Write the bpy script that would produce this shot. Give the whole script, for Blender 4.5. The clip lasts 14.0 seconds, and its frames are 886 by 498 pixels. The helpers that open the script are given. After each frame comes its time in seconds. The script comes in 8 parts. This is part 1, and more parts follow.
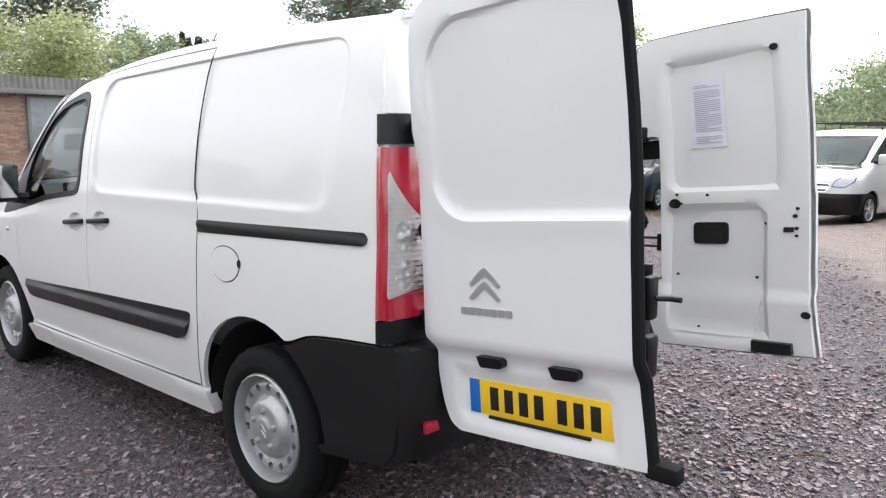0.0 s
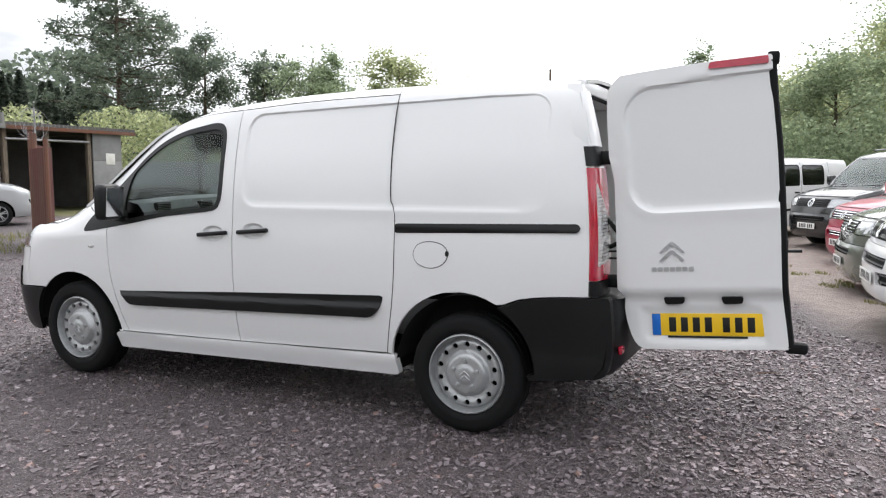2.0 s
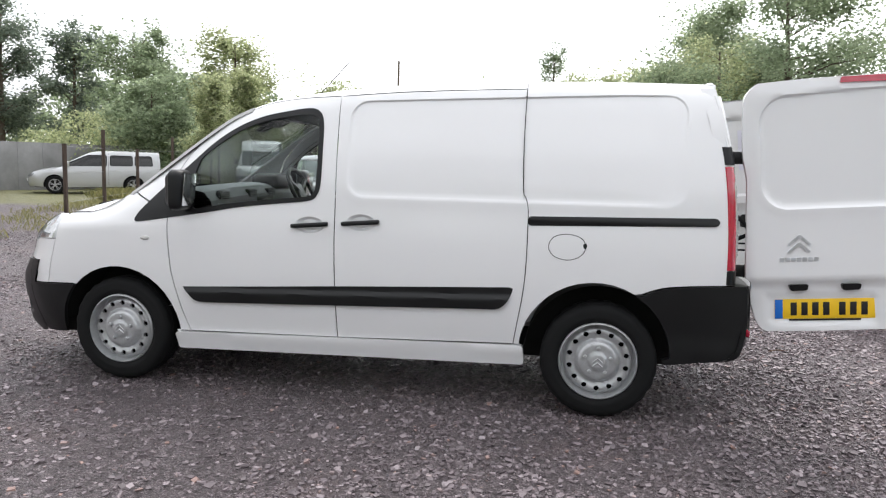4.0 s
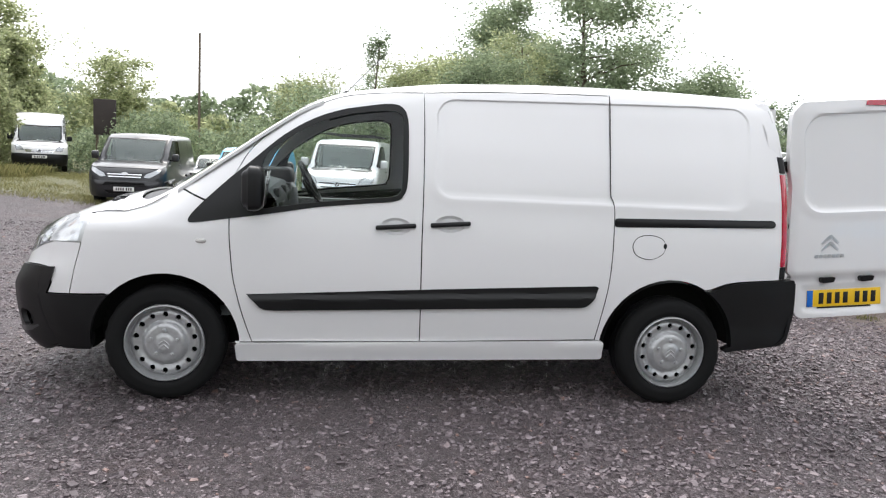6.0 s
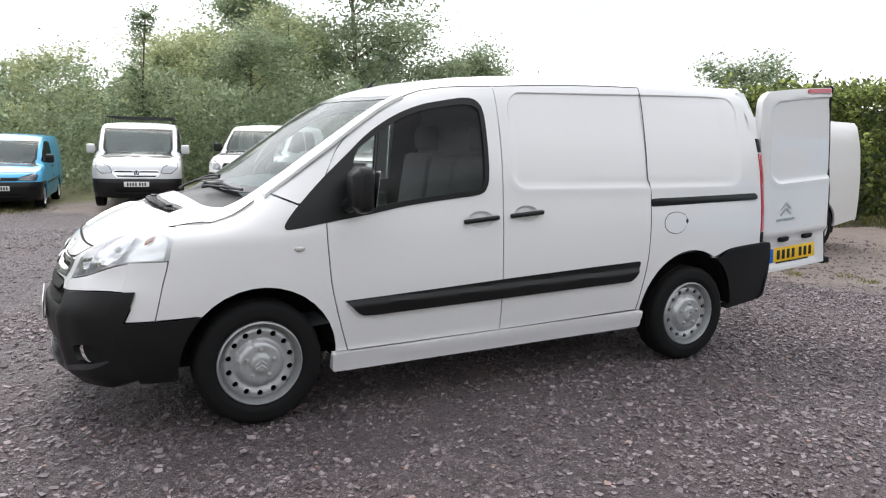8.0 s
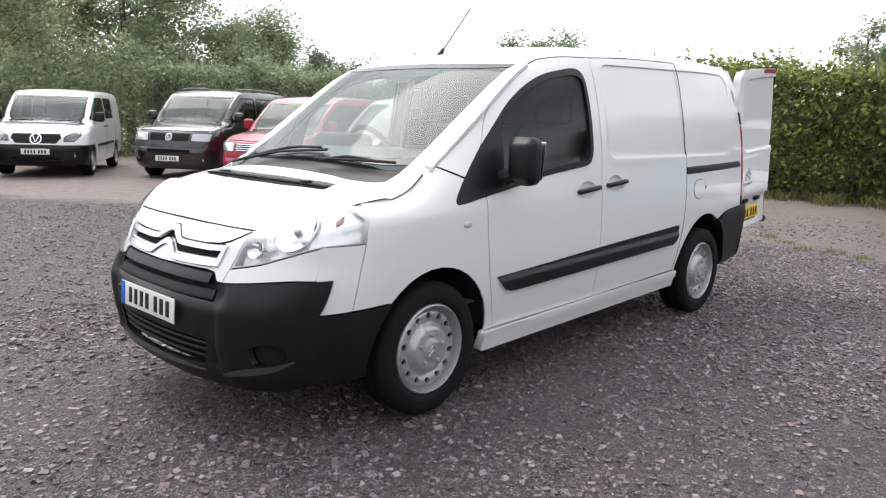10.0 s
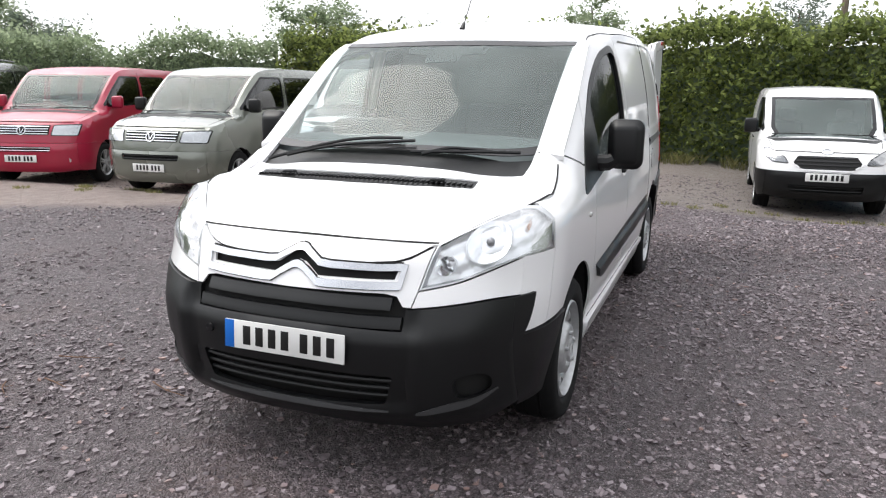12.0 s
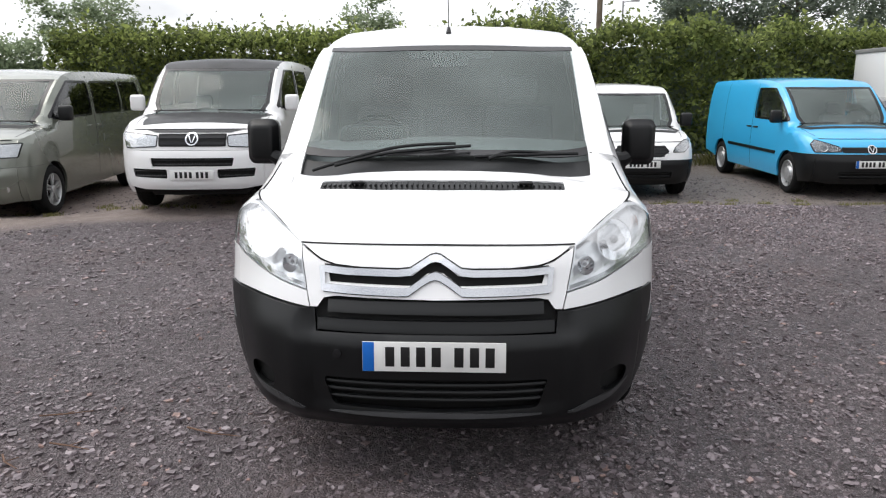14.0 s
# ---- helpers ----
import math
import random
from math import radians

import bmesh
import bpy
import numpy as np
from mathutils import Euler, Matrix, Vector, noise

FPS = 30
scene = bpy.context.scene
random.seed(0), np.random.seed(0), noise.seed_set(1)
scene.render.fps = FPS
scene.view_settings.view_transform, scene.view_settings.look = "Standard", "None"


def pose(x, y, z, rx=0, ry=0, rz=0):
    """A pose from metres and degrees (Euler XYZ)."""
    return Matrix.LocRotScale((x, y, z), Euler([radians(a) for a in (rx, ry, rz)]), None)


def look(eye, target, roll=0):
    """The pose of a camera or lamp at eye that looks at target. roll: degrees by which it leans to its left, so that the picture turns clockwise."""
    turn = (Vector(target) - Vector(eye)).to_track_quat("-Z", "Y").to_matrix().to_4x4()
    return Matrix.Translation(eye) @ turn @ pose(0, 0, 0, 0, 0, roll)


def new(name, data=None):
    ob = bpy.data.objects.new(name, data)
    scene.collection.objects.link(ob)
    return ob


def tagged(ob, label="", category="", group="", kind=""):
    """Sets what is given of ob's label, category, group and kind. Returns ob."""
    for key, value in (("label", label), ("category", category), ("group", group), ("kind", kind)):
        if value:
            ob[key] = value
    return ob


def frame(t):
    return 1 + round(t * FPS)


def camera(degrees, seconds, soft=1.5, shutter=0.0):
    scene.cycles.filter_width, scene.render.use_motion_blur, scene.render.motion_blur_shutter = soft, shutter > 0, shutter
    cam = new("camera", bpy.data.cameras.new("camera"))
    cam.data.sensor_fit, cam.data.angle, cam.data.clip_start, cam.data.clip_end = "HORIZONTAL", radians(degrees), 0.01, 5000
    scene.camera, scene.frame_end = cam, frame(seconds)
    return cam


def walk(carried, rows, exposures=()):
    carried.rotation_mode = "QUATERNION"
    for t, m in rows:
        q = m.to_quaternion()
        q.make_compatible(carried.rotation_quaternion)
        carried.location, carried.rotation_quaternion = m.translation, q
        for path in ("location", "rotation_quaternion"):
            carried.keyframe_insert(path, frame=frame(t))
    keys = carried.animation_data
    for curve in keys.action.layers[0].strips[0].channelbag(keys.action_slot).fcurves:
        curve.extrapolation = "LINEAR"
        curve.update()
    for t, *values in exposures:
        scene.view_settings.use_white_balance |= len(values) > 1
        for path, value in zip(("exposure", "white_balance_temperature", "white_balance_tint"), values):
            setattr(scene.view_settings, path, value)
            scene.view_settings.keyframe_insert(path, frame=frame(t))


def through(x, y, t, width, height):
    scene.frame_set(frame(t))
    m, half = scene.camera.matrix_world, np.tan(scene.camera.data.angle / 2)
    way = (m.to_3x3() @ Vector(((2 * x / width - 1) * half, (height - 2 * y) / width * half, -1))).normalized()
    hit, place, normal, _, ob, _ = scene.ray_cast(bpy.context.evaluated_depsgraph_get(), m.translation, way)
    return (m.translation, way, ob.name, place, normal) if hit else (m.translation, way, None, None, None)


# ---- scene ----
cam = camera(61.7, 14.0, soft=1.2)
PATH = [
    (0, (3.952, -2.464, 1.455), (2.604, -1.013, 1.177), 0.0),
    (0.5, (3.816, -3.084, 1.467), (2.613, -1.505, 1.222), -0.0),
    (1, (3.556, -3.596, 1.438), (2.496, -1.914, 1.214), 0.5),
    (1.5, (3.321, -4.095, 1.419), (2.4, -2.33, 1.222), 0.3),
    (2, (3.041, -4.511, 1.411), (2.208, -2.704, 1.213), 0.0),
    (2.5, (2.652, -4.817, 1.427), (1.926, -2.964, 1.224), 0.1),
    (2.7, (2.488, -4.927, 1.426), (1.798, -3.061, 1.223), -0.0),
    (3.75, (1.590, -5.100, 1.412), (1.155, -3.154, 1.196), 1.2),
    (4.8, (0.624, -5.028, 1.398), (0.491, -3.046, 1.169), 2.4),
    (5, (0.433, -5.049, 1.395), (0.348, -3.064, 1.164), 2.9),
    (5.5, (-0.043, -5.138, 1.445), (0.03, -3.155, 1.201), 2.8),
    (6, (-0.472, -5.115, 1.454), (-0.224, -3.146, 1.208), 2.9),
    (6.5, (-0.94, -5.041, 1.469), (-0.5, -3.105, 1.233), 2.1),
    (7, (-1.476, -4.986, 1.476), (-0.843, -3.102, 1.251), 1.5),
    (7.5, (-1.898, -4.811, 1.49), (-1.137, -2.979, 1.234), 1.9),
    (8, (-2.373, -4.592, 1.489), (-1.464, -2.834, 1.202), 1.2),
    (8.2, (-2.587, -4.454, 1.501), (-1.599, -2.743, 1.194), 1.6),
    (9.25, (-3.519, -3.823, 1.465), (-2.243, -2.303, 1.129), 1.6),
    (10.3, (-4.141, -2.997, 1.428), (-2.643, -1.724, 1.063), 1.7),
    (10.5, (-4.223, -2.828, 1.454), (-2.694, -1.597, 1.072), 1.5),
    (11, (-4.412, -2.38, 1.427), (-2.778, -1.301, 1.02), 1.5),
    (11.5, (-4.556, -1.927, 1.462), (-2.826, -1.026, 1.02), 1.1),
    (12, (-4.719, -1.513, 1.49), (-2.9, -0.798, 1.067), 0.7),
    (12.5, (-4.807, -1.065, 1.472), (-2.918, -0.55, 1.061), 0.2),
    (13, (-4.935, -0.679, 1.491), (-3.007, -0.331, 1.09), -0.0),
    (13.5, (-5.017, -0.347, 1.498), (-3.066, -0.165, 1.099), -0.0),
    (14, (-5.023, -0.149, 1.513), (-3.07, -0.06, 1.09), -0.1),
]
walk(cam, [(t, look(e, g, r)) for t, e, g, r in PATH],
     exposures=((0, 0.46), (1.0, 0.27), (2.5, 0.26), (5.0, 0.34), (8.0, 0.14), (10.5, 0.14), (11.5, 0.20), (12.5, 0.06), (14.0, -0.17)))

# ---- light ----
SUN_ELEVATION, SUN_AZIMUTH = 58.0, 8.0   # degrees; azimuth from +y towards +x
scene.view_settings.exposure = 0.0
world = bpy.data.worlds.new("sky")
scene.world = world
world.use_nodes = True
wn, wl = world.node_tree.nodes, world.node_tree.links
wn.clear()
w_out = wn.new("ShaderNodeOutputWorld")
w_bg = wn.new("ShaderNodeBackground")
w_sky = wn.new("ShaderNodeTexSky")
w_sky.sky_type = "NISHITA"
w_sky.sun_disc = False
w_sky.sun_elevation = radians(SUN_ELEVATION)
w_sky.sun_rotation = radians(SUN_AZIMUTH)
w_sky.dust_density, w_sky.air_density = 4.0, 1.0
# a thin white overcast with some grey, darker clouds
w_co = wn.new("ShaderNodeTexCoord")
w_map = wn.new("ShaderNodeMapping")
w_map.inputs["Scale"].default_value = (1.0, 1.0, 3.2)
w_n = wn.new("ShaderNodeTexNoise")
w_n.inputs["Scale"].default_value, w_n.inputs["Detail"].default_value = 2.3, 6.0
w_n.inputs["Roughness"].default_value = 0.55
w_ramp = wn.new("ShaderNodeValToRGB")
w_ramp.color_ramp.elements[0].position, w_ramp.color_ramp.elements[0].color = 0.34, (4.8, 4.95, 5.25, 1)
w_ramp.color_ramp.elements[1].position, w_ramp.color_ramp.elements[1].color = 0.54, (10.3, 10.4, 10.75, 1)
w_mix = wn.new("ShaderNodeMixRGB")
w_mix.inputs[0].default_value = 0.88
wl.new(w_co.outputs["Generated"], w_map.inputs["Vector"])
wl.new(w_map.outputs["Vector"], w_n.inputs["Vector"])
wl.new(w_n.outputs["Fac"], w_ramp.inputs["Fac"])
wl.new(w_sky.outputs["Color"], w_mix.inputs[1])
wl.new(w_ramp.outputs["Color"], w_mix.inputs[2])
# thin cloud glows round the hidden sun
w_dot = wn.new("ShaderNodeVectorMath")
w_dot.operation = "DOT_PRODUCT"
w_nrm = wn.new("ShaderNodeVectorMath")
w_nrm.operation = "NORMALIZE"
wl.new(w_co.outputs["Generated"], w_nrm.inputs[0])
wl.new(w_nrm.outputs["Vector"], w_dot.inputs[0])
w_dot.inputs[1].default_value = (math.sin(radians(SUN_AZIMUTH)) * math.cos(radians(SUN_ELEVATION)), math.cos(radians(SUN_AZIMUTH)) * math.cos(radians(SUN_ELEVATION)), math.sin(radians(SUN_ELEVATION)))
w_glow = wn.new("ShaderNodeMapRange")
w_glow.interpolation_type = "SMOOTHSTEP"
w_glow.inputs["From Min"].default_value, w_glow.inputs["From Max"].default_value = 0.35, 1.0
w_glow.inputs["To Min"].default_value, w_glow.inputs["To Max"].default_value = 1.0, 2.0
wl.new(w_dot.outputs["Value"], w_glow.inputs["Value"])
w_mul = wn.new("ShaderNodeMixRGB")
w_mul.blend_type = "MULTIPLY"
w_mul.inputs[0].default_value = 1.0
wl.new(w_mix.outputs["Color"], w_mul.inputs[1])
wl.new(w_glow.outputs["Result"], w_mul.inputs[2])
wl.new(w_mul.outputs["Color"], w_bg.inputs["Color"])
w_bg.inputs["Strength"].default_value = 0.142
wl.new(w_bg.outputs["Background"], w_out.inputs["Surface"])

sun = new("sun", bpy.data.lights.new("sun", "SUN"))
sun.data.energy, sun.data.angle, sun.data.color = 1.3, radians(36), (1.0, 0.96, 0.9)
sd = Vector((math.sin(radians(SUN_AZIMUTH)) * math.cos(radians(SUN_ELEVATION)), math.cos(radians(SUN_AZIMUTH)) * math.cos(radians(SUN_ELEVATION)), math.sin(radians(SUN_ELEVATION))))
sun.matrix_world = look(sd * 60, (0, 0, 0))

# ---- materials ----
class Nodes:
    """A small builder for node materials."""
    def __init__(self, name):
        self.mat = bpy.data.materials.new(name)
        self.mat.use_nodes = True
        self.t = self.mat.node_tree
        self.bsdf = self.t.nodes["Principled BSDF"]
        self.out = self.t.nodes["Material Output"]
        co = self.t.nodes.new("ShaderNodeTexCoord")
        self.obj, self.gen = co.outputs["Object"], co.outputs["Generated"]
        geo = self.t.nodes.new("ShaderNodeNewGeometry")
        self.pos, self.island = geo.outputs["Position"], geo.outputs["Random Per Island"]

    def put(self, socket, value):
        s = self.bsdf.inputs[socket]
        if isinstance(value, bpy.types.NodeSocket):
            self.t.links.new(value, s)
        else:
            s.default_value = value

    def noise(self, scale, detail=4.0, rough=0.5, vector=None, stretch=None):
        n = self.t.nodes.new("ShaderNodeTexNoise")
        n.inputs["Scale"].default_value, n.inputs["Detail"].default_value, n.inputs["Roughness"].default_value = scale, detail, rough
        v = vector or self.pos
        if stretch:
            m = self.t.nodes.new("ShaderNodeMapping")
            m.inputs["Scale"].default_value = stretch
            self.t.links.new(v, m.inputs["Vector"])
            v = m.outputs["Vector"]
        self.t.links.new(v, n.inputs["Vector"])
        return n.outputs["Fac"]

    def voronoi(self, scale, feature="F1", out="Distance", vector=None):
        n = self.t.nodes.new("ShaderNodeTexVoronoi")
        n.feature = feature
        n.inputs["Scale"].default_value = scale
        self.t.links.new(vector or self.pos, n.inputs["Vector"])
        return n.outputs[out]

    def ramp(self, fac, *stops):
        n = self.t.nodes.new("ShaderNodeValToRGB")
        e = n.color_ramp.elements
        while len(e) < len(stops):
            e.new(0.5)
        for el, (p, c) in zip(e, stops):
            el.position = p
            el.color = (*c, 1) if isinstance(c, tuple) else (c, c, c, 1)
        self.t.links.new(fac, n.inputs["Fac"])
        return n.outputs["Color"]

    def mix(self, fac, a, b, blend="MIX"):
        n = self.t.nodes.new("ShaderNodeMixRGB")
        n.blend_type = blend
        for s, v in zip(n.inputs, (fac, a, b)):
            if isinstance(v, bpy.types.NodeSocket):
                self.t.links.new(v, s)
            elif isinstance(v, tuple):
                s.default_value = (*v, 1)
            else:
                s.default_value = v
        return n.outputs["Color"]

    def math(self, op, a, b=0.0):
        n = self.t.nodes.new("ShaderNodeMath")
        n.operation = op
        for s, v in zip(n.inputs, (a, b)):
            if isinstance(v, bpy.types.NodeSocket):
                self.t.links.new(v, s)
            else:
                s.default_value = v
        return n.outputs[0]

    def bump(self, height, strength=0.3, distance=0.01):
        n = self.t.nodes.new("ShaderNodeBump")
        n.inputs["Strength"].default_value, n.inputs["Distance"].default_value = strength, distance
        self.t.links.new(height, n.inputs["Height"])
        self.t.links.new(n.outputs["Normal"], self.bsdf.inputs["Normal"])

    def split(self, vector):
        n = self.t.nodes.new("ShaderNodeSeparateXYZ")
        self.t.links.new(vector, n.inputs[0])
        return n.outputs


def paint(name, colour, rough=0.3, coat=0.8, metallic=0.0, dirt=0.12):
    m = Nodes(name)
    big = m.noise(1.3, 3)
    dust = tuple(c * 0.78 + 0.05 for c in colour)
    col = m.mix(m.ramp(big, (0.42, 0.0), (0.75, dirt)), colour, dust)
    m.put("Base Color", col)
    m.put("Roughness", m.ramp(big, (0.3, rough), (0.8, min(rough + 0.06, 1.0))))
    m.put("Metallic", metallic)
    m.put("Coat Weight", coat)
    m.put("Coat Roughness", 0.04)
    return m.mat


def plastic(name, colour, rough=0.5, grain=0.15, scale=900, spec=0.36):
    m = Nodes(name)
    big, fine = m.noise(3, 3), m.noise(scale, 2)
    col = m.mix(m.ramp(big, (0.4, 0.0), (0.8, 0.5)), colour, tuple(c * 1.5 + 0.004 for c in colour))
    m.put("Base Color", col)
    m.put("Roughness", m.ramp(big, (0.3, rough - 0.06), (0.8, rough + 0.1)))
    m.put("Specular IOR Level", spec)
    m.bump(fine, grain, 0.001)
    return m.mat


def metal(name, colour, rough=0.25, wear=0.2):
    m = Nodes(name)
    fine = m.noise(60, 5, 0.7)
    m.put("Base Color", m.mix(m.ramp(fine, (0.5, 0.0), (0.85, wear)), colour, tuple(c * 0.4 for c in colour)))
    m.put("Metallic", 1.0)
    m.put("Roughness", m.ramp(fine, (0.3, rough), (0.8, rough + 0.15)))
    return m.mat


def glass(name, tint=(0.75, 0.8, 0.78), gloss=1.0, rough=0.0, film=0.0, both_faces=1.35):
    """Thin glass: tinted see-through with a mirror sheen that rises at grazing angles."""
    m = Nodes(name)
    t = m.t
    tr = t.nodes.new("ShaderNodeBsdfTransparent")
    tr.inputs["Color"].default_value = (*tint, 1)
    gl = t.nodes.new("ShaderNodeBsdfGlossy")
    gl.inputs["Roughness"].default_value = rough
    gl.inputs["Color"].default_value = (gloss, gloss, gloss, 1)
    fr = t.nodes.new("ShaderNodeFresnel")
    fr.inputs["IOR"].default_value = 1.5
    mx = t.nodes.new("ShaderNodeMixShader")
    # both faces of the pane reflect
    two = m.math("MINIMUM", m.math("MULTIPLY", fr.outputs[0], both_faces), 0.6)
    t.links.new(two, mx.inputs[0])
    body = tr
    if film:
        # a thin film of dust, its pale teal also painting the haze of reflected sky
        df = t.nodes.new("ShaderNodeBsdfDiffuse")
        df.inputs["Color"].default_value = (0.40, 0.47, 0.45, 1)
        body = t.nodes.new("ShaderNodeMixShader")
        t.links.new(m.math("MULTIPLY", m.ramp(m.noise(2.0, 4), (0.3, 0.7), (0.7, 1.25)), film), body.inputs[0])
        t.links.new(tr.outputs[0], body.inputs[1])
        t.links.new(df.outputs[0], body.inputs[2])
    t.links.new(body.outputs[0], mx.inputs[1])
    t.links.new(gl.outputs[0], mx.inputs[2])
    t.links.new(mx.outputs[0], m.out.inputs["Surface"])
    t.nodes.remove(m.bsdf)
    return m.mat


def leaf_material(name, dark, light, through=0.68):
    m = Nodes(name)
    col = m.ramp(m.island, (0.0, dark), (0.6, tuple((a + b) / 2 for a, b in zip(dark, light))), (1.0, light))
    col = m.mix(m.ramp(m.noise(0.35, 3), (0.35, 0.0), (0.7, 0.30)), col, tuple(c * 0.8 for c in dark))
    m.put("Base Color", col)
    m.put("Roughness", 0.5)
    t = m.t
    tl = t.nodes.new("ShaderNodeBsdfTranslucent")
    t.links.new(col, tl.inputs["Color"])
    mx = t.nodes.new("ShaderNodeMixShader")
    mx.inputs[0].default_value = through
    t.links.new(m.bsdf.outputs[0], mx.inputs[1])
    t.links.new(tl.outputs[0], mx.inputs[2])
    t.links.new(mx.outputs[0], m.out.inputs["Surface"])
    return m.mat


def bark(name, colour):
    m = Nodes(name)
    n = m.noise(6, 6, 0.65, stretch=(3, 3, 0.6))
    m.put("Base Color", m.ramp(n, (0.3, tuple(c * 0.5 for c in colour)), (0.7, colour)))
    m.put("Roughness", 0.95)
    m.bump(n, 0.8, 0.03)
    return m.mat


WHITE = paint("white_paint", (0.78, 0.78, 0.785), 0.35, 0.8, dirt=0.05)
WHITE_INNER = paint("white_inner_paint", (0.72, 0.72, 0.71), 0.4, 0.2, dirt=0.2)
BLACK = plastic("black_textured_plastic", (0.0045, 0.005, 0.0055), 0.40)
BLACK_GLOSS = plastic("black_gloss_trim", (0.012, 0.012, 0.013), 0.20, 0.02)
# paler than the black bumper, for the highlights painted on it
HIGHLIGHT_GREY = plastic("highlight_grey_trim", (0.045, 0.046, 0.048), 0.28, 0.03)
RUBBER = plastic("black_rubber", (0.006, 0.0062, 0.0065), 0.8, 0.3, 500, 0.22)
DARK = plastic("dark_underside", (0.010, 0.010, 0.010), 0.85, 0.2, 300)
TRIM_GREY = plastic("grey_cab_trim", (0.19, 0.20, 0.205), 0.6, 0.04, 300)
FABRIC = plastic("grey_seat_cloth", (0.13, 0.13, 0.135), 0.9, 0.5, 700)
def wheel_paint(name):
    """Silver wheel lacquer with road dust."""
    m = Nodes(name)
    m.put("Base Color", m.mix(m.ramp(m.noise(30, 5, 0.7, m.obj), (0.4, 0.0), (0.8, 0.5)), (0.47, 0.48, 0.49), (0.30, 0.29, 0.28)))
    m.put("Metallic", 0.55)
    m.put("Roughness", 0.38)
    return m.mat


STEEL = wheel_paint("silver_steel_wheel")
def faceted(name):
    """Bright reflector with many small facets."""
    m = Nodes(name)
    m.put("Base Color", m.ramp(m.voronoi(38, out="Distance"), (0.1, 0.92), (0.5, 0.62)))
    m.put("Metallic", 0.7)
    m.put("Roughness", 0.32)
    h = m.math("ADD", m.voronoi(38), m.math("MULTIPLY", m.noise(25, 3), 0.5))
    m.bump(h, 0.5, 0.015)
    return m.mat


LAMP_BACK = metal("plain_lamp_reflector", (0.62, 0.63, 0.64), 0.34, 0.1)
FACET = faceted("faceted_reflector")
LAMP_CHROME = paint("fluted_lamp_silver", (0.86, 0.87, 0.88), 0.20, 0.5, 0.4)
LAMP_SMOKE = metal("dark_lamp_back", (0.16, 0.165, 0.17), 0.22, 0.2)
LAMP_DIM = metal("smoked_lamp_back", (0.48, 0.49, 0.50), 0.24, 0.2)
BAND_CHROME = metal("brushed_bright_band", (0.55, 0.56, 0.58), 0.16, 0.08)
BADGE = metal("satin_badge", (0.62, 0.63, 0.65), 0.36, 0.1)
CHROME = metal("chrome", (0.83, 0.84, 0.85), 0.08, 0.05)
GREY_METAL = metal("dull_grey_metal", (0.35, 0.35, 0.36), 0.5, 0.4)
GLASS = glass("window_glass", (0.90, 0.94, 0.93), 0.55, both_faces=1.0)
WINDSCREEN = glass("windscreen_glass", (0.76, 0.84, 0.83), 0.55, 0.04, film=0.22, both_faces=0.85)
DARK_GLASS = glass("dark_window_glass", (0.10, 0.115, 0.115))
LENS = glass("clear_lens", (0.96, 0.97, 0.98), 0.6, 0.01, both_faces=0.7)


def lens_paint(name, colour):
    m = Nodes(name)
    m.put("Base Color", m.mix(m.ramp(m.noise(20, 3), (0.4, 0.0), (0.8, 0.4)), colour, tuple(c * 0.6 for c in colour)))
    m.put("Roughness", 0.12)
    m.put("Coat Weight", 1.0)
    m.put("Transmission Weight", 0.15)
    return m.mat


RED_LENS = lens_paint("red_lens", (0.52, 0.010, 0.040))
AMBER = lens_paint("amber_lens", (0.42, 0.23, 0.14))
CLEAR_RIB = lens_paint("clear_ribbed_lens", (0.62, 0.6, 0.58))
PLATE_YELLOW = plastic("yellow_plate", (0.80, 0.50, 0.02), 0.35, 0.02)
PLATE_WHITE = plastic("white_plate", (0.72, 0.72, 0.70), 0.35, 0.02)
PLATE_BLUE = plastic("blue_plate_band", (0.01, 0.13, 0.50), 0.35, 0.02)
INK = plastic("black_ink", (0.012, 0.012, 0.012), 0.4, 0.02)
PAPER = plastic("white_paper", (0.68, 0.67, 0.74), 0.7, 0.05)
PAPER_INK = plastic("grey_print", (0.40, 0.39, 0.46), 0.7, 0.05)

# ---- mesh helpers ----
from mathutils.geometry import delaunay_2d_cdt


def empty(name, label="", category="", group="", kind=""):
    return tagged(new(name), label, category, group, kind)


def link_mesh(name, verts, faces, material, parent=None, label="", smooth=True, sharp=32):
    me = bpy.data.meshes.new(name)
    me.from_pydata([tuple(v) for v in verts], [], faces)
    me.validate()
    me.materials.append(material)
    if smooth and len(me.polygons):
        me.polygons.foreach_set("use_smooth", [True] * len(me.polygons))
        me.set_sharp_from_angle(angle=radians(sharp))
    me.update()
    ob = new(name, me)
    if parent is not None:
        ob.parent = parent
    if label:
        ob["label"] = label
    return ob


def part(name, bm, material, parent, label="", smooth=True, sharp=32):
    """Links a bmesh as one mesh object under a thing or a part."""
    bmesh.ops.recalc_face_normals(bm, faces=bm.faces)
    me = bpy.data.meshes.new(name)
    bm.to_mesh(me)
    bm.free()
    me.materials.append(material)
    if smooth and len(me.polygons):
        me.polygons.foreach_set("use_smooth", [True] * len(me.polygons))
        me.set_sharp_from_angle(angle=radians(sharp))
    ob = new(name, me)
    if parent is not None:
        ob.parent = parent
    if label:
        ob["label"] = label
    return ob


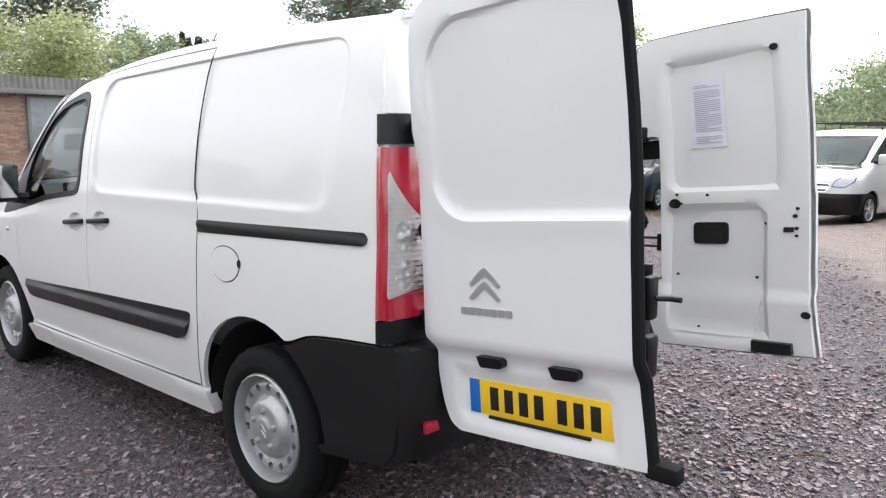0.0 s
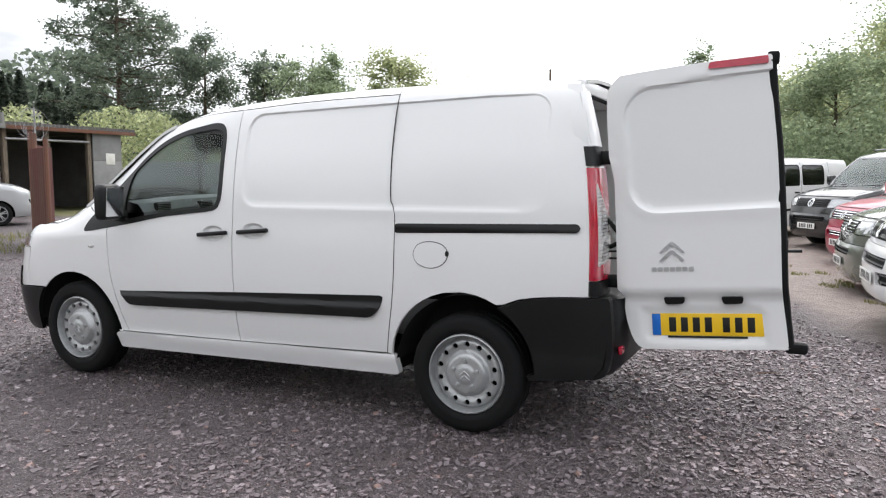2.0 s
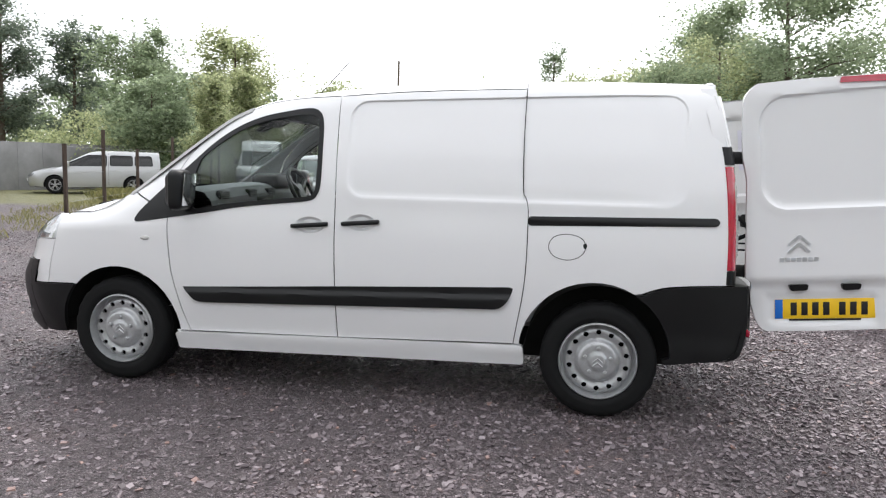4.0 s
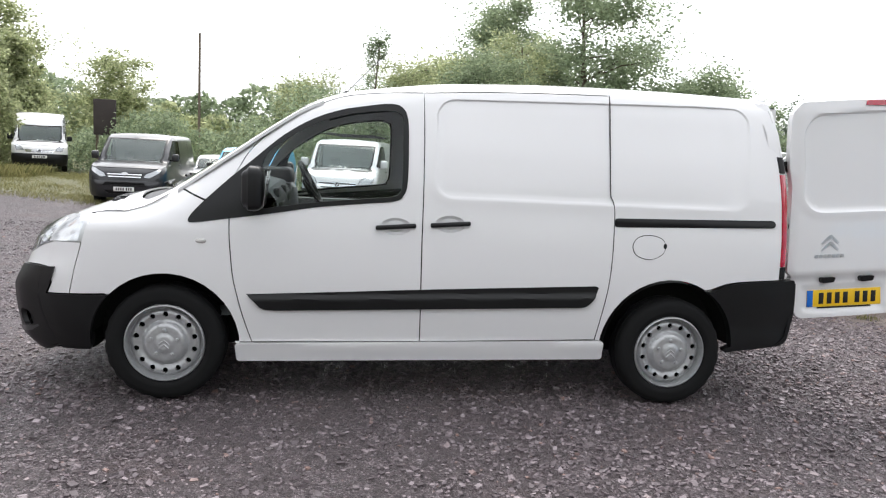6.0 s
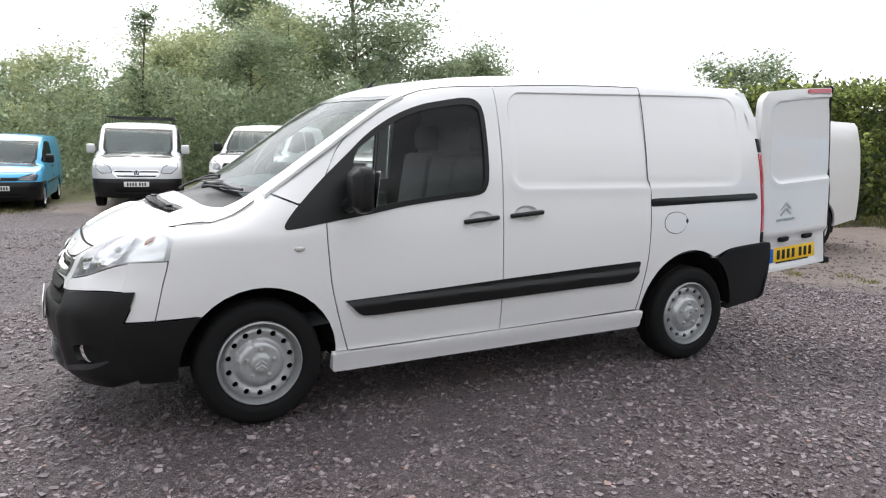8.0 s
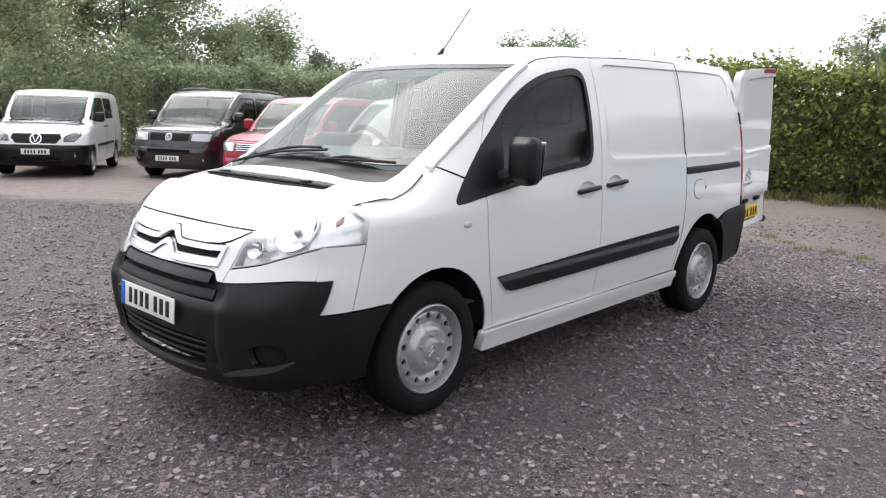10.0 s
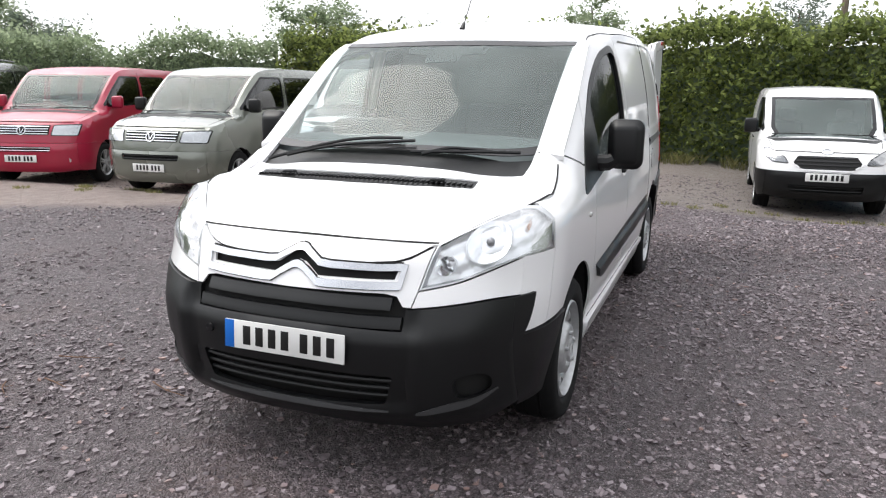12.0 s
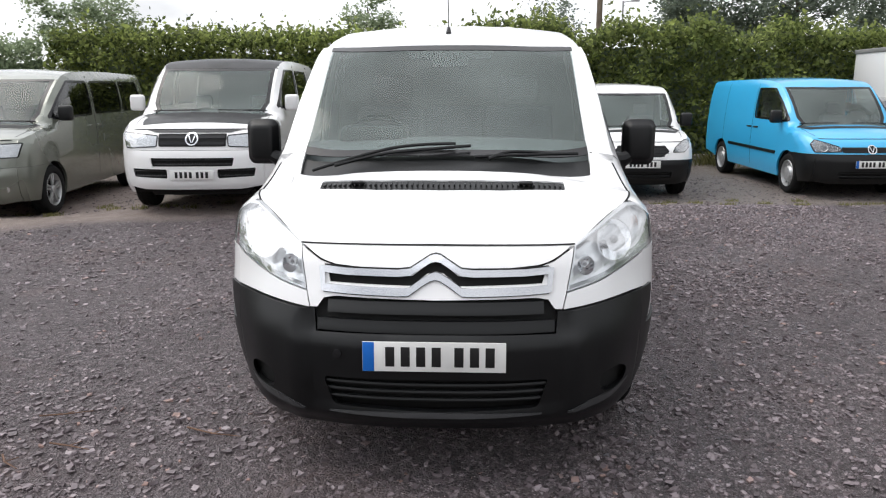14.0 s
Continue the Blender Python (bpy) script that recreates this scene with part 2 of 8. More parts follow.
def box(bm, lo, hi, bevel=0.0, m=None, segments=2):
    """Adds a bevelled box to a bmesh."""
    r = bmesh.ops.create_cube(bm, size=1.0)
    vs = r["verts"]
    c = [(a + b) / 2 for a, b in zip(lo, hi)]
    s = [abs(b - a) for a, b in zip(lo, hi)]
    for v in vs:
        v.co = Vector((v.co.x * s[0] + c[0], v.co.y * s[1] + c[1], v.co.z * s[2] + c[2]))
    if bevel:
        es = list({e for v in vs for e in v.link_edges})
        rr = bmesh.ops.bevel(bm, geom=es, offset=min(bevel, min(s) * 0.45), segments=segments, profile=0.5, affect="EDGES")
        vs = list({v for f in rr["faces"] for v in f.verts} | {v for v in vs if v.is_valid})
    if m is not None:
        for v in vs:
            v.co = m @ v.co
    return vs


def tube(bm, points, radius, sides=8, cap=True):
    """Adds a round bar along points; radius is a number or one for each point."""
    pts = [Vector(p) for p in points]
    rs = radius if isinstance(radius, (list, tuple)) else [radius] * len(pts)
    rings = []
    for i, p in enumerate(pts):
        d = (pts[min(i + 1, len(pts) - 1)] - pts[max(i - 1, 0)]).normalized()
        up = Vector((0, 0, 1)) if abs(d.z) < 0.9 else Vector((1, 0, 0))
        a = d.cross(up).normalized()
        b = d.cross(a)
        rings.append([bm.verts.new(p + (a * math.cos(k * math.tau / sides) + b * math.sin(k * math.tau / sides)) * rs[i]) for k in range(sides)])
    for r0, r1 in zip(rings, rings[1:]):
        for k in range(sides):
            bm.faces.new((r0[k], r0[(k + 1) % sides], r1[(k + 1) % sides], r1[k]))
    if cap:
        bm.faces.new(rings[0][::-1])
        bm.faces.new(rings[-1])


def lathe(bm, profile, segments=48, m=None):
    """Turns (radius, along) about the y axis."""
    rings = []
    for r, a in profile:
        ring = []
        for k in range(segments):
            t = k * math.tau / segments
            v = Vector((r * math.cos(t), a, r * math.sin(t)))
            ring.append(bm.verts.new(m @ v if m else v))
        rings.append(ring)
    for r0, r1 in zip(rings, rings[1:]):
        for k in range(segments):
            bm.faces.new((r0[k], r0[(k + 1) % segments], r1[(k + 1) % segments], r1[k]))
    return rings


def fine(outline, step):
    """The outline with its edges cut into pieces no longer than step."""
    pts = []
    for i, a in enumerate(outline):
        b = outline[(i + 1) % len(outline)]
        n = max(1, math.ceil(math.dist(a, b) / step))
        pts += [(a[0] + (b[0] - a[0]) * k / n, a[1] + (b[1] - a[1]) * k / n) for k in range(n)]
    return pts


def curve(points, step=0.02, closed=False):
    """A smooth line through points."""
    out = []
    n = len(points)
    last = n if closed else n - 1
    for i in range(last):
        p1, p2 = points[i], points[(i + 1) % n]
        p0 = points[i - 1] if (closed or i > 0) else p1
        p3 = points[(i + 2) % n] if (closed or i + 2 < n) else p2
        k = max(2, math.ceil(math.dist(p1, p2) / step))
        for j in range(k):
            s = j / k
            out.append(tuple(0.5 * (2 * b + (c - a) * s + (2 * a - 5 * b + 4 * c - d) * s * s + (3 * b - a - 3 * c + d) * s ** 3) for a, b, c, d in zip(p0, p1, p2, p3)))
    if not closed:
        out.append(tuple(points[-1]))
    return out


def rounded(outline, radius, steps=4):
    """The outline with rounded corners."""
    out = []
    n = len(outline)
    for i in range(n):
        a, b, c = Vector(outline[i - 1]), Vector(outline[i]), Vector(outline[(i + 1) % n])
        r = min(radius, (a - b).length * 0.45, (c - b).length * 0.45)
        p, q = b + (a - b).normalized() * r, b + (c - b).normalized() * r
        for k in range(steps + 1):
            s = k / steps
            out.append(tuple((1 - s) ** 2 * p + 2 * s * (1 - s) * b + s * s * q))
    return out


def area2(o):
    return sum(a[0] * b[1] - b[0] * a[1] for a, b in zip(o, o[1:] + o[:1]))


def inset(outline, d):
    """The outline moved inwards by d."""
    o = list(outline)
    s = 1 if area2(o) > 0 else -1
    out = []
    for i in range(len(o)):
        a, b, c = Vector(o[i - 1]), Vector(o[i]), Vector(o[(i + 1) % len(o)])
        e, f = (b - a), (c - b)
        if e.length < 1e-9 or f.length < 1e-9:
            out.append(tuple(b)); continue
        e.normalize(); f.normalize()
        n1, n2 = Vector((-e.y, e.x)) * s, Vector((-f.y, f.x)) * s
        n = n1 + n2
        if n.length < 1e-6:
            out.append(tuple(b)); continue
        n.normalize()
        out.append(tuple(b + n * d / max(n.dot(n1), 0.5)))
    return out


def inside(poly, pts):
    """Which of pts (an array) lie in the polygon."""
    p = np.asarray(poly)
    x, y = pts[:, 0], pts[:, 1]
    r = np.zeros(len(pts), bool)
    j = len(p) - 1
    for i in range(len(p)):
        xi, yi, xj, yj = p[i, 0], p[i, 1], p[j, 0], p[j, 1]
        c = ((yi > y) != (yj > y))
        if yi != yj:
            r ^= c & (x < (xj - xi) * (y - yi) / (yj - yi) + xi)
        j = i
    return r


def near_edges(poly, pts, d):
    p = np.asarray(poly)
    q = np.roll(p, -1, axis=0)
    best = np.full(len(pts), 9.0)
    for a, b in zip(p, q):
        e = b - a
        l2 = max(float(e @ e), 1e-12)
        t = np.clip(((pts - a) @ e) / l2, 0, 1)
        best = np.minimum(best, np.hypot(*(pts - (a + t[:, None] * e)).T))
    return best < d


def sheet(name, outline, fn, material, parent=None, label="", holes=(), step=0.04, lip=0.02, gap=0.0, both=False, sharp=35, lines=()):
    """A skin over an outline in two coordinates, with holes, laid out by fn(a, b, depth) -> (x, y, z), its edges folded in by lip.
    both: closed behind, as a solid plate of that thickness."""
    rims = [fine(inset(list(outline), gap) if gap else list(outline), step)]
    rims += [fine(list(h), step) for h in holes]
    allp = np.array([p for r in rims for p in r])
    lo, hi = allp.min(0), allp.max(0)
    gx, gy = np.meshgrid(np.arange(lo[0] + step / 2, hi[0], step), np.arange(lo[1] + step / 2, hi[1], step))
    g = np.stack([gx.ravel(), gy.ravel()], 1)
    if len(g):
        keep = inside(rims[0], g)
        for h in rims[1:]:
            keep &= ~inside(h, g)
        g = g[keep]
    if len(g):
        bad = np.zeros(len(g), bool)
        for r in rims:
            bad |= near_edges(r, g, step * 0.45)
        g = g[~bad]
    coords, edges = [], []
    for r in rims:
        k = len(coords)
        coords += [Vector(p) for p in r]
        edges += [(k + i, k + (i + 1) % len(r)) for i in range(len(r))]
    for ln in lines:
        # extra lines that the mesh follows, for crisp creases
        ok = inside(rims[0], np.array(ln))
        for h in rims[1:]:
            ok &= ~inside(h, np.array(ln))
        for r in rims:
            ok &= ~near_edges(r, np.array(ln), step * 0.2)
        prev = None
        for p, k in zip(ln, ok):
            if k:
                coords.append(Vector(p))
                if prev is not None:
                    edges.append((prev, len(coords) - 1))
                prev = len(coords) - 1
            else:
                prev = None
        if len(g):
            g = g[~near_edges(ln, g, step * 0.4)]
    coords += [Vector((float(a), float(b))) for a, b in g]
    vs, es, fs, _, _, _ = delaunay_2d_cdt(coords, edges, [], 0, 1e-6)
    va = np.array([tuple(v) for v in vs])
    cen = np.array([va[list(f)].mean(0) for f in fs])
    keep = inside(rims[0], cen)
    for h in rims[1:]:
        keep &= ~inside(h, cen)
    fs = [list(f) for f, k in zip(fs, keep) if k]
    verts = [fn(a, b, 0.0) for a, b in va]
    count = {}
    for f in fs:
        for i in range(3):
            e = (f[i], f[(i + 1) % 3])
            key = (min(e), max(e))
            count.setdefault(key, []).append(e)
    faces = list(fs)
    if lip:
        back = {}
        def deep(i):
            if i not in back:
                back[i] = len(verts)
                verts.append(fn(va[i][0], va[i][1], lip))
            return back[i]
        for es2 in count.values():
            if len(es2) == 1:
                a, b = es2[0]
                faces.append([b, a, deep(a), deep(b)])
        if both:
            for f in fs:
                faces.append([deep(i) for i in reversed(f)])
    return link_mesh(name, verts, faces, material, parent, label, sharp=sharp)


def flipped(fn):
    """The same skin on the other side of the middle plane."""
    def g(a, b, d):
        x, y, z = fn(a, b, d)
        return (x, -y, z)
    return g


def smoothstep(a, b, v):
    t = min(max((v - a) / (b - a), 0.0), 1.0)
    return t * t * (3 - 2 * t)


def box_line(lo, hi, r, off, step=0.02):
    """A closed line round a rounded rectangle, moved out by off."""
    lo, hi, r = (lo[0] - off, lo[1] - off), (hi[0] + off, hi[1] + off), max(r + off, 0.001)
    pts = []
    for cx, cy, a0 in ((hi[0] - r, hi[1] - r, 0), (lo[0] + r, hi[1] - r, 90), (lo[0] + r, lo[1] + r, 180), (hi[0] - r, lo[1] + r, 270)):
        pts += [(cx + r * math.cos(radians(a0 + 9 * k)), cy + r * math.sin(radians(a0 + 9 * k))) for k in range(11)]
    pts = fine(pts, step)
    return pts + pts[:1]


def round_box(a, b, lo, hi, r):
    """Signed distance to a rounded rectangle (negative inside)."""
    qx = abs(a - (lo[0] + hi[0]) / 2) - (hi[0] - lo[0]) / 2 + r
    qy = abs(b - (lo[1] + hi[1]) / 2) - (hi[1] - lo[1]) / 2 + r
    return math.hypot(max(qx, 0), max(qy, 0)) + min(max(qx, qy), 0) - r

# ---- vehicle skins ----
def smooth_table(v, xs, ys):
    """A smooth line through a small table."""
    if v <= xs[0]:
        return ys[0]
    if v >= xs[-1]:
        return ys[-1]
    i = 0
    while v > xs[i + 1]:
        i += 1

    def slope(k):
        if k == 0:
            return (ys[1] - ys[0]) / (xs[1] - xs[0])
        if k == len(xs) - 1:
            return (ys[-1] - ys[-2]) / (xs[-1] - xs[-2])
        return (ys[k + 1] - ys[k - 1]) / (xs[k + 1] - xs[k - 1])
    h = xs[i + 1] - xs[i]
    s = (v - xs[i]) / h
    return (2 * s ** 3 - 3 * s * s + 1) * ys[i] + (s ** 3 - 2 * s * s + s) * slope(i) * h + (3 * s * s - 2 * s ** 3) * ys[i + 1] + (s ** 3 - s * s) * slope(i + 1) * h


class Shape:
    """The skin of a van that faces -x: its middle line from nose to tail, its half width by height and its rounded nose."""
    def __init__(self, top, width, nose, corner, power, drop, belt, cab, taper):
        self.top, self.width, self.nose_t, self.corner_t, self.power_t, self.drop_t = top, width, nose, corner, power, drop
        self.belt, self.cab, self.taper = belt, cab, taper
        self.high = width[0][-1]

    def h(self, x):
        return smooth_table(x, *self.top)

    def w(self, z):
        return smooth_table(z, *self.width)

    def nose(self, z):
        return smooth_table(z, *self.nose_t)

    def drop(self, x):
        return smooth_table(x, *self.drop_t)

    def shoulder(self, x):
        return self.h(x) - self.drop(x)

    def side(self, x, z):
        """Half width at x, z."""
        w = self.w(z)
        if x < self.cab + 0.5 and z > self.belt:
            h = self.shoulder(x)
            zz = self.belt + (z - self.belt) * (self.high - self.belt) / max(h - self.belt, 0.1)
            w2 = self.w(min(zz, self.high))
            k = min(max((x - self.cab) / 0.5, 0), 1)
            w = w2 + (w - w2) * k
        zn = min(z, self.nose_t[0][-1])
        xf, d, n = self.nose(zn), smooth_table(z, *self.corner_t), smooth_table(z, *self.power_t)
        u = (x - xf) / d
        if u < 1 and z < self.nose_t[0][-1] + 0.05:
            u = max(u, 0.0)
            w *= (1 - (1 - u) ** n) ** (1 / n)
        if x > 1.0:
            w -= self.taper * ((x - 1.0) / 1.1) ** 2
        return w

    def front(self, y, z):
        d, n = smooth_table(z, *self.corner_t), smooth_table(z, *self.power_t)
        u = min(abs(y) / self.w(z), 0.999)
        return self.nose(z) + d * (1 - (1 - u ** n) ** (1 / n))

    def lid(self, x, y):
        """Height of the bonnet, windscreen or roof."""
        s = self.shoulder(x)
        ys = self.side(x, s)
        return self.h(x) - self.drop(x) * min(abs(y) / ys, 1.2) ** 2.2

    # skins: points at a depth under the surface (negative: proud of it)
    def on_side(self, x, z, d):
        return (x, -self.side(x, z) + d, z)

    def on_front(self, y, z, d):
        return (self.front(y, z) + d, y, z)

    def on_lid(self, x, y, d):
        return (x, y, self.lid(x, y) - d)


def proud(fn, k):
    """The skin raised by k."""
    return lambda a, b, d: fn(a, b, d - k)


def arch(cx, cz, r, a0, a1, n=14):
    return [(cx + r * math.cos(radians(a0 + (a1 - a0) * k / n)), cz + r * math.sin(radians(a0 + (a1 - a0) * k / n))) for k in range(n + 1)]


def disc(cx, cy, r, n=24, sx=1.0):
    return [(cx + r * sx * math.cos(k * math.tau / n), cy + r * math.sin(k * math.tau / n)) for k in range(n)]


# ---- wheels ----
WHEEL_MESHES = {}


def tyre_mesh(radius, rim, width):
    """A tyre with grooves round it and notched shoulders, about the y axis."""
    w = width / 2
    prof = [(rim, -w * 0.86, 0), (rim + 0.012, -w * 0.97, 0), (rim + (radius - rim) * 0.30, -w * 1.05, 0), (rim + (radius - rim) * 0.34, -w * 1.045, 0), (rim + (radius - rim) * 0.6, -w * 1.05, 0), (rim + (radius - rim) * 0.8, -w, 0), (radius - 0.016, -w * 0.93, 0), (radius - 0.004, -w * 0.82, 1), (radius, -w * 0.7, 1),
            (radius, -w * 0.42, 0), (radius - 0.008, -w * 0.38, 0), (radius - 0.008, -w * 0.30, 0), (radius, -w * 0.26, 0), (radius, w * 0.26, 0), (radius - 0.008, w * 0.3, 0), (radius - 0.008, w * 0.38, 0), (radius, w * 0.42, 0),
            (radius, w * 0.7, 1), (radius - 0.004, w * 0.82, 1), (radius - 0.016, w * 0.93, 0), (rim + (radius - rim) * 0.45, w * 1.05, 0), (rim, w * 0.86, 0)]
    n = 72
    verts, faces = [], []
    for r, a, notch in prof:
        for k in range(n):
            q = r - (0.006 if notch and k % 3 == 0 else 0)
            t = k * math.tau / n
            verts.append((q * math.cos(t), a, q * math.sin(t)))
    for i in range(len(prof) - 1):
        for k in range(n):
            faces.append((i * n + k, (i + 1) * n + k, (i + 1) * n + (k + 1) % n, i * n + (k + 1) % n))
    me = bpy.data.meshes.new("tyre")
    me.from_pydata(verts, [], faces)
    me.polygons.foreach_set("use_smooth", [True] * len(me.polygons))
    me.set_sharp_from_angle(angle=radians(45))
    me.materials.append(RUBBER)
    return me


def steel_rim_mesh(rim, count=14, size=0.070):
    """A pressed steel wheel facing -y: bright outer lip, a deep step, round vents and a raised middle."""
    def dish(a, b, d):
        r = math.hypot(a, b)
        y = smooth_table(r / rim, (0, .20, .24, .46, .50, .535, .57, .62, .70, .80, .855, .875, .90, .93, .955, .975, 1.0), (-.020, -.020, -.012, -.010, -.004, .016, .026, .026, .016, .016, .026, .040, .044, .036, -.004, -.012, -.004))
        return (a, y + d, b)
    holes = [disc(rim * 0.735 * math.cos((k + .5) * math.tau / count), rim * 0.735 * math.sin((k + .5) * math.tau / count), rim * size, 14) for k in range(count)]
    ob = sheet("rim", disc(0, 0, rim * 0.868, 72), dish, STEEL, None, "", holes, 0.0115, 0.016)
    me = ob.data
    bpy.data.objects.remove(ob)
    bm = bmesh.new()
    bm.from_mesh(me)
    lathe(bm, [(rim * q, dish(rim * q, 0, 0)[1]) for q in (.865, .878, .90, .925, .94, .955, .968, .985, 1.0)] + [(rim * 1.01, .004)], 72)
    bmesh.ops.recalc_face_normals(bm, faces=bm.faces)
    bm.to_mesh(me)
    bm.free()
    me.polygons.foreach_set("use_smooth", [True] * len(me.polygons))
    me.set_sharp_from_angle(angle=radians(50))
    return me


def alloy_rim_mesh(rim):
    """A cast wheel with five double spokes, facing -y."""
    bm = bmesh.new()
    lathe(bm, [(rim, -0.006), (rim * 0.97, -0.008), (rim * 0.92, 0.006), (rim * 0.9, 0.09)], 48)
    lathe(bm, [(0.002, -0.01), (rim * 0.2, -0.008), (rim * 0.24, 0.004), (rim * 0.24, 0.05)], 24)
    for k in range(5):
        for s in (-0.16, 0.16):
            m = Matrix.Rotation(k * math.tau / 5 + s, 4, "Y")
            box(bm, (-rim * 0.055, 0.0, rim * 0.16), (rim * 0.055, 0.03, rim * 0.94), 0.006, m)
    me = bpy.data.meshes.new("rim")
    bmesh.ops.recalc_face_normals(bm, faces=bm.faces)
    bm.to_mesh(me)
    bm.free()
    me.polygons.foreach_set("use_smooth", [True] * len(me.polygons))
    me.set_sharp_from_angle(angle=radians(40))
    me.materials.append(STEEL)
    return me


def wheel(parent, x, y, radius=0.33, rim=0.222, width=0.2, style="steel", z=None):
    """A wheel under a vehicle: tyre, rim and the dark drum behind. y < 0 faces -y."""
    key = (radius, rim, width, style)
    if key not in WHEEL_MESHES:
        bm = bmesh.new()
        lathe(bm, [(0.001, 0.085), (rim * 0.97, 0.085), (rim * 0.97, 0.10)], 32)
        me = bpy.data.meshes.new("brake_drum")
        bm.to_mesh(me)
        bm.free()
        me.materials.append(DARK)
        WHEEL_MESHES[key] = (tyre_mesh(radius, rim, width), steel_rim_mesh(rim) if style == "steel" else steel_rim_mesh(rim, 12, 0.112) if style == "vented" else alloy_rim_mesh(rim), me)
    ty, ri, dr = WHEEL_MESHES[key]
    w = new("wheel", ty)
    w.parent = parent
    turn = 0 if y < 0 else 180
    w.matrix_local = pose(x, y, radius if z is None else z, 0, 0, turn)
    w["label"] = "black rubber tyre"
    for nm, me in (("rim", ri), ("brake_drum", dr)):
        o = new(nm, me)
        o.parent = w
        o.matrix_local = pose(0, -width * 0.5 + 0.012, 0)
    return w


def plate(parent, m, wide=0.52, high=0.111, ground=None, name="number_plate", band=True):
    """A number plate on the xz plane facing -y, with a blue band and plain bars for its writing."""
    bm = bmesh.new()
    box(bm, (-wide / 2, 0.0, -high / 2), (wide / 2, 0.006, high / 2), 0.002)
    p = part(name, bm, ground, parent)
    p.matrix_local = m
    if band:
        bm = bmesh.new()
        box(bm, (-wide / 2 + 0.001, -0.0012, -high / 2 + 0.001), (-wide / 2 + wide * 0.082, 0.003, high / 2 - 0.001), 0.001)
        part("blue_band", bm, PLATE_BLUE, p)
    x = -wide / 2 + wide * (0.16 if band else 0.115)
    for k in range(7):
        wdt = wide * 0.064
        if k == 4:
            x += wide * 0.05
        bm = bmesh.new()
        box(bm, (x, -0.0014, -high * 0.33), (x + wdt, 0.003, high * 0.33), 0.001)
        part("bar", bm, INK, p)
        x += wide * 0.108
    return p

# ---- the white panel van ----
VAN = Shape(
    top=((-2.33, -2.2, -2.1, -1.9, -1.8, -1.6, -1.4, -1.13, -0.92, -0.75, -0.577, -0.4, -0.04, 0.5, 1.26, 2.05, 2.3),
         (0.90, 0.985, 1.035, 1.11, 1.145, 1.205, 1.32, 1.505, 1.65, 1.755, 1.82, 1.858, 1.905, 1.94, 1.955, 1.945, 1.935)),
    width=((.2, .3, .5, .7, .85, 1.0, 1.14, 1.3, 1.5, 1.7, 1.80, 1.86, 1.89, 1.915), (.835, .848, .885, .903, .905, .900, .888, .875, .845, .80, .770, .742, .718, .675)),
    nose=((.2, .35, .5, .62, .72, .80, .90, .985, 1.035, 1.11), (-2.35, -2.425, -2.45, -2.452, -2.43, -2.39, -2.325, -2.20, -2.10, -1.90)),
    corner=((.2, .75, 1.1), (.64, .64, .58)),
    power=((.2, .75, .9, 1.05, 1.15), (2.5, 2.5, 2.9, 4.2, 4.5)),
    drop=((-2.4, -1.6, -1.2, -0.5, 0.3), (.065, .065, .055, .045, .04)),
    belt=1.0, cab=5.0, taper=0.035)

van = empty("panel_van", "white panel van with open rear doors and black bumpers", "van")


def both(name, outline, material, label="", fn=None, **kw):
    """A side panel and its twin on the other side."""
    f = fn or VAN.on_side
    return sheet(name, outline, f, material, van, label, **kw), sheet(name, outline, flipped(f), material, van, label, **kw)


# handle recesses: middle of each, half widths
CUPS = ((-0.218, 1.046, .088, .050), (0.096, 1.0705, .088, .050))


def dent(x, z):
    """Depth of the shallow recess behind a door handle."""
    d = 0.0
    for cx, cz, a, b in CUPS:
        q = ((x - cx) / a) ** 2 + ((z - cz) / b) ** 2
        d += 0.017 * smoothstep(1.0, 0.45, q)
    return d


def cup_lines(k):
    cx, cz, a, b = CUPS[k]
    return [[(cx + a * q * math.cos(i * math.tau / 28), cz + b * q * math.sin(i * math.tau / 28)) for i in range(28)] for q in (1.0, .85, .67, .4)]


PRESS_LO, PRESS_HI, PRESS_R = (0.005, 1.225), (1.925, 1.812), 0.10


def van_pressed(x, z, d):
    """The side skin with its shallow pressed field: crisp along the top, soft below."""
    zz = z - 0.030 * min(x - 1.0, 0.6) * smoothstep(1.5, 1.75, z)
    k = round_box(x, zz, PRESS_LO, PRESS_HI, PRESS_R)
    top = smoothstep(1.45, 1.7, z)
    s = smoothstep(0.006, -0.012, k) * (1 - top) + smoothstep(0.0045, -0.0045, k) * top
    away = smoothstep(1.72, 1.84, x)
    s = s * (1 - away) + smoothstep(0.05, -0.09, k) * away * (1 - top) + s * away * top * 0.6
    y = VAN.side(x, z) - (0.0055 + 0.0075 * top) * s + 0.0022 * smoothstep(0.05, 0.005, abs(k - 0.015)) * (1 - top)
    return (x, -y + dent(x, z) + d, z)


def van_door(x, z, d):
    return (x, -VAN.side(x, z) + dent(x, z) + d, z)


PRESS_LINES = [[(x, z + 0.030 * min(x - 1.0, 0.6) * smoothstep(1.5, 1.75, z)) for x, z in box_line(PRESS_LO, PRESS_HI, PRESS_R, o)] for o in (0.006, -0.0045, -0.012, 0.015)]


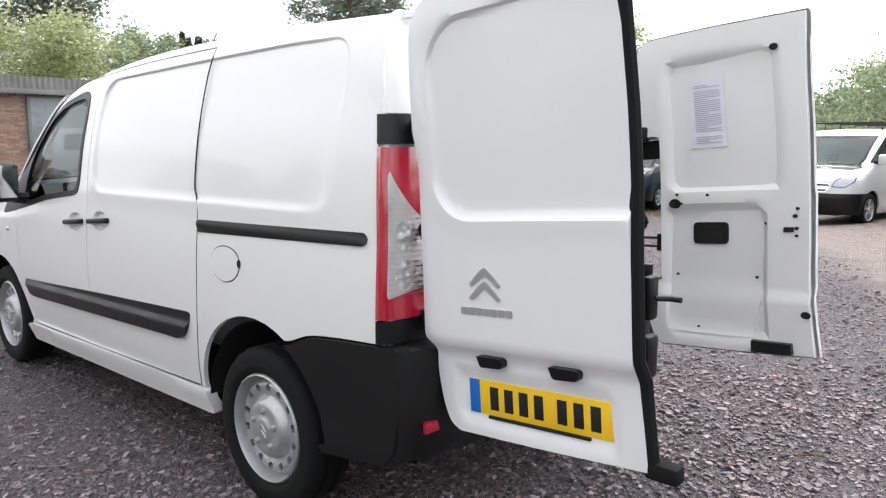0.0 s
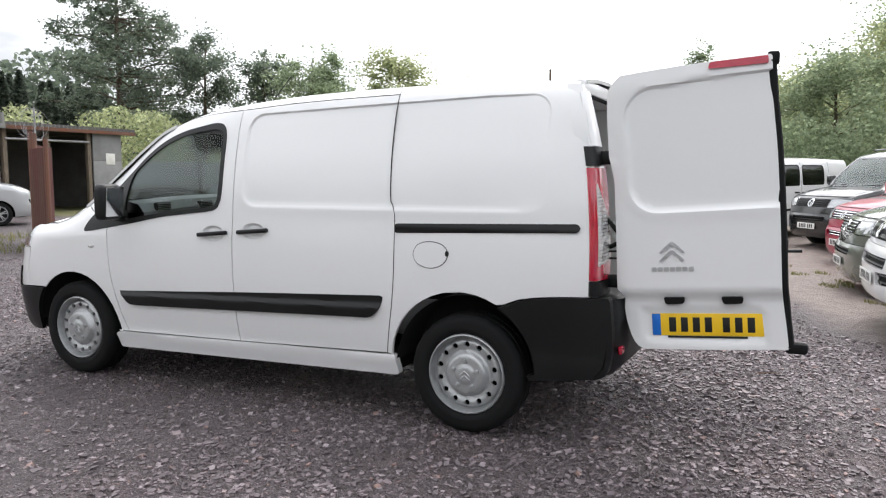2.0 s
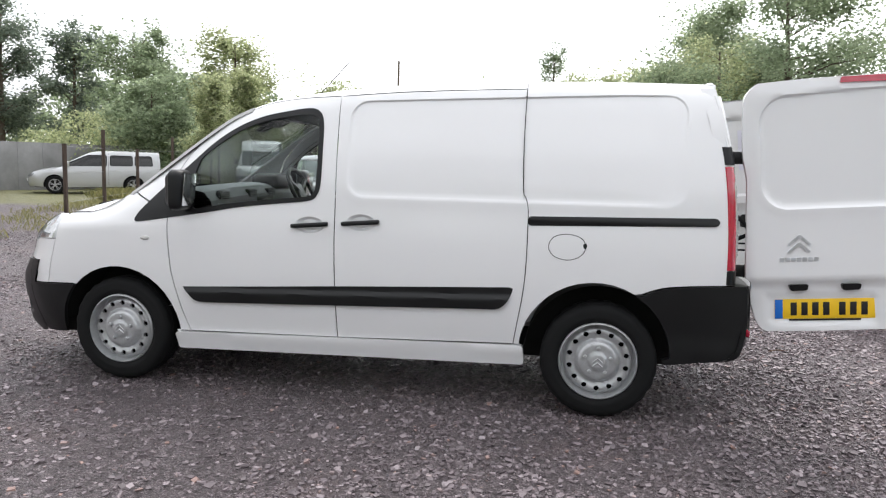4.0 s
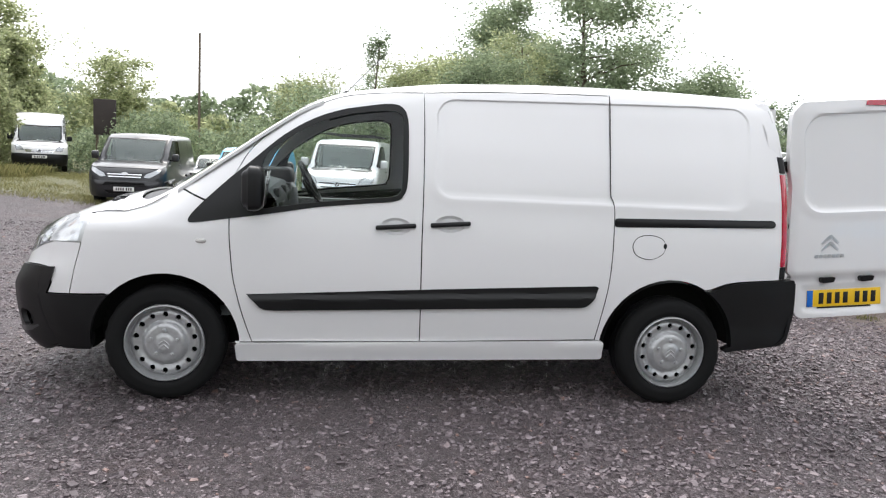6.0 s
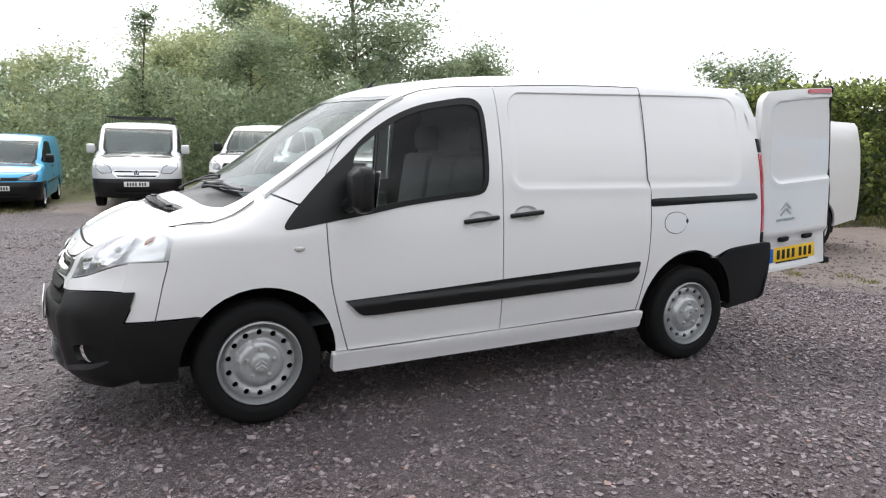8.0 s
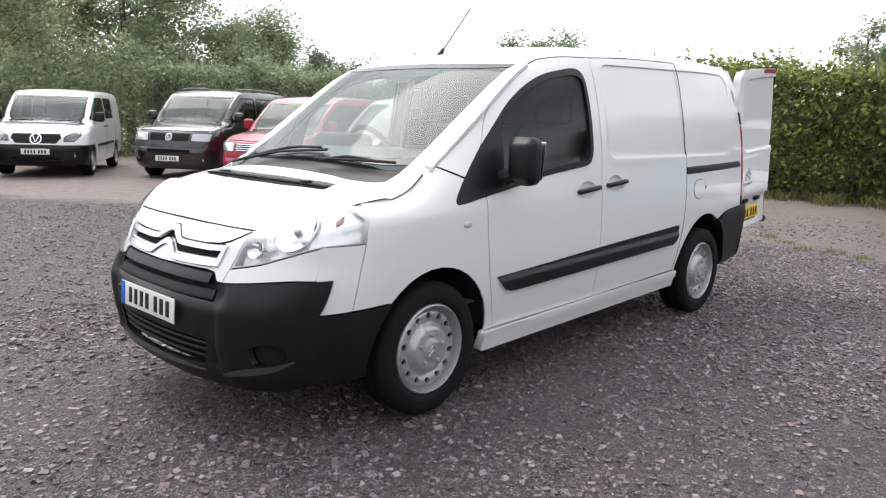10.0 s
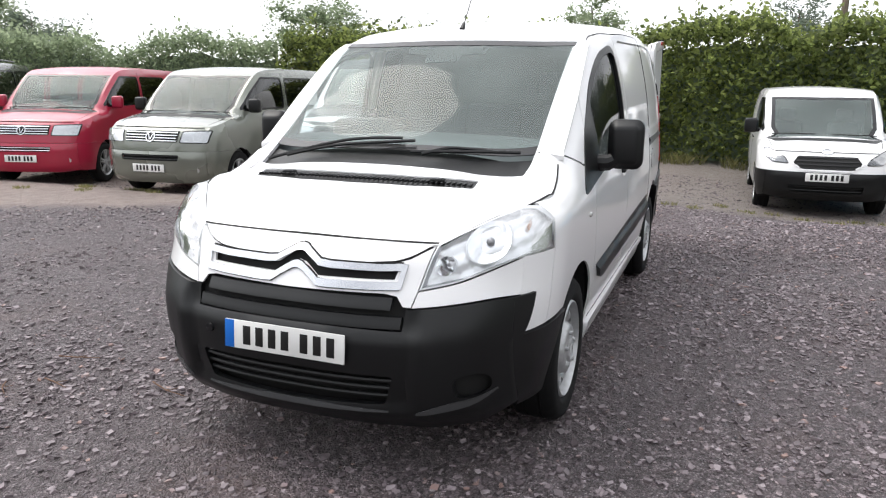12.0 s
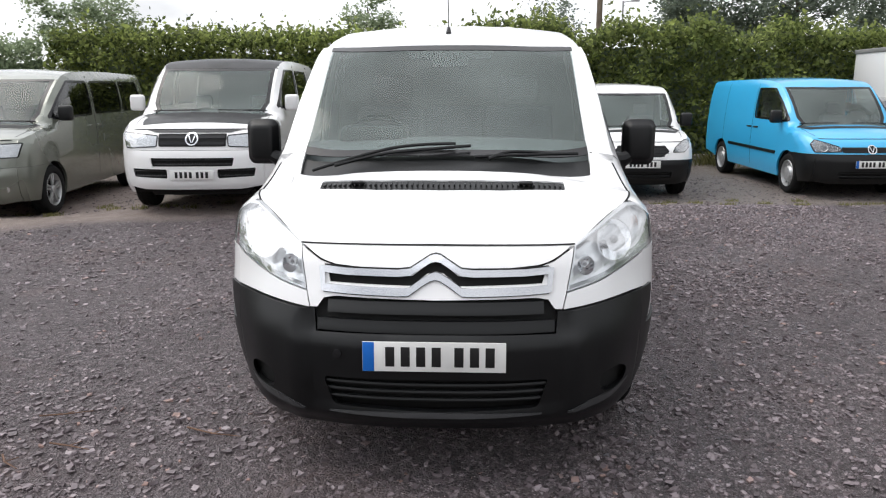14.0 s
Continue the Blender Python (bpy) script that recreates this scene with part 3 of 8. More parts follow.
GAP_FRONT = [(-1.015, .346), (-1.055, .468), (-1.092, .6), (-1.121, .729), (-1.135, .856), (-1.143, .951), (-1.147, 1.06)]
GAP_MID = [(-0.075, 1.818), (-0.069, 1.538), (-0.065, 1.217), (-0.065, .992), (-0.06, .729), (-0.049, .368)]
GAP_REAR = [(1.036, 1.866), (1.034, 1.597), (1.042, 1.30), (1.057, 1.25), (1.072, 1.20), (1.076, 1.101), (1.074, .866), (1.06, .695), (1.032, .52), (1.013, .402)]
DOOR_TOP = [(-1.200, 1.17), (-1.113, 1.33), (-1.05, 1.440), (-0.941, 1.551), (-0.755, 1.679), (-0.566, 1.764), (-0.406, 1.795), (-0.25, 1.810), (-0.075, 1.818)]
ARCH_F = arch(-1.49, .33, .405, 137, -2)
ARCH_R = arch(1.468, .36, .425, 180, 60)
SHOULDER = lambda a, b, n=12: [(a + (b - a) * k / n, VAN.shoulder(a + (b - a) * k / n)) for k in range(n + 1)]

door_f = curve(GAP_FRONT) + curve(DOOR_TOP) + curve(GAP_MID)
WINDOW_OUT = curve([(-1.368, 1.033), (-1.332, 1.099), (-1.173, 1.261), (-1.025, 1.394), (-0.874, 1.528), (-0.72, 1.626), (-0.563, 1.689), (-0.404, 1.723), (-0.275, 1.742), (-0.204, 1.727), (-0.168, 1.662), (-0.159, 1.501), (-0.159, 1.309), (-0.175, 1.232), (-0.225, 1.190), (-0.416, 1.167), (-0.669, 1.137), (-0.917, 1.092), (-1.162, 1.053), (-1.313, 1.029)], closed=True)
WINDOW_IN = curve([(-0.985, 1.13), (-0.985, 1.30), (-0.955, 1.42), (-0.87, 1.495), (-0.72, 1.592), (-0.563, 1.655), (-0.404, 1.688), (-0.285, 1.702), (-0.225, 1.692), (-0.195, 1.655), (-0.188, 1.501), (-0.188, 1.309), (-0.2, 1.245), (-0.24, 1.215), (-0.416, 1.195), (-0.669, 1.165), (-0.87, 1.135)], closed=True)
door_window = curve([(-1.10, 1.09), (-1.11, 1.25), (-1.02, 1.37), (-0.874, 1.505), (-0.72, 1.603), (-0.563, 1.667), (-0.404, 1.70), (-0.28, 1.715), (-0.215, 1.70), (-0.18, 1.65), (-0.175, 1.31), (-0.195, 1.235), (-0.24, 1.203), (-0.669, 1.15)], closed=True)
both("front_door", door_f, WHITE, fn=van_door, holes=[door_window], gap=0.0034, step=0.03, lip=0.009, lines=cup_lines(0))
both("window_surround", WINDOW_OUT, BLACK, "black plastic window surround", proud(VAN.on_side, 0.004), holes=[WINDOW_IN], step=0.03)
both("side_window", inset(WINDOW_IN, -0.01), GLASS, "clear side glass", proud(VAN.on_side, -0.012), step=0.05, lip=0.0)

slide = GAP_MID[::-1] + curve([(-0.075, 1.818), (0.3, 1.843), (0.65, 1.857), (1.036, 1.866)]) + curve(GAP_REAR)
both("sliding_door", slide, WHITE, fn=van_pressed, gap=0.0032, step=0.022, lip=0.009, lines=PRESS_LINES + cup_lines(1))
seam_r = curve([(1.036, 1.866)] + GAP_REAR[1:])
both("door_seam", [(x - .002, z) for x, z in seam_r] + [(x + .002, z) for x, z in reversed(seam_r)], DARK, "dark shut line behind the sliding door", proud(VAN.on_side, 0.0012), step=0.03, lip=0.004)

LAMP_EDGE = [(-1.890, 1.046), (-1.908, 1.0), (-1.922, .94), (-1.932, .895), (-1.941, .855)]
wing = ARCH_F + [(-1.105, .345)] + curve(GAP_FRONT) + [(-1.20, 1.10), (-1.24, 1.15), (-1.29, 1.15)] + SHOULDER(-1.46, -1.885)[0:] + \
    curve(LAMP_EDGE) + [(-1.963, .775), (-2.000, .605), (-1.81, .612)]
both("front_wing", wing, WHITE, gap=0.003, step=0.03, lip=0.009)
rail_panel = [(-1.29, 1.155), (-1.24, 1.155)] + curve(DOOR_TOP) + curve([(-0.075, 1.818), (0.3, 1.843), (0.65, 1.857), (1.036, 1.866)]) + SHOULDER(1.036, -1.455, 50)
both("roof_rail", rail_panel, WHITE, gap=0.0024, step=0.03)
quarter = [(1.036, 1.868)] + curve(GAP_REAR) + [(1.043, .398)] + ARCH_R + curve([(1.72, .735), (1.829, .773), (1.978, .79), (2.205, .802)]) + \
    curve([(2.172, .826), (2.165, 1.072), (2.143, 1.38), (2.134, 1.455), (2.122, 1.55), (2.095, 1.70), (2.069, 1.826), (2.055, 1.90)]) + SHOULDER(2.05, 1.036, 20)
fuel = curve([(1.194, .981), (1.222, 1.035), (1.296, 1.054), (1.375, 1.035), (1.405, .985), (1.375, .93), (1.302, .905), (1.222, .928)], closed=True)
both("rear_quarter", quarter, WHITE, fn=van_pressed, gap=0.0015, step=0.022, lines=PRESS_LINES)
flap = sheet("fuel_flap", inset(fuel, 0.004), proud(VAN.on_side, 0.0035), WHITE, van, "oval white fuel filler flap", lip=0.006, step=0.03)
ring_ = sheet("fuel_flap_seam", fuel, proud(VAN.on_side, 0.0012), DARK, van, "dark seam round the fuel flap", holes=[inset(fuel, 0.0045)], lip=0.003, step=0.03)
sheet("flap_finger_grip", disc(1.398, .990, .016, 12, 0.7), proud(VAN.on_side, 0.0042), BLACK, flap, lip=0.004)

sill = [(-1.107, .339), (1.04, .396), (1.068, .39), (1.075, .275), (-1.10, .23)]
both("sill", rounded(sill, 0.02), WHITE, fn=lambda x, z, d: (x, -(VAN.side(x, .42) + 0.004 + 0.010 * math.sin(math.pi * min(max((z - (.285 + .02 * (x + 1.1))) / .07, 0), 1)) - 0.25 * max(0.33 + 0.029 * (x + 1.1) - z, 0) ** 1.0) + d, z), step=0.04, lip=0.05)
both("sill_seam", [(-1.0 + 2.0 * k / 8, .3435 + .0277 * (k * .25)) for k in range(9)] + [(1.0 - 2.0 * k / 8, .3980 - .0277 * (k * .25) ) for k in range(9)], DARK, "dark seam above the sill", proud(VAN.on_side, 0.0015), step=0.04, lip=0.003)
MOULD = curve([(-1.045, .632), (-0.55, .658), (-0.051, .686), (0.45, .711), (0.985, .736)]) + curve([(1.004, .728), (0.998, .700), (.976, .655), (.945, .622), (.911, .606), (.85, .603)]) + curve([(.8, .602), (-.068, .571), (-.88, .543)]) + curve([(-.935, .545), (-.967, .556), (-1.0, .59)])


def moulding(x, z, d):
    s = (z - (.588 + 0.031 * (x + 0.05))) / 0.07
    return (x, -VAN.side(x, z) - 0.019 * smoothstep(1.05, 0.62, abs(s)) - 0.002 + d, z)


both("side_moulding", MOULD, BLACK, "broad black rubbing strip", moulding, step=0.013, lip=0.02)
RAIL = rounded([(1.078, 1.145), (2.10, 1.166), (2.118, 1.143), (2.10, 1.121), (1.078, 1.092)], 0.018)
both("door_rail", RAIL, BLACK, "black sliding door rail", lambda x, z, d: (x, -VAN.side(x, z) - 0.006 - 0.004 * math.cos((z - 1.13) * 110) + d, z), step=0.016, lip=0.02)

# handles in their shallow cups
for hx0, hx1, hz0, hz1 in ((-0.332, -0.104, 1.036, 1.056), (-0.018, 0.210, 1.061, 1.080)):
    for s in (-1, 1):
        cx, cz = (hx0 + hx1) / 2, (hz0 + hz1) / 2
        bm = bmesh.new()
        ys = VAN.side(cx, cz)
        ang = math.atan2(hz1 - hz0, hx1 - hx0)
        box(bm, (-.116, -.026, -.013), (.116, .004, .013), 0.009, Matrix.Translation((cx, s * ys * 1.0 + (0.0 if s < 0 else 0.022), cz)) @ Matrix.Rotation(-ang, 4, "Y"), 3)
        part("door_handle", bm, BLACK, van, "black pull handle")

# indicator repeaters
for s in (-1, 1):
    bm = bmesh.new()
    bmesh.ops.create_uvsphere(bm, u_segments=16, v_segments=10, radius=1.0, matrix=Matrix.Translation((-1.295, s * VAN.side(-1.295, .926), .926)) @ Matrix.Diagonal((.030, .010, .014, 1)))
    part("side_indicator", bm, CLEAR_RIB, van, "small clear indicator repeater")

# lid skins: bonnet, scuttle, windscreen, roof
EDGE = lambda x: VAN.side(x, VAN.shoulder(x))
def lid_strip(a, b, n=16, k=1.0):
    xs = [a + (b - a) * i / n for i in range(n + 1)]
    return [(x, -EDGE(x) * k) for x in xs] + [(x, EDGE(x) * k) for x in reversed(xs)]

bonnet_front = [(VAN.front(y, .937), y) for y in (-0.52, -0.45, -0.3, -0.15, 0, 0.15, 0.3, 0.45, 0.52)]
half = curve([(-2.235, -0.525), (-2.17, -0.585), (-2.05, -0.675), (-1.905, -0.775), (-1.76, -0.815), (-1.60, -0.805), (-1.50, -0.785)])
scuttle = curve([(-1.50, -0.785), (-1.66, -0.62), (-1.73, -0.40), (-1.75, 0.0), (-1.73, 0.40), (-1.66, 0.62), (-1.50, 0.785)])
bonnet = half + scuttle[1:] + [(x, -y) for x, y in reversed(half)][1:] + bonnet_front[::-1][1:-1]
vent = rounded([(-1.880, -.525), (-1.928, -.26), (-1.940, 0), (-1.928, .26), (-1.880, .525), (-1.80, .525), (-1.84, .26), (-1.85, 0), (-1.84, -.26), (-1.80, -.525)], 0.012, 3)
bon = sheet("bonnet", bonnet, VAN.on_lid, WHITE, van, holes=[vent], gap=0.0045, step=0.03, lip=0.012)
# dark shut line round the bonnet
rim_y = [-0.525 + 1.05 * k / 20 for k in range(21)]
sheet("bonnet_seam", [(y, .9325) for y in rim_y] + [(y, .9370) for y in reversed(rim_y)], proud(VAN.on_front, 0.003), DARK, van, "dark shut line of the bonnet", step=0.03, lip=0.006)
for s in (1, -1):
    sheet("bonnet_seam", [(x, (y - 0.004) * s) for x, y in half] + [(x + 0.001, (y + 0.004) * s) for x, y in reversed(half)], proud(VAN.on_lid, 0.0015), DARK, van, "dark shut line of the bonnet", step=0.03, lip=0.004)
sheet("vent_grille", inset(vent, -0.004), proud(VAN.on_lid, -0.006), BLACK, bon, "black slatted air intake", step=0.03)
for k in range(46):
    y = -0.505 + k * 1.01 / 45
    xv = -1.872 + 0.045 * (abs(y) / 0.5) ** 2 * 0.9
    bm = bmesh.new()
    box(bm, (xv - 0.052, y - 0.003, VAN.lid(xv, y) - 0.012), (xv + 0.02, y + 0.003, VAN.lid(xv, y) - 0.002), 0.001)
    part("slat", bm, BLACK_GLOSS, bon)
for y in (-.36, .36):
    bm = bmesh.new()
    box(bm, (-1.875, y - .03, VAN.lid(-1.86, y) - .004), (-1.84, y + .03, VAN.lid(-1.86, y) + .012), 0.008)
    part("washer_jet", bm, BLACK, bon, "black washer jet")
for s in (1, -1):
    o = [(x, y * s) for x, y in ([(-1.46, -EDGE(-1.46))] + [(-1.46 - 0.42 * k / 10, -EDGE(-1.46 - 0.42 * k / 10)) for k in range(11)] + [(x, y - 0.004) for x, y in half if x > -1.9][0:])]
    sheet("wing_top", o, VAN.on_lid, WHITE, van, gap=0.0, step=0.03)
sc = scuttle + curve([(-1.50, .785), (-1.46, 0.74), (-1.545, 0.5), (-1.585, 0.0), (-1.545, -0.5), (-1.46, -0.74), (-1.50, -.785)])[1:-1]
sheet("scuttle", sc, proud(VAN.on_lid, -0.022), BLACK, van, "black plastic scuttle panel", step=0.03)
ws_low = curve([(-1.42, -0.785), (-1.54, -0.5), (-1.585, 0.0), (-1.54, 0.5), (-1.42, 0.785)])
ws_high = curve([(-0.655, 0.728), (-0.74, 0.45), (-0.765, 0.0), (-0.74, -0.45), (-0.655, -0.728)])
ws = ws_low + curve([(-1.42, 0.785), (-1.1, 0.772), (-0.8, 0.744), (-0.655, 0.728)])[1:-1] + ws_high + curve([(-0.655, -0.728), (-0.8, -0.744), (-1.1, -0.772), (-1.42, -0.785)])[1:-1]
ws_in = inset(ws, 0.045)
ws_v, ws_f = [], []
for i in range(33):
    for k in range(49):
        q, v = -1 + 2 * k / 48, i / 32
        lo_, hi_ = -1.585 + .165 * abs(q) ** 2.88, -.765 + .11 * abs(q) ** 3.08
        xq, yq = lo_ + (hi_ - lo_) * v, q * smooth_table(v, (0, .4, .8, 1), (.785, .773, .745, .728))
        ws_v.append(VAN.on_lid(xq, yq, 0.004))
        if i and k:
            ws_f.append(((i - 1) * 49 + k, (i - 1) * 49 + k - 1, i * 49 + k - 1, i * 49 + k))
link_mesh("windscreen", ws_v, ws_f, WINDSCREEN, van, "large raked windscreen")
band = sheet("windscreen_band", ws, proud(VAN.on_lid, -0.001), BLACK_GLOSS, van, "black band round the windscreen", holes=[ws_in], step=0.04, lip=0.004)
sheet("sun_band", [(-0.80, -.24), (-0.865, -.22), (-0.88, -.1), (-0.935, -.09), (-0.945, .09), (-0.88, .1), (-0.865, .22), (-0.80, .24)], proud(VAN.on_lid, -0.009), BLACK_GLOSS, band, step=0.04, lip=0.003)
# pillar strips between the windscreen and the side frame
for s in (1, -1):
    o = [(x, -EDGE(x) * s) for x in [-1.46 + (0.80) * k / 24 for k in range(25)]] + [(-0.65, -.733 * s), (-0.8, -.749 * s), (-1.1, -.777 * s), (-1.415, -.790 * s), (-1.445, -.798 * s)]
    sheet("windscreen_pillar", o, VAN.on_lid, WHITE, van, step=0.03)
roof_front = [(x - 0.0, y) for x, y in curve([(-0.65, -0.733), (-0.735, -0.45), (-0.76, 0.0), (-0.735, 0.45), (-0.65, 0.733)])]
roof = roof_front + [(x, EDGE(x)) for x in [-0.66 + 2.74 * k / 40 for k in range(41)]] + [(x, -EDGE(x)) for x in [2.08 - 2.74 * k / 40 for k in range(41)]]
sheet("roof", roof, lambda x, y, d: (x, y, VAN.lid(x, y) - d + (0.006 * smoothstep(0.03, 0.0, abs(abs(y) % 0.24 - 0.12)) * smoothstep(-0.2, 0.1, x) if abs(y) < 0.5 else 0)), WHITE, van, step=0.045)

# front end: fascia, lamps, grille, bumper
FR = VAN.on_front
sym = lambda pts: pts + [(-y, z) for y, z in reversed(pts)]
hl = curve([(-.524, .930), (-.60, .972), (-.69, 1.018), (-.765, 1.048)]) + [(-VAN.side(x - .004, z), z) for x, z in curve(LAMP_EDGE[:4])] + curve([(-.815, .886), (-.755, .862), (-.69, .834), (-.61, .803), (-.489, .775)])
for s in (1, -1):
    o = [(y * s, z) for y, z in hl]
    lamp = sheet("headlamp", o, proud(FR, 0.004), LENS, van, "clear glass headlamp with chrome reflector", step=0.025, lip=0.03, gap=0.003)
    sheet("reflector", inset(o, 0.002), lambda y, z, d: (VAN.front(y, z) + 0.050 + 0.008 * math.sin(38 * y + 25 * z) * math.sin(60 * z) + 0.004 * abs(math.sin(75 * y - 40 * z)) + d, y, z), LAMP_CHROME, lamp, "bright fluted reflector", step=0.011, lip=0.0, sharp=20)
    sheet("lamp_wall", o, lambda y, z, d: (VAN.front(y, z) + 0.002 + d, y, z), LAMP_BACK, lamp, holes=[inset(o, 0.005)], step=0.03, lip=0.05)
    for cy, cz, r, nm in ((-.69, .935, .075, "main_reflector"), (-.565, .858, .034, "side_reflector")):
        def bowl(a, b, d, cy=cy * s, cz=cz, r=r):
            q = math.hypot(a - cy, b - cz) / r
            return (VAN.front(a, b) + (0.020 if r > .05 else 0.012) + 0.050 * (1 - q * q) + d, a, b)
        sheet(nm, disc(cy * s, cz, r, 28), bowl, CHROME, lamp, step=0.014, lip=0.0)
        sheet("reflector_rim", disc(cy * s, cz, r, 28), lambda a, b, d: (VAN.front(a, b) + 0.018 + d, a, b), LAMP_BACK, lamp, holes=[disc(cy * s, cz, r * .95, 28)], step=0.02, lip=0.006)
        bm = bmesh.new()
        bmesh.ops.create_uvsphere(bm, u_segments=12, v_segments=8, radius=r * 0.22, matrix=Matrix.Translation((VAN.front(cy, cz) + 0.04, cy * s, cz)))
        part("bulb_cap", bm, GREY_METAL, lamp)
    sheet("turn_lamp", [(y * s, z) for y, z in ((-.800, 1.006), (-.809, .986), (-.804, .966), (-.795, .980))], lambda y, z, d: (VAN.front(y, z) + 0.034 + d, y, z), AMBER, lamp, "amber turn lamp", step=0.02, lip=0.01)
    # painted strip under the headlamp, out to the wing
    strip = [(y * s, z) for y, z in (curve([(-.487, .771), (-.61, .799), (-.69, .830), (-.755, .858), (-.812, .882)]) + [(-.812, .84), (-.812, .80), (-.812, .748)] + curve([(-.812, .745), (-.75, .745), (-.678, .737), (-.562, .722), (-.471, .713)]))]
    sheet("front_strip", strip, FR, WHITE, van, step=0.03, gap=0.002)
    corner_piece = [(VAN.front(.810, .886), .886), (-1.934, .893), (-1.941, .855), (-1.963, .775), (-2.0, .605), (-2.133, .598), (-2.105, .66)] + [(VAN.front(.810, z), z) for z in (.75, .80, .85)]
    sheet("front_corner", corner_piece, VAN.on_side if s > 0 else flipped(VAN.on_side), WHITE, van, step=0.03, gap=0.002)

# bonnet nose and the chrome double band with its chevrons
nose_low = [(-.376, .868), (-.279, .860), (-.09, .859), (0, .903), (.09, .859), (.279, .860), (.376, .868)]
nose = [(-.52, .934), (-.3, .934), (0, .934), (.3, .934), (.52, .934)] + curve([(.516, .930), (.44, .886), (.376, .867)]) + nose_low[::-1][1:] + curve([(-.376, .867), (-.44, .886), (-.516, .930)])[1:]
sheet("nose_panel", nose, FR, WHITE, van, gap=0.003, step=0.03, lip=0.008)
sheet("nose_back", [(-.465, .72), (.465, .72), (.502, .925), (.3, .965), (-.3, .965), (-.502, .925)], proud(FR, -0.028), DARK, van, step=0.06, lip=0.01)
band_top = [(-.522, .928), (-.44, .882), (-.376, .863), (-.279, .856), (-.085, .855), (-.035, .888), (0, .899)]
face_o = band_top + [(-y, z) for y, z in band_top[::-1][1:]] + [(.487, .770), (.471, .713), (.44, .716), (.415, .75), (.37, .758), (0, .752), (-.37, .758), (-.415, .75), (-.44, .716), (-.471, .713), (-.487, .770)]
slot = [(-.405, .840), (-.33, .834), (-.12, .834), (-.085, .836), (-.03, .876), (0, .884), (.03, .876), (.085, .836), (.12, .834), (.33, .834), (.405, .840), (.395, .806), (.12, .800), (.09, .80), (.03, .842), (0, .850), (-.03, .842), (-.09, .80), (-.12, .800), (-.395, .806)]
face = sheet("front_face", face_o, FR, WHITE, van, "white band between the lamps", holes=[slot], gap=0.003, step=0.025, lip=0.012)
sheet("slot_back", inset(slot, -0.01), proud(FR, -0.022), DARK, face, step=0.03)


def flat_bar(pts, w, name, parent, lift=0.010, label=""):
    """A bright band along a line on the nose."""
    up = [(y, z + w / 2) for y, z in pts]
    lo = [(y, z - w / 2) for y, z in pts]
    return sheet(name, up + lo[::-1], lambda y, z, d: (VAN.front(y, z) - lift + d, y, z), BAND_CHROME, parent, label, step=0.012, lip=0.014)


upper = [(-.42, .854), (-.33, .848), (-.14, .846), (-.095, .850), (-.05, .876), (-.02, .893), (0, .897), (.02, .893), (.05, .876), (.095, .850), (.14, .846), (.33, .848), (.42, .854)]
lower_b = [(-.42, .790), (-.33, .786), (-.14, .782), (-.098, .784), (-.05, .816), (-.02, .833), (0, .838), (.02, .833), (.05, .816), (.098, .784), (.14, .782), (.33, .786), (.42, .790)]
flat_bar(upper, 0.024, "chrome_band", face, label="chrome upper band with a chevron")
flat_bar(lower_b, 0.026, "chrome_band", face, label="chrome lower band with a chevron")
for pts_, dz in ((upper, .0145), (lower_b, -.0155)):
    sheet("band_seam", [(y, z + dz + .0015) for y, z in pts_] + [(y, z + dz - .0015) for y, z in reversed(pts_)], proud(FR, 0.004), DARK, face, "dark seam along the bright band", step=0.02, lip=0.003)
for s in (1, -1):
    sheet("band_end", [(y * s, z) for y, z in ((-.42, .866), (-.44, .862), (-.428, .780), (-.41, .777))], proud(FR, 0.010), BAND_CHROME, face, step=0.02, lip=0.012)

# black bumper
def bumper_swell(y, z):
    """How far the bumper stands out: a shelf above the plate, rounded shoulders, a soft lower lip."""
    k = 0.012 + 0.034 * smoothstep(0.46, 0.56, abs(y)) * (0.2 + 0.8 * smoothstep(0.80, 0.66, abs(y))) * smoothstep(0.755, 0.60, z) + 0.028 * smoothstep(0.645, 0.600, z) * smoothstep(0.60, 0.45, abs(y))
    # the middle stands back between two slanted creases
    k -= 0.016 * smoothstep(0.0, -0.02, abs(y) - 0.50 + 0.10 * max(0.55 - z, 0.0)) * smoothstep(0.30, 0.36, z)
    k += 0.012 * math.exp(-((z - 0.31) / 0.035) ** 2)
    return k - 0.020 * smoothstep(0.30, 0.22, z)


def bumper_front(y, z, d):
    return (VAN.front(y, z) - bumper_swell(y, z) + d, y, z)


YB = 0.80
grille = rounded([(-.41, .752), (-.36, .759), (0, .753), (.36, .759), (.41, .752), (.455, .705), (.448, .635), (0, .640), (-.448, .635), (-.455, .705)], 0.02)
lower = rounded([(-.42, .462), (0, .468), (.42, .462), (.385, .345), (0, .335), (-.385, .345)], 0.02)
fog = [curve([(s * .63, .455), (s * .70, .475), (s * .738, .45), (s * .735, .405), (s * .69, .38), (s * .635, .385)], closed=True) for s in (-1, 1)]
bt = [(-YB, .742), (-.75, .741), (-.678, .733), (-.562, .718), (-.471, .709), (-.452, .709)]
bump_o = bt + [(-.452, .70), (-.446, .63), (0, .636), (.446, .63), (.452, .70)] + [(-y, z) for y, z in bt[::-1]] + [(YB, .30), (.70, .245), (.5, .235), (0, .245), (-.5, .235), (-.70, .245), (-YB, .30)]
bumper = sheet("front_bumper", bump_o, bumper_front, BLACK, van, "black grained plastic front bumper", holes=[lower] + fog, step=0.025, lip=0.03)
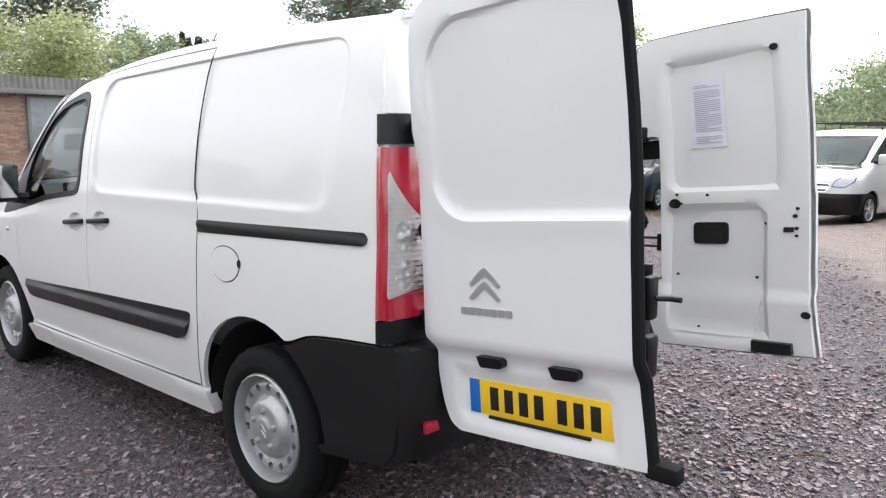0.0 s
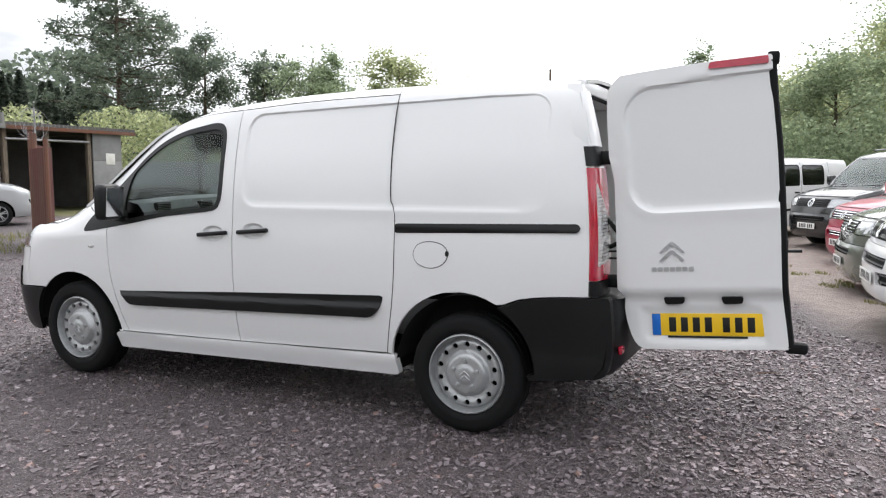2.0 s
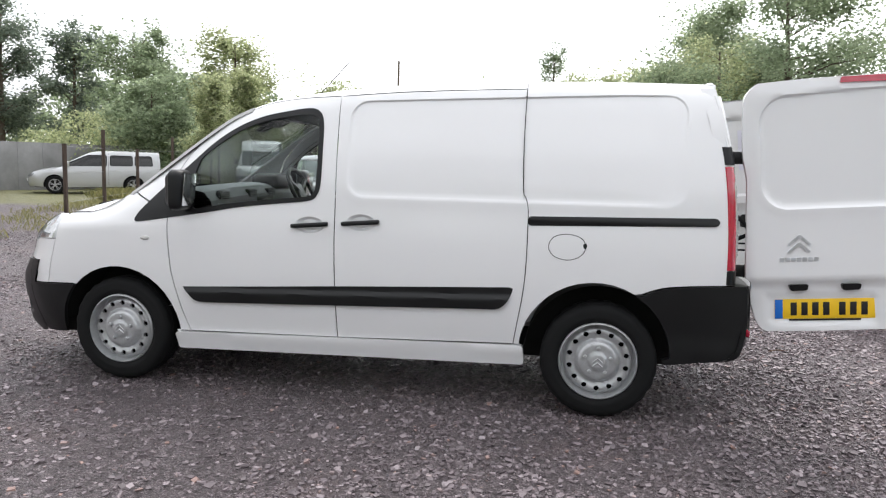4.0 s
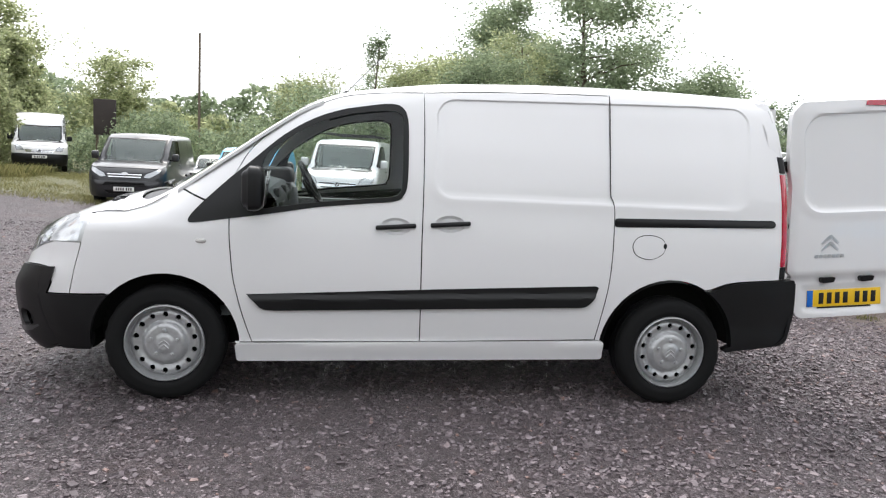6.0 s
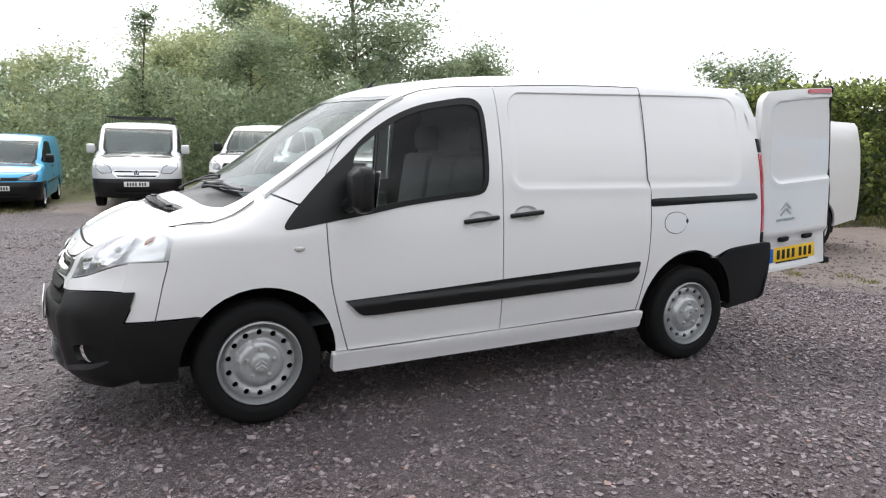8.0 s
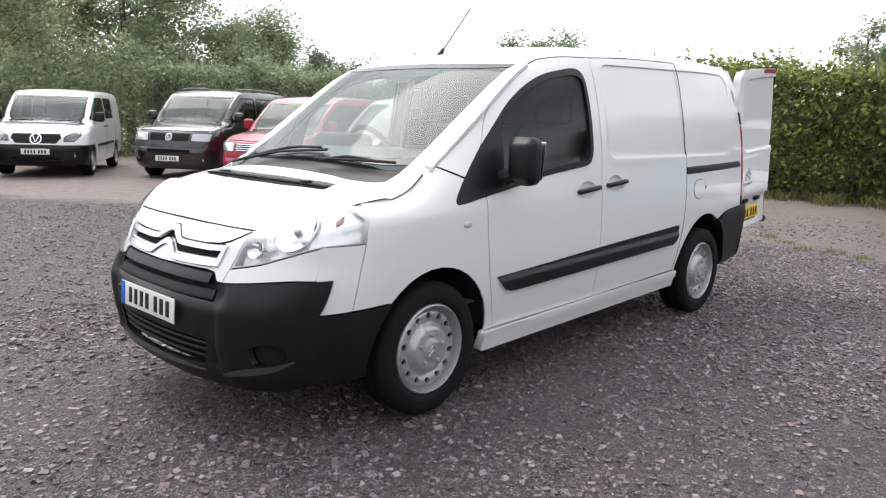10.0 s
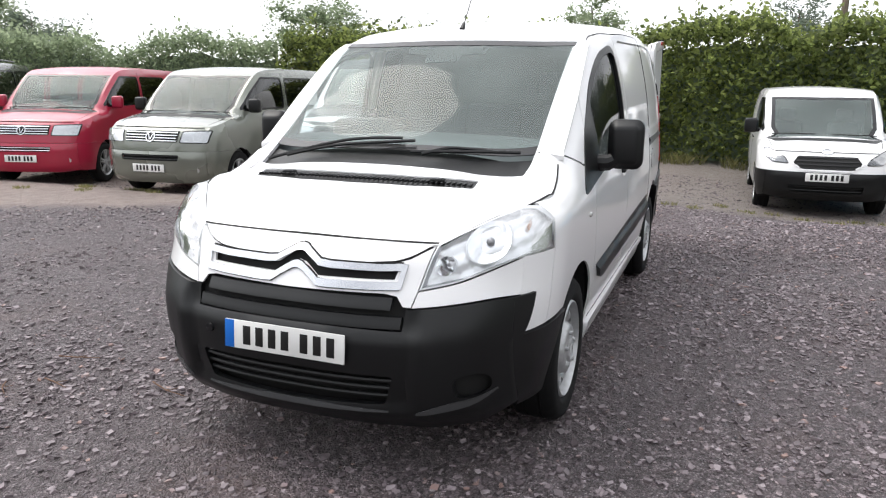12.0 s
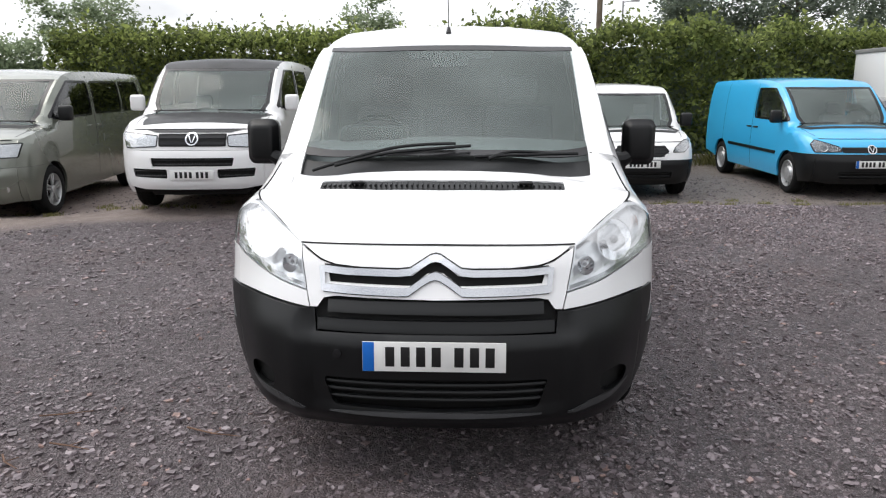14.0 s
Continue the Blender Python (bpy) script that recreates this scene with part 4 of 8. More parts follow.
for s in (1, -1):
    def f(x, z, d):
        w = smoothstep(VAN.front(YB, z) + .07, VAN.front(YB, z), x)
        return (x - bumper_swell(YB, z) * w, -VAN.side(x, z) - 0.012 * (1 - w) + d, z)
    o = [(VAN.front(YB, z), z) for z in (.30, .40, .50, .60, .70, .742)] + [(-2.083, .748), (-2.133, .594), (-1.80, .608)] + arch(-1.49, .33, .408, 137, 185, 8) + [(-1.90, .285), (-2.05, .275)]
    sheet("bumper_corner", o, f if s > 0 else flipped(f), BLACK, bumper, step=0.03, lip=0.03)
gr = sheet("grille", inset(grille, -0.012), proud(FR, -0.03), DARK, bumper, "black upper grille", step=0.04)
for z, w2 in ((.735, .40), (.668, .44)):
    zz = (z - .030, z + .012)
    sheet("grille_bar", [(-w2, zz[0]), (w2, zz[0]), (w2, zz[1]), (-w2, zz[1])], lambda y, q, d, z=z: (VAN.front(y, q) + 0.006 - 0.009 * smoothstep(z + .012, z - .030, q) + d, y, q), BLACK, gr, step=0.014, lip=0.012)
lg = sheet("lower_grille", inset(lower, -0.012), proud(FR, -0.03), DARK, bumper, "black lower grille", step=0.04)
for z in (.44, .41, .378):
    bm = bmesh.new()
    tube(bm, [(VAN.front(y, z) - 0.006, y, z) for y in [-.41 + .82 * k / 16 for k in range(17)]], 0.009, 8)
    part("grille_bar", bm, BLACK, lg)
def highlight_strip(line, h, name, label=""):
    """A paler strip that paints a highlight on the bumper, thinner towards its ends."""
    n = len(line) - 1
    up = [(y, z + h * (0.25 + 0.75 * math.sin(math.pi * k / n))) for k, (y, z) in enumerate(line)]
    lo = [(y, z - h * (0.25 + 0.75 * math.sin(math.pi * k / n))) for k, (y, z) in enumerate(line)]
    return sheet(name, up + lo[::-1], proud(bumper_front, 0.004), HIGHLIGHT_GREY, bumper, label, step=0.012, lip=0.008)


highlight_strip([(-.40 + .8 * k / 20, .322) for k in range(21)], 0.011, "chin_strip", "strip on the bumper chin, paler for its highlight")
for s in (1, -1):
    sheet("fog_recess", [(a, b) for a, b in inset(fog[0 if s < 0 else 1], -0.01)], proud(bumper_front, -0.05), DARK, bumper, "dark fog lamp recess", step=0.04)
    highlight_strip([(s * y, z) for y, z in curve([(.50, .318), (.56, .333), (.63, .348), (.70, .365), (.755, .395)], 0.02)], 0.016, "bumper_flick", "painted highlight below the fog lamp recess")
bm = bmesh.new()
lathe(bm, [(0.001, -0.004), (0.016, -0.003), (0.018, 0.006)], 16, Matrix.Translation((VAN.front(.36, .56) - 0.032, .36, .56)) @ Matrix.Rotation(radians(-90), 4, "Z"))
part("tow_eye_cover", bm, BLACK_GLOSS, bumper)
plate(van, Matrix.Translation((-2.492, 0, .564)) @ Matrix.Rotation(radians(-90), 4, "Z") @ Matrix.Rotation(radians(-3), 4, "X"), ground=PLATE_WHITE, name="front_plate")
bm = bmesh.new()
box(bm, (-2.484, -.14, .499), (-2.476, .14, .508), 0.002)
part("plate_holder", bm, BLACK_GLOSS, van)

# mirrors
for s in (-1, 1):
    bm = bmesh.new()
    box(bm, (-1.062, -.085, -.120), (-.945, .085, .120), 0.042, Matrix.Translation((0, s * 1.005, 1.235)), 4)
    for v in bm.verts:
        if v.co.x < -1.025:
            v.co.z = 1.235 + (v.co.z - 1.235) * 0.86
            v.co.y = s * 1.005 + (v.co.y - s * 1.005) * 0.86
    mir = part("door_mirror", bm, BLACK, van, "large black door mirror")
    bm = bmesh.new()
    tube(bm, [(-1.02, s * 0.86, 1.14), (-1.03, s * 0.93, 1.145), (-1.02, s * 0.97, 1.17)], [.045, .04, .035], 10)
    part("mirror_arm", bm, BLACK, mir)
    bm = bmesh.new()
    box(bm, (-.9445, -.07, -.095), (-.942, .07, .095), 0.001, Matrix.Translation((0, s * 1.005, 1.238)))
    for v in bm.verts:
        v.co.x += 0.11 * (v.co.z - 1.238) + 0.012
    part("mirror_glass", bm, CHROME, mir, "mirror glass")

# wipers and aerial
for pts in (((-1.66, .50), (-1.60, .30), (-1.57, .05), (-1.545, -.12)), ((-1.67, .60), (-1.555, .25), (-1.53, -.05)), ((-1.64, -.14), (-1.58, -.40), (-1.52, -.62)), ((-1.655, -.20), (-1.575, -.30), (-1.55, -.52))):
    bm = bmesh.new()
    tube(bm, [(x, y, VAN.lid(x, y) + 0.022) for x, y in curve(list(pts), 0.05)], 0.008, 6)
    part("wiper", bm, BLACK, van, "black wiper arm and blade")
bm = bmesh.new()
tube(bm, [(-.56, .02, VAN.lid(-.56, .02) - .005), (-.53, .02, VAN.lid(-.56, .02) + .035)], [.018, .009], 10)
tube(bm, [(-.53, .02, VAN.lid(-.56, .02) + .03), (-.27, .035, VAN.lid(-.56, .02) + .31)], 0.003, 6)
part("aerial", bm, BLACK, van, "thin black roof aerial")

# wheels, arches and underside
for x, zc in ((-1.495, .33), (1.497, .335)):
    for s in (-1, 1):
        w = wheel(van, x, s * 0.775, z=0.331)
        for k in range(5):
            bm = bmesh.new()
            a = k * math.tau / 5 + 0.3
            lathe(bm, [(0.001, -0.115), (0.011, -0.113), (0.013, -0.09)], 10, Matrix.Translation((0.075 * math.cos(a), 0, 0.075 * math.sin(a))))
            part("wheel_bolt", bm, STEEL, w)
        for dz in (0.010, -0.014):
            bm = bmesh.new()
            tube(bm, [(-.028, -.106, dz - .014), (0, -.108, dz + .010), (.028, -.106, dz - .014)], 0.005, 6)
            part("cap_chevron", bm, STEEL, w)
        bm = bmesh.new()
        ring = []
        for k in range(25):
            a = radians(4 + 172 * k / 24)
            ring.append([bm.verts.new((x + r * math.cos(a), s * yy, zc + r * math.sin(a))) for r, yy in ((.43, .86), (.43, .55), (.06, .55))])
        for a, b in zip(ring, ring[1:]):
            for k in range(2):
                bm.faces.new((a[k], b[k], b[k + 1], a[k + 1]))
        part("wheel_housing", bm, DARK, van, "dark wheel housing")
bm = bmesh.new()
box(bm, (-2.25, -.60, .22), (-1.95, .60, .34), 0.03)
box(bm, (-1.04, -.76, .25), (1.0, .76, .36), 0.03)
box(bm, (1.95, -.72, .34), (2.20, .72, .44), 0.03)
box(bm, (-1.95, -.50, .24), (2.0, .50, .42), 0.03)
part("underside", bm, DARK, van, "dark floor and chassis")
# dark inner shell behind the gaps
for s in (1, -1):
    f = lambda x, z, d: (x, -VAN.side(x, z) + 0.032 + d, z)
    inner = [(-1.07, .38)] + [(-1.2, .80), (-1.2, 1.05), (-0.9, 1.10), (-.05, 1.19), (-.05, 1.80), (1.2, 1.86), (2.05, 1.86), (2.13, 1.4), (2.13, .82), (1.9, .80)] + arch(1.468, .36, .45, 55, 180)[0:] + [(1.0, .38)]
    sheet("inner_skin", inner, f if s > 0 else flipped(f), DARK, van, "dark inner skin", step=0.08, lip=0.01)
    bmx = [(-1.96, 1.03), (-1.5, 1.13), (-1.2, 1.05), (-1.2, .75)] + arch(-1.49, .33, .43, 40, 125) + [(-1.95, .62)]
    sheet("wing_liner", bmx, f if s > 0 else flipped(f), DARK, van, step=0.08, lip=0.01)
sheet("engine_cover", [(-2.2, -.6), (-1.75, -.7), (-1.5, -.7), (-1.5, .7), (-1.75, .7), (-2.2, .6)], proud(VAN.on_lid, -0.05), DARK, van, step=0.1, lip=0.1)

# cab: dashboard, wheel, seats, bulkhead
bm = bmesh.new()
prof = [(-1.50, 1.10), (-1.32, 1.20), (-1.05, 1.235), (-.95, 1.215), (-.90, 1.16), (-.885, 1.05), (-.96, .85), (-1.05, .5), (-1.5, .45)]
rows_ = []
for y in (-.80, -.78, -.4, 0, .4, .78, .80):
    k = 0.03 * (1 - (y / .8) ** 2)
    rows_.append([bm.verts.new((x, y, z + k)) for x, z in prof])
for a, b in zip(rows_, rows_[1:]):
    for k in range(len(prof) - 1):
        bm.faces.new((a[k], a[k + 1], b[k + 1], b[k]))
part("dashboard", bm, TRIM_GREY, van, "grey moulded dashboard")
for y0, y1, z0, z1 in ((-.70, -.35, 1.05, 1.14), (-.14, .14, 1.02, 1.17)):
    bm = bmesh.new()
    box(bm, (-.93, y0, z0), (-.89, y1, z1), 0.01)
    part("dash_panel", bm, BLACK, van)
bm = bmesh.new()
mt = Matrix.Translation((-.765, .40, 1.195)) @ Matrix.Rotation(radians(62), 4, "Y")
pts = [mt @ Vector((.19 * math.cos(k * math.tau / 28), .19 * math.sin(k * math.tau / 28), 0)) for k in range(29)]
tube(bm, pts, 0.016, 8)
for a in (0, 120, 240):
    tube(bm, [mt @ Vector((0, 0, -.02)), mt @ Vector((.185 * math.cos(radians(a)), .185 * math.sin(radians(a)), 0))], 0.02, 6)
box(bm, (-.075, -.065, -.05), (.075, .065, .0), 0.02, mt)
part("steering_wheel", bm, BLACK, van, "black steering wheel")
bm = bmesh.new()
box(bm, (-1.12, .22, 1.20), (-.90, .58, 1.325), 0.05, None, 3)
part("instrument_pod", bm, BLACK, van, "dark instrument binnacle")
for y in (-.62, -.20, .12):
    bm = bmesh.new()
    box(bm, (-.93, y - .07, 1.165), (-.895, y + .07, 1.225), 0.012)
    vent_ = part("air_vent", bm, BLACK, van, "black dashboard air vent")
    for k in range(4):
        bm = bmesh.new()
        box(bm, (-.897, y - .06, 1.176 + k * .012), (-.888, y + .06, 1.180 + k * .012), 0.001)
        part("vent_slat", bm, TRIM_GREY, vent_)
for y in (-.42, 0.0, .42):
    w_ = .23 if y else .19
    bm = bmesh.new()
    box(bm, (-.62, y - w_, .62), (-.10, y + w_, .78), 0.05, None, 3)
    box(bm, (-.10, y - w_, .0), (.04, y + w_, .68), 0.05, Matrix.Translation((-.03, 0, .72)) @ Matrix.Rotation(radians(9), 4, "Y"), 3)
    seat = part("seat", bm, FABRIC, van, "grey cloth seat")
    if y:
        bm = bmesh.new()
        box(bm, (-.05, y - .13, 1.42), (.05, y + .13, 1.60), 0.04, Matrix.Translation((.06, 0, 0)), 3)
        part("headrest", bm, FABRIC, seat)
bk = [(VAN.side(.17, z) - .06, z) for z in (.40, .7, 1.0, 1.3, 1.5, 1.65, 1.78)]
sheet("bulkhead", bk + [(-y, z) for y, z in reversed(bk)], lambda y, z, d: (.17 + .006 * math.sin(z * 40) * (1 if abs(y) < .55 else 0) + d, y, z), TRIM_GREY, van, "grey steel bulkhead", step=0.03, lip=0.02)
for s in (-1, 1):
    bm = bmesh.new()
    box(bm, (-1.05, s * .79 - .03, .40), (-.10, s * .79 + .03, 1.09), 0.02)
    part("door_card", bm, TRIM_GREY, van, "grey door trim")
sheet("headlining", [(-.66, -.64), (-.70, 0), (-.66, .64), (.16, .66), (.16, -.66)], proud(VAN.on_lid, -0.06), TRIM_GREY, van, step=0.1, lip=0.01)
bm = bmesh.new()
box(bm, (.2, -.54, .44), (2.18, .54, .47), 0.004)
part("load_floor", bm, GREY_METAL, van, "grey load floor")
for s in (1, -1):
    f = lambda x, z, d: (x, -VAN.side(x, z) + 0.055 + 0.012 * math.sin(x * 14) + d, z)
    lining = [(.19, .48), (.94, .48)] + arch(1.468, .36, .53, 166, 14) + [(2.10, .48), (2.12, 1.1), (2.09, 1.45), (2.05, 1.70), (2.02, 1.85), (.19, 1.82)]
    sheet("load_lining", lining, f if s > 0 else flipped(f), WHITE_INNER, van, "white ribbed load bay side", step=0.05, lip=0.01)
sheet("load_ceiling", [(.19, -.66), (.19, .66), (2.03, .66), (2.03, -.66)], proud(VAN.on_lid, -0.05), WHITE_INNER, van, "white load bay ceiling", step=0.1, lip=0.01)

# rear corners: lamps, hinges, frame
for s in (-1, 1):
    f = lambda a, b, d, s=s: (2.20 + (0.02 if b < 1.2 else 0.02 - 0.10 * max(b - 1.2, 0)) - d, s * a, b)
    def rear_x(z):
        return smooth_table(z, (.8, 1.1, 1.45, 1.7, 1.9), (2.205, 2.200, 2.168, 2.115, 2.065))
    post = [(.845, .80), (.84, 1.1), (.81, 1.45), (.775, 1.7), (.70, 1.88), (.56, 1.86), (.58, 1.7), (.60, 1.45), (.61, 1.1), (.61, .80)]
    sheet("rear_post", post, lambda a, b, d, s=s: (rear_x(b) - d, s * a, b), WHITE, van, "white rear pillar", step=0.04, lip=0.08)
    def lamp_skin(a, z, d, s=s):
        """The lamp wraps from the rear face (a = 0) round to the flank (a = 1)."""
        xr, ys = rear_x(z), VAN.side(rear_x(z) - .05, z) + .005
        th = min(max(a, 0.0), 1.0) * math.pi / 2
        return (xr - .036 + .060 * max(math.cos(th), 0) ** 0.6 - d * .6, s * (.665 + (ys - .665) * max(math.sin(th), 0) ** 0.75 - d * .6 * a), z)
    tl = sheet("tail_lamp", [(0, .885), (1, .885), (1, 1.448), (0, 1.448)], lamp_skin, RED_LENS, van, "tall red tail lamp with clear middle", step=0.04, lip=0.03)
    clear = [(.02, .985), (.66, .955), (.70, .965), (.70, 1.355), (.64, 1.37), (.02, 1.20)]
    sheet("clear_section", clear, proud(lamp_skin, 0.004), CLEAR_RIB, tl, "clear ribbed lens", step=0.04, lip=0.004)
    for k in range(22):
        z = .965 + k * .0175
        al = max(.06, .06 + (z - 1.20) / .17 * .62)
        if al > .62:
            continue
        sheet("lens_rib", [(al, z), (.69, z), (.69, z + .006), (al, z + .006)], proud(lamp_skin, 0.009), LENS, tl, step=0.05, lip=0.004)
    for cz in (1.16, 1.03):
        sheet("lamp_bowl", disc(.34, cz, .052, 20, 3.6), proud(lamp_skin, 0.008), FACET, tl, step=0.03, lip=0.004)
    for z0, z1 in ((1.458, 1.555), (.805, .880)):
        sheet("lamp_cap", [(0, z0), (1, z0), (1, z1), (0, z1)], proud(lamp_skin, 0.003), BLACK, van, "black plastic lamp cap", step=0.05, lip=0.03)
    sheet("pillar_corner", [(0, 1.558), (.86, 1.558), (.86, 1.835), (0, 1.835)], lamp_skin, WHITE, van, "rounded white rear pillar corner", step=0.04, lip=0.03)
    for z in (1.50, .87):
        bm = bmesh.new()
        box(bm, (rear_x(z) + .00, s * .70 - .018, z - .035), (rear_x(z) + .14, s * .70 + .018, z + .035), 0.008)
        part("door_hinge", bm, BLACK, van, "black door hinge")
    bm = bmesh.new()
    tube(bm, curve([(2.20, s * .70, 1.20), (2.27, s * .73, 1.13), (2.29, s * .72, 1.08), (2.22, s * .69, 1.04)], 0.02), 0.012, 8)
    part("door_cable", bm, RUBBER, van, "black cable loom")
    bm = bmesh.new()
    tube(bm, [(2.19, s * .70, 1.02), (2.38, s * .72, 1.03)], 0.006, 6)
    tube(bm, [(2.19, s * .70, .985), (2.38, s * .72, .99)], 0.006, 6)
    box(bm, (2.36, s * .72 - .02, .97), (2.40, s * .72 + .02, 1.05), 0.006)
    part("door_check", bm, BLACK, van, "black door check strap")
bm = bmesh.new()
box(bm, (2.02, -.66, 1.84), (2.075, .66, 1.915), 0.02)
part("rear_header", bm, WHITE, van, "white rear header rail")
bm = bmesh.new()
tube(bm, [(2.13, -.62, .50), (2.15, -.62, 1.45), (2.05, -.60, 1.84), (2.05, .60, 1.84), (2.15, .62, 1.45), (2.13, .62, .50)], 0.014, 8)
part("rear_seal", bm, RUBBER, van, "black rubber door seal")
# rear bumper
def rear_bumper(s):
    f = lambda x, z, d: (x, -(VAN.side(x, max(z, .5)) + 0.016 - 0.10 * max(.42 - z, 0)) * 1.0 + d, z)
    o = curve([(1.735, .722), (1.829, .766), (1.978, .785), (2.20, .798), (2.262, .803)]) + curve([(2.275, .78), (2.287, .576), (2.262, .418), (2.204, .379)]) + [(2.05, .36), (1.86, .338), (1.845, .36)] + arch(1.468, .36, .422, 2, 58, 8)
    return sheet("rear_bumper_corner", o, f if s > 0 else flipped(f), BLACK, van, "black grained rear bumper corner", step=0.03, lip=0.06)
for s in (1, -1):
    rear_bumper(s)
bm = bmesh.new()
sec = [(2.17, .80), (2.245, .80), (2.30, .785), (2.315, .70), (2.32, .56), (2.30, .44), (2.25, .385), (2.17, .38)]
rows_ = []
for k in range(25):
    y = -.865 + 1.73 * k / 24
    b = 0.04 * (1 - (y / .865) ** 2) - 0.06 * smoothstep(.72, .865, abs(y))
    rows_.append([bm.verts.new((x + b * (1 if x > 2.2 else 0), y, z)) for x, z in sec])
for a, b in zip(rows_, rows_[1:]):
    for k in range(len(sec) - 1):
        bm.faces.new((a[k], a[k + 1], b[k + 1], b[k]))
rb = part("rear_bumper", bm, BLACK, van, "black rear bumper with step")
for s in (-1, 1):
    bm = bmesh.new()
    box(bm, (2.30, s * .72 - .07, .505), (2.322, s * .72 + .07, .545), 0.006)
    part("rear_reflector", bm, RED_LENS, rb, "red reflector")

# rear doors: width u from the hinge, height v, depth w
def rear_door(side):
    """A tall rear door swung open to a right angle. side -1: passenger side."""
    lean = radians(4.3)
    NOTCH, RISE = (-.012, 0.0) if side < 0 else (.088, .028)
    ax = lambda u, v: (2.262 + u * math.cos(lean) - (v - 1.2) * math.sin(lean) * 0.0 + 0.0, 0.72 + (v - .55) * 1.0 + u * math.sin(lean))
    def skin(u, v, d):
        """Outer face. u along the door, v height at the hinge."""
        hx = smooth_table(v, (.5, .8, 1.1, 1.45, 1.7, 1.95), (2.335, 2.300, 2.285, 2.262, 2.235, 2.215))
        k = round_box(u, v, (.065, 1.214), (.95, 1.815 + .03 * u), 0.14)
        crisp = smoothstep(1.5, 1.75, v)
        y = 0.765 - 0.014 * (smoothstep(0.005, -0.014, k) * (1 - crisp) + smoothstep(0.005, -0.008, k) * crisp)
        y += 0.004 * smoothstep(0.05, 0.006, abs(k - 0.010)) * (1 - crisp)
        y -= 0.030 * smoothstep(.83, .775, v)
        e0 = NOTCH if .84 < v < 1.47 else 0.0
        y -= 0.010 * (1 - min(max(u - e0, 0) / .05, 1)) ** 2
        y -= 0.16 * max(v - 1.83, 0) ** 1.2
        k2 = round_box(u, v, (.10, .575), (.66, .735), 0.03)
        y -= 0.012 * smoothstep(0.006, -0.012, k2)
        return (hx + u * (1 - 0.02 * (v - 1.2)), side * (y - d), v + u * math.tan(lean))
    hinge_edge = [(NOTCH, .86), (NOTCH, 1.2)] + (rounded([(NOTCH, 1.2), (NOTCH, 1.475), (-.030, 1.475), (-.028, 1.6)], 0.015)[5:-5] if side > 0 else [(NOTCH + .002, 1.38)])
    out = hinge_edge + curve([(-.029, 1.50), (-.026, 1.6), (-.014, 1.80), (.010, 1.855 + RISE), (.05, 1.892 + RISE)]) + curve([(.06, 1.895 + RISE), (.35, 1.905 + RISE), (.745, 1.905 + RISE)]) + curve([(.752, 1.895 + RISE), (.745, 1.6), (.742, 1.2), (.742, .83), (.745, .70), (.750, .545)]) + curve([(.745, .54), (.40, .532), (.10, .530)]) + curve([(.09, .531), (.055, .555), (.03, .62), (.015, .72), (.02, .80), (NOTCH * .6, .83), (NOTCH, .845)])
    door = sheet("rear_door", out, skin, WHITE, van, "open white rear door", step=0.022, lip=0.03, lines=[box_line((.065, 1.214), (.95, 1.815), .14, o) for o in (.012, .005, -.004, -.014)])
    if side < 0:
        light = rounded([(.47, 1.872), (.735, 1.864), (.735, 1.90), (.48, 1.902)], 0.008, 3)
        sheet("brake_light", light, proud(skin, 0.010), RED_LENS, door, "long red brake light", step=0.03, lip=0.014)
        for dv in (0.0, -0.042):
            up = [(.197, 1.018), (.225, 1.046), (.252, 1.069), (.262, 1.069), (.289, 1.046), (.317, 1.018)]
            lo2 = [(.308, 1.010), (.285, 1.028), (.260, 1.047), (.254, 1.047), (.229, 1.028), (.206, 1.010)]
            sheet("badge_chevron", [(a, b + dv) for a, b in up + lo2], proud(skin, 0.006), BADGE, door, "silver chevron badge", step=0.012, lip=0.007)
        x = .160
        for k in range(7):
            o = rounded([(x, .922), (x + .024, .922), (x + .024, .945), (x, .945)], 0.005, 2)
            sheet("badge_bar", o, proud(skin, 0.003), BADGE, door, step=0.02, lip=0.004)
            x += .029
        for u0 in (.210, .475):
            o = rounded([(u0, .795), (u0 + .10, .795), (u0 + .095, .762), (u0 + .01, .758)], 0.012, 3)
            sheet("plate_lamp", o, proud(skin, 0.028), BLACK, door, "black plate lamp housing", step=0.02, lip=0.04)
        m = Matrix.Translation((2.716, side * 0.726, .683)) @ Matrix.Rotation(-lean, 4, "Y")
        plate(door, m, ground=PLATE_YELLOW, name="rear_plate")
        bm = bmesh.new()
        box(bm, (-.185, -.004, -.066), (.185, .006, -.056), 0.002)
        o = part("plate_strip", bm, BLACK_GLOSS, door)
        o.matrix_local = m
    # black trim in the notch beside the tail lamp
    if side > 0:
        sheet("notch_trim", [(-.024, 1.385), (NOTCH + .02, 1.385), (NOTCH + .02, 1.470), (-.024, 1.470)], lambda u, v, d: (skin(u, v, 0)[0], side * (0.742 - d), skin(u, v, 0)[2]), BLACK, door, "black trim beside the tail lamp", step=0.04, lip=0.05)
    # inner frame: raised border, panels, fittings
    def inn(u, v, d):
        x, y, z = skin(u, v, 0)
        k = round_box(u, v, (.145, 1.235), (.62, 1.80), 0.05)
        k2 = round_box(u, v, (.125, .60), (.56, 1.16), 0.05)
        dep = .075 - 0.030 * smoothstep(0.012, -0.018, min(k, k2))
        return (x, side * (0.765 - dep - (.030 if v < .79 else 0) * 0.5 + d), z)
    inner = inset(out, 0.012)
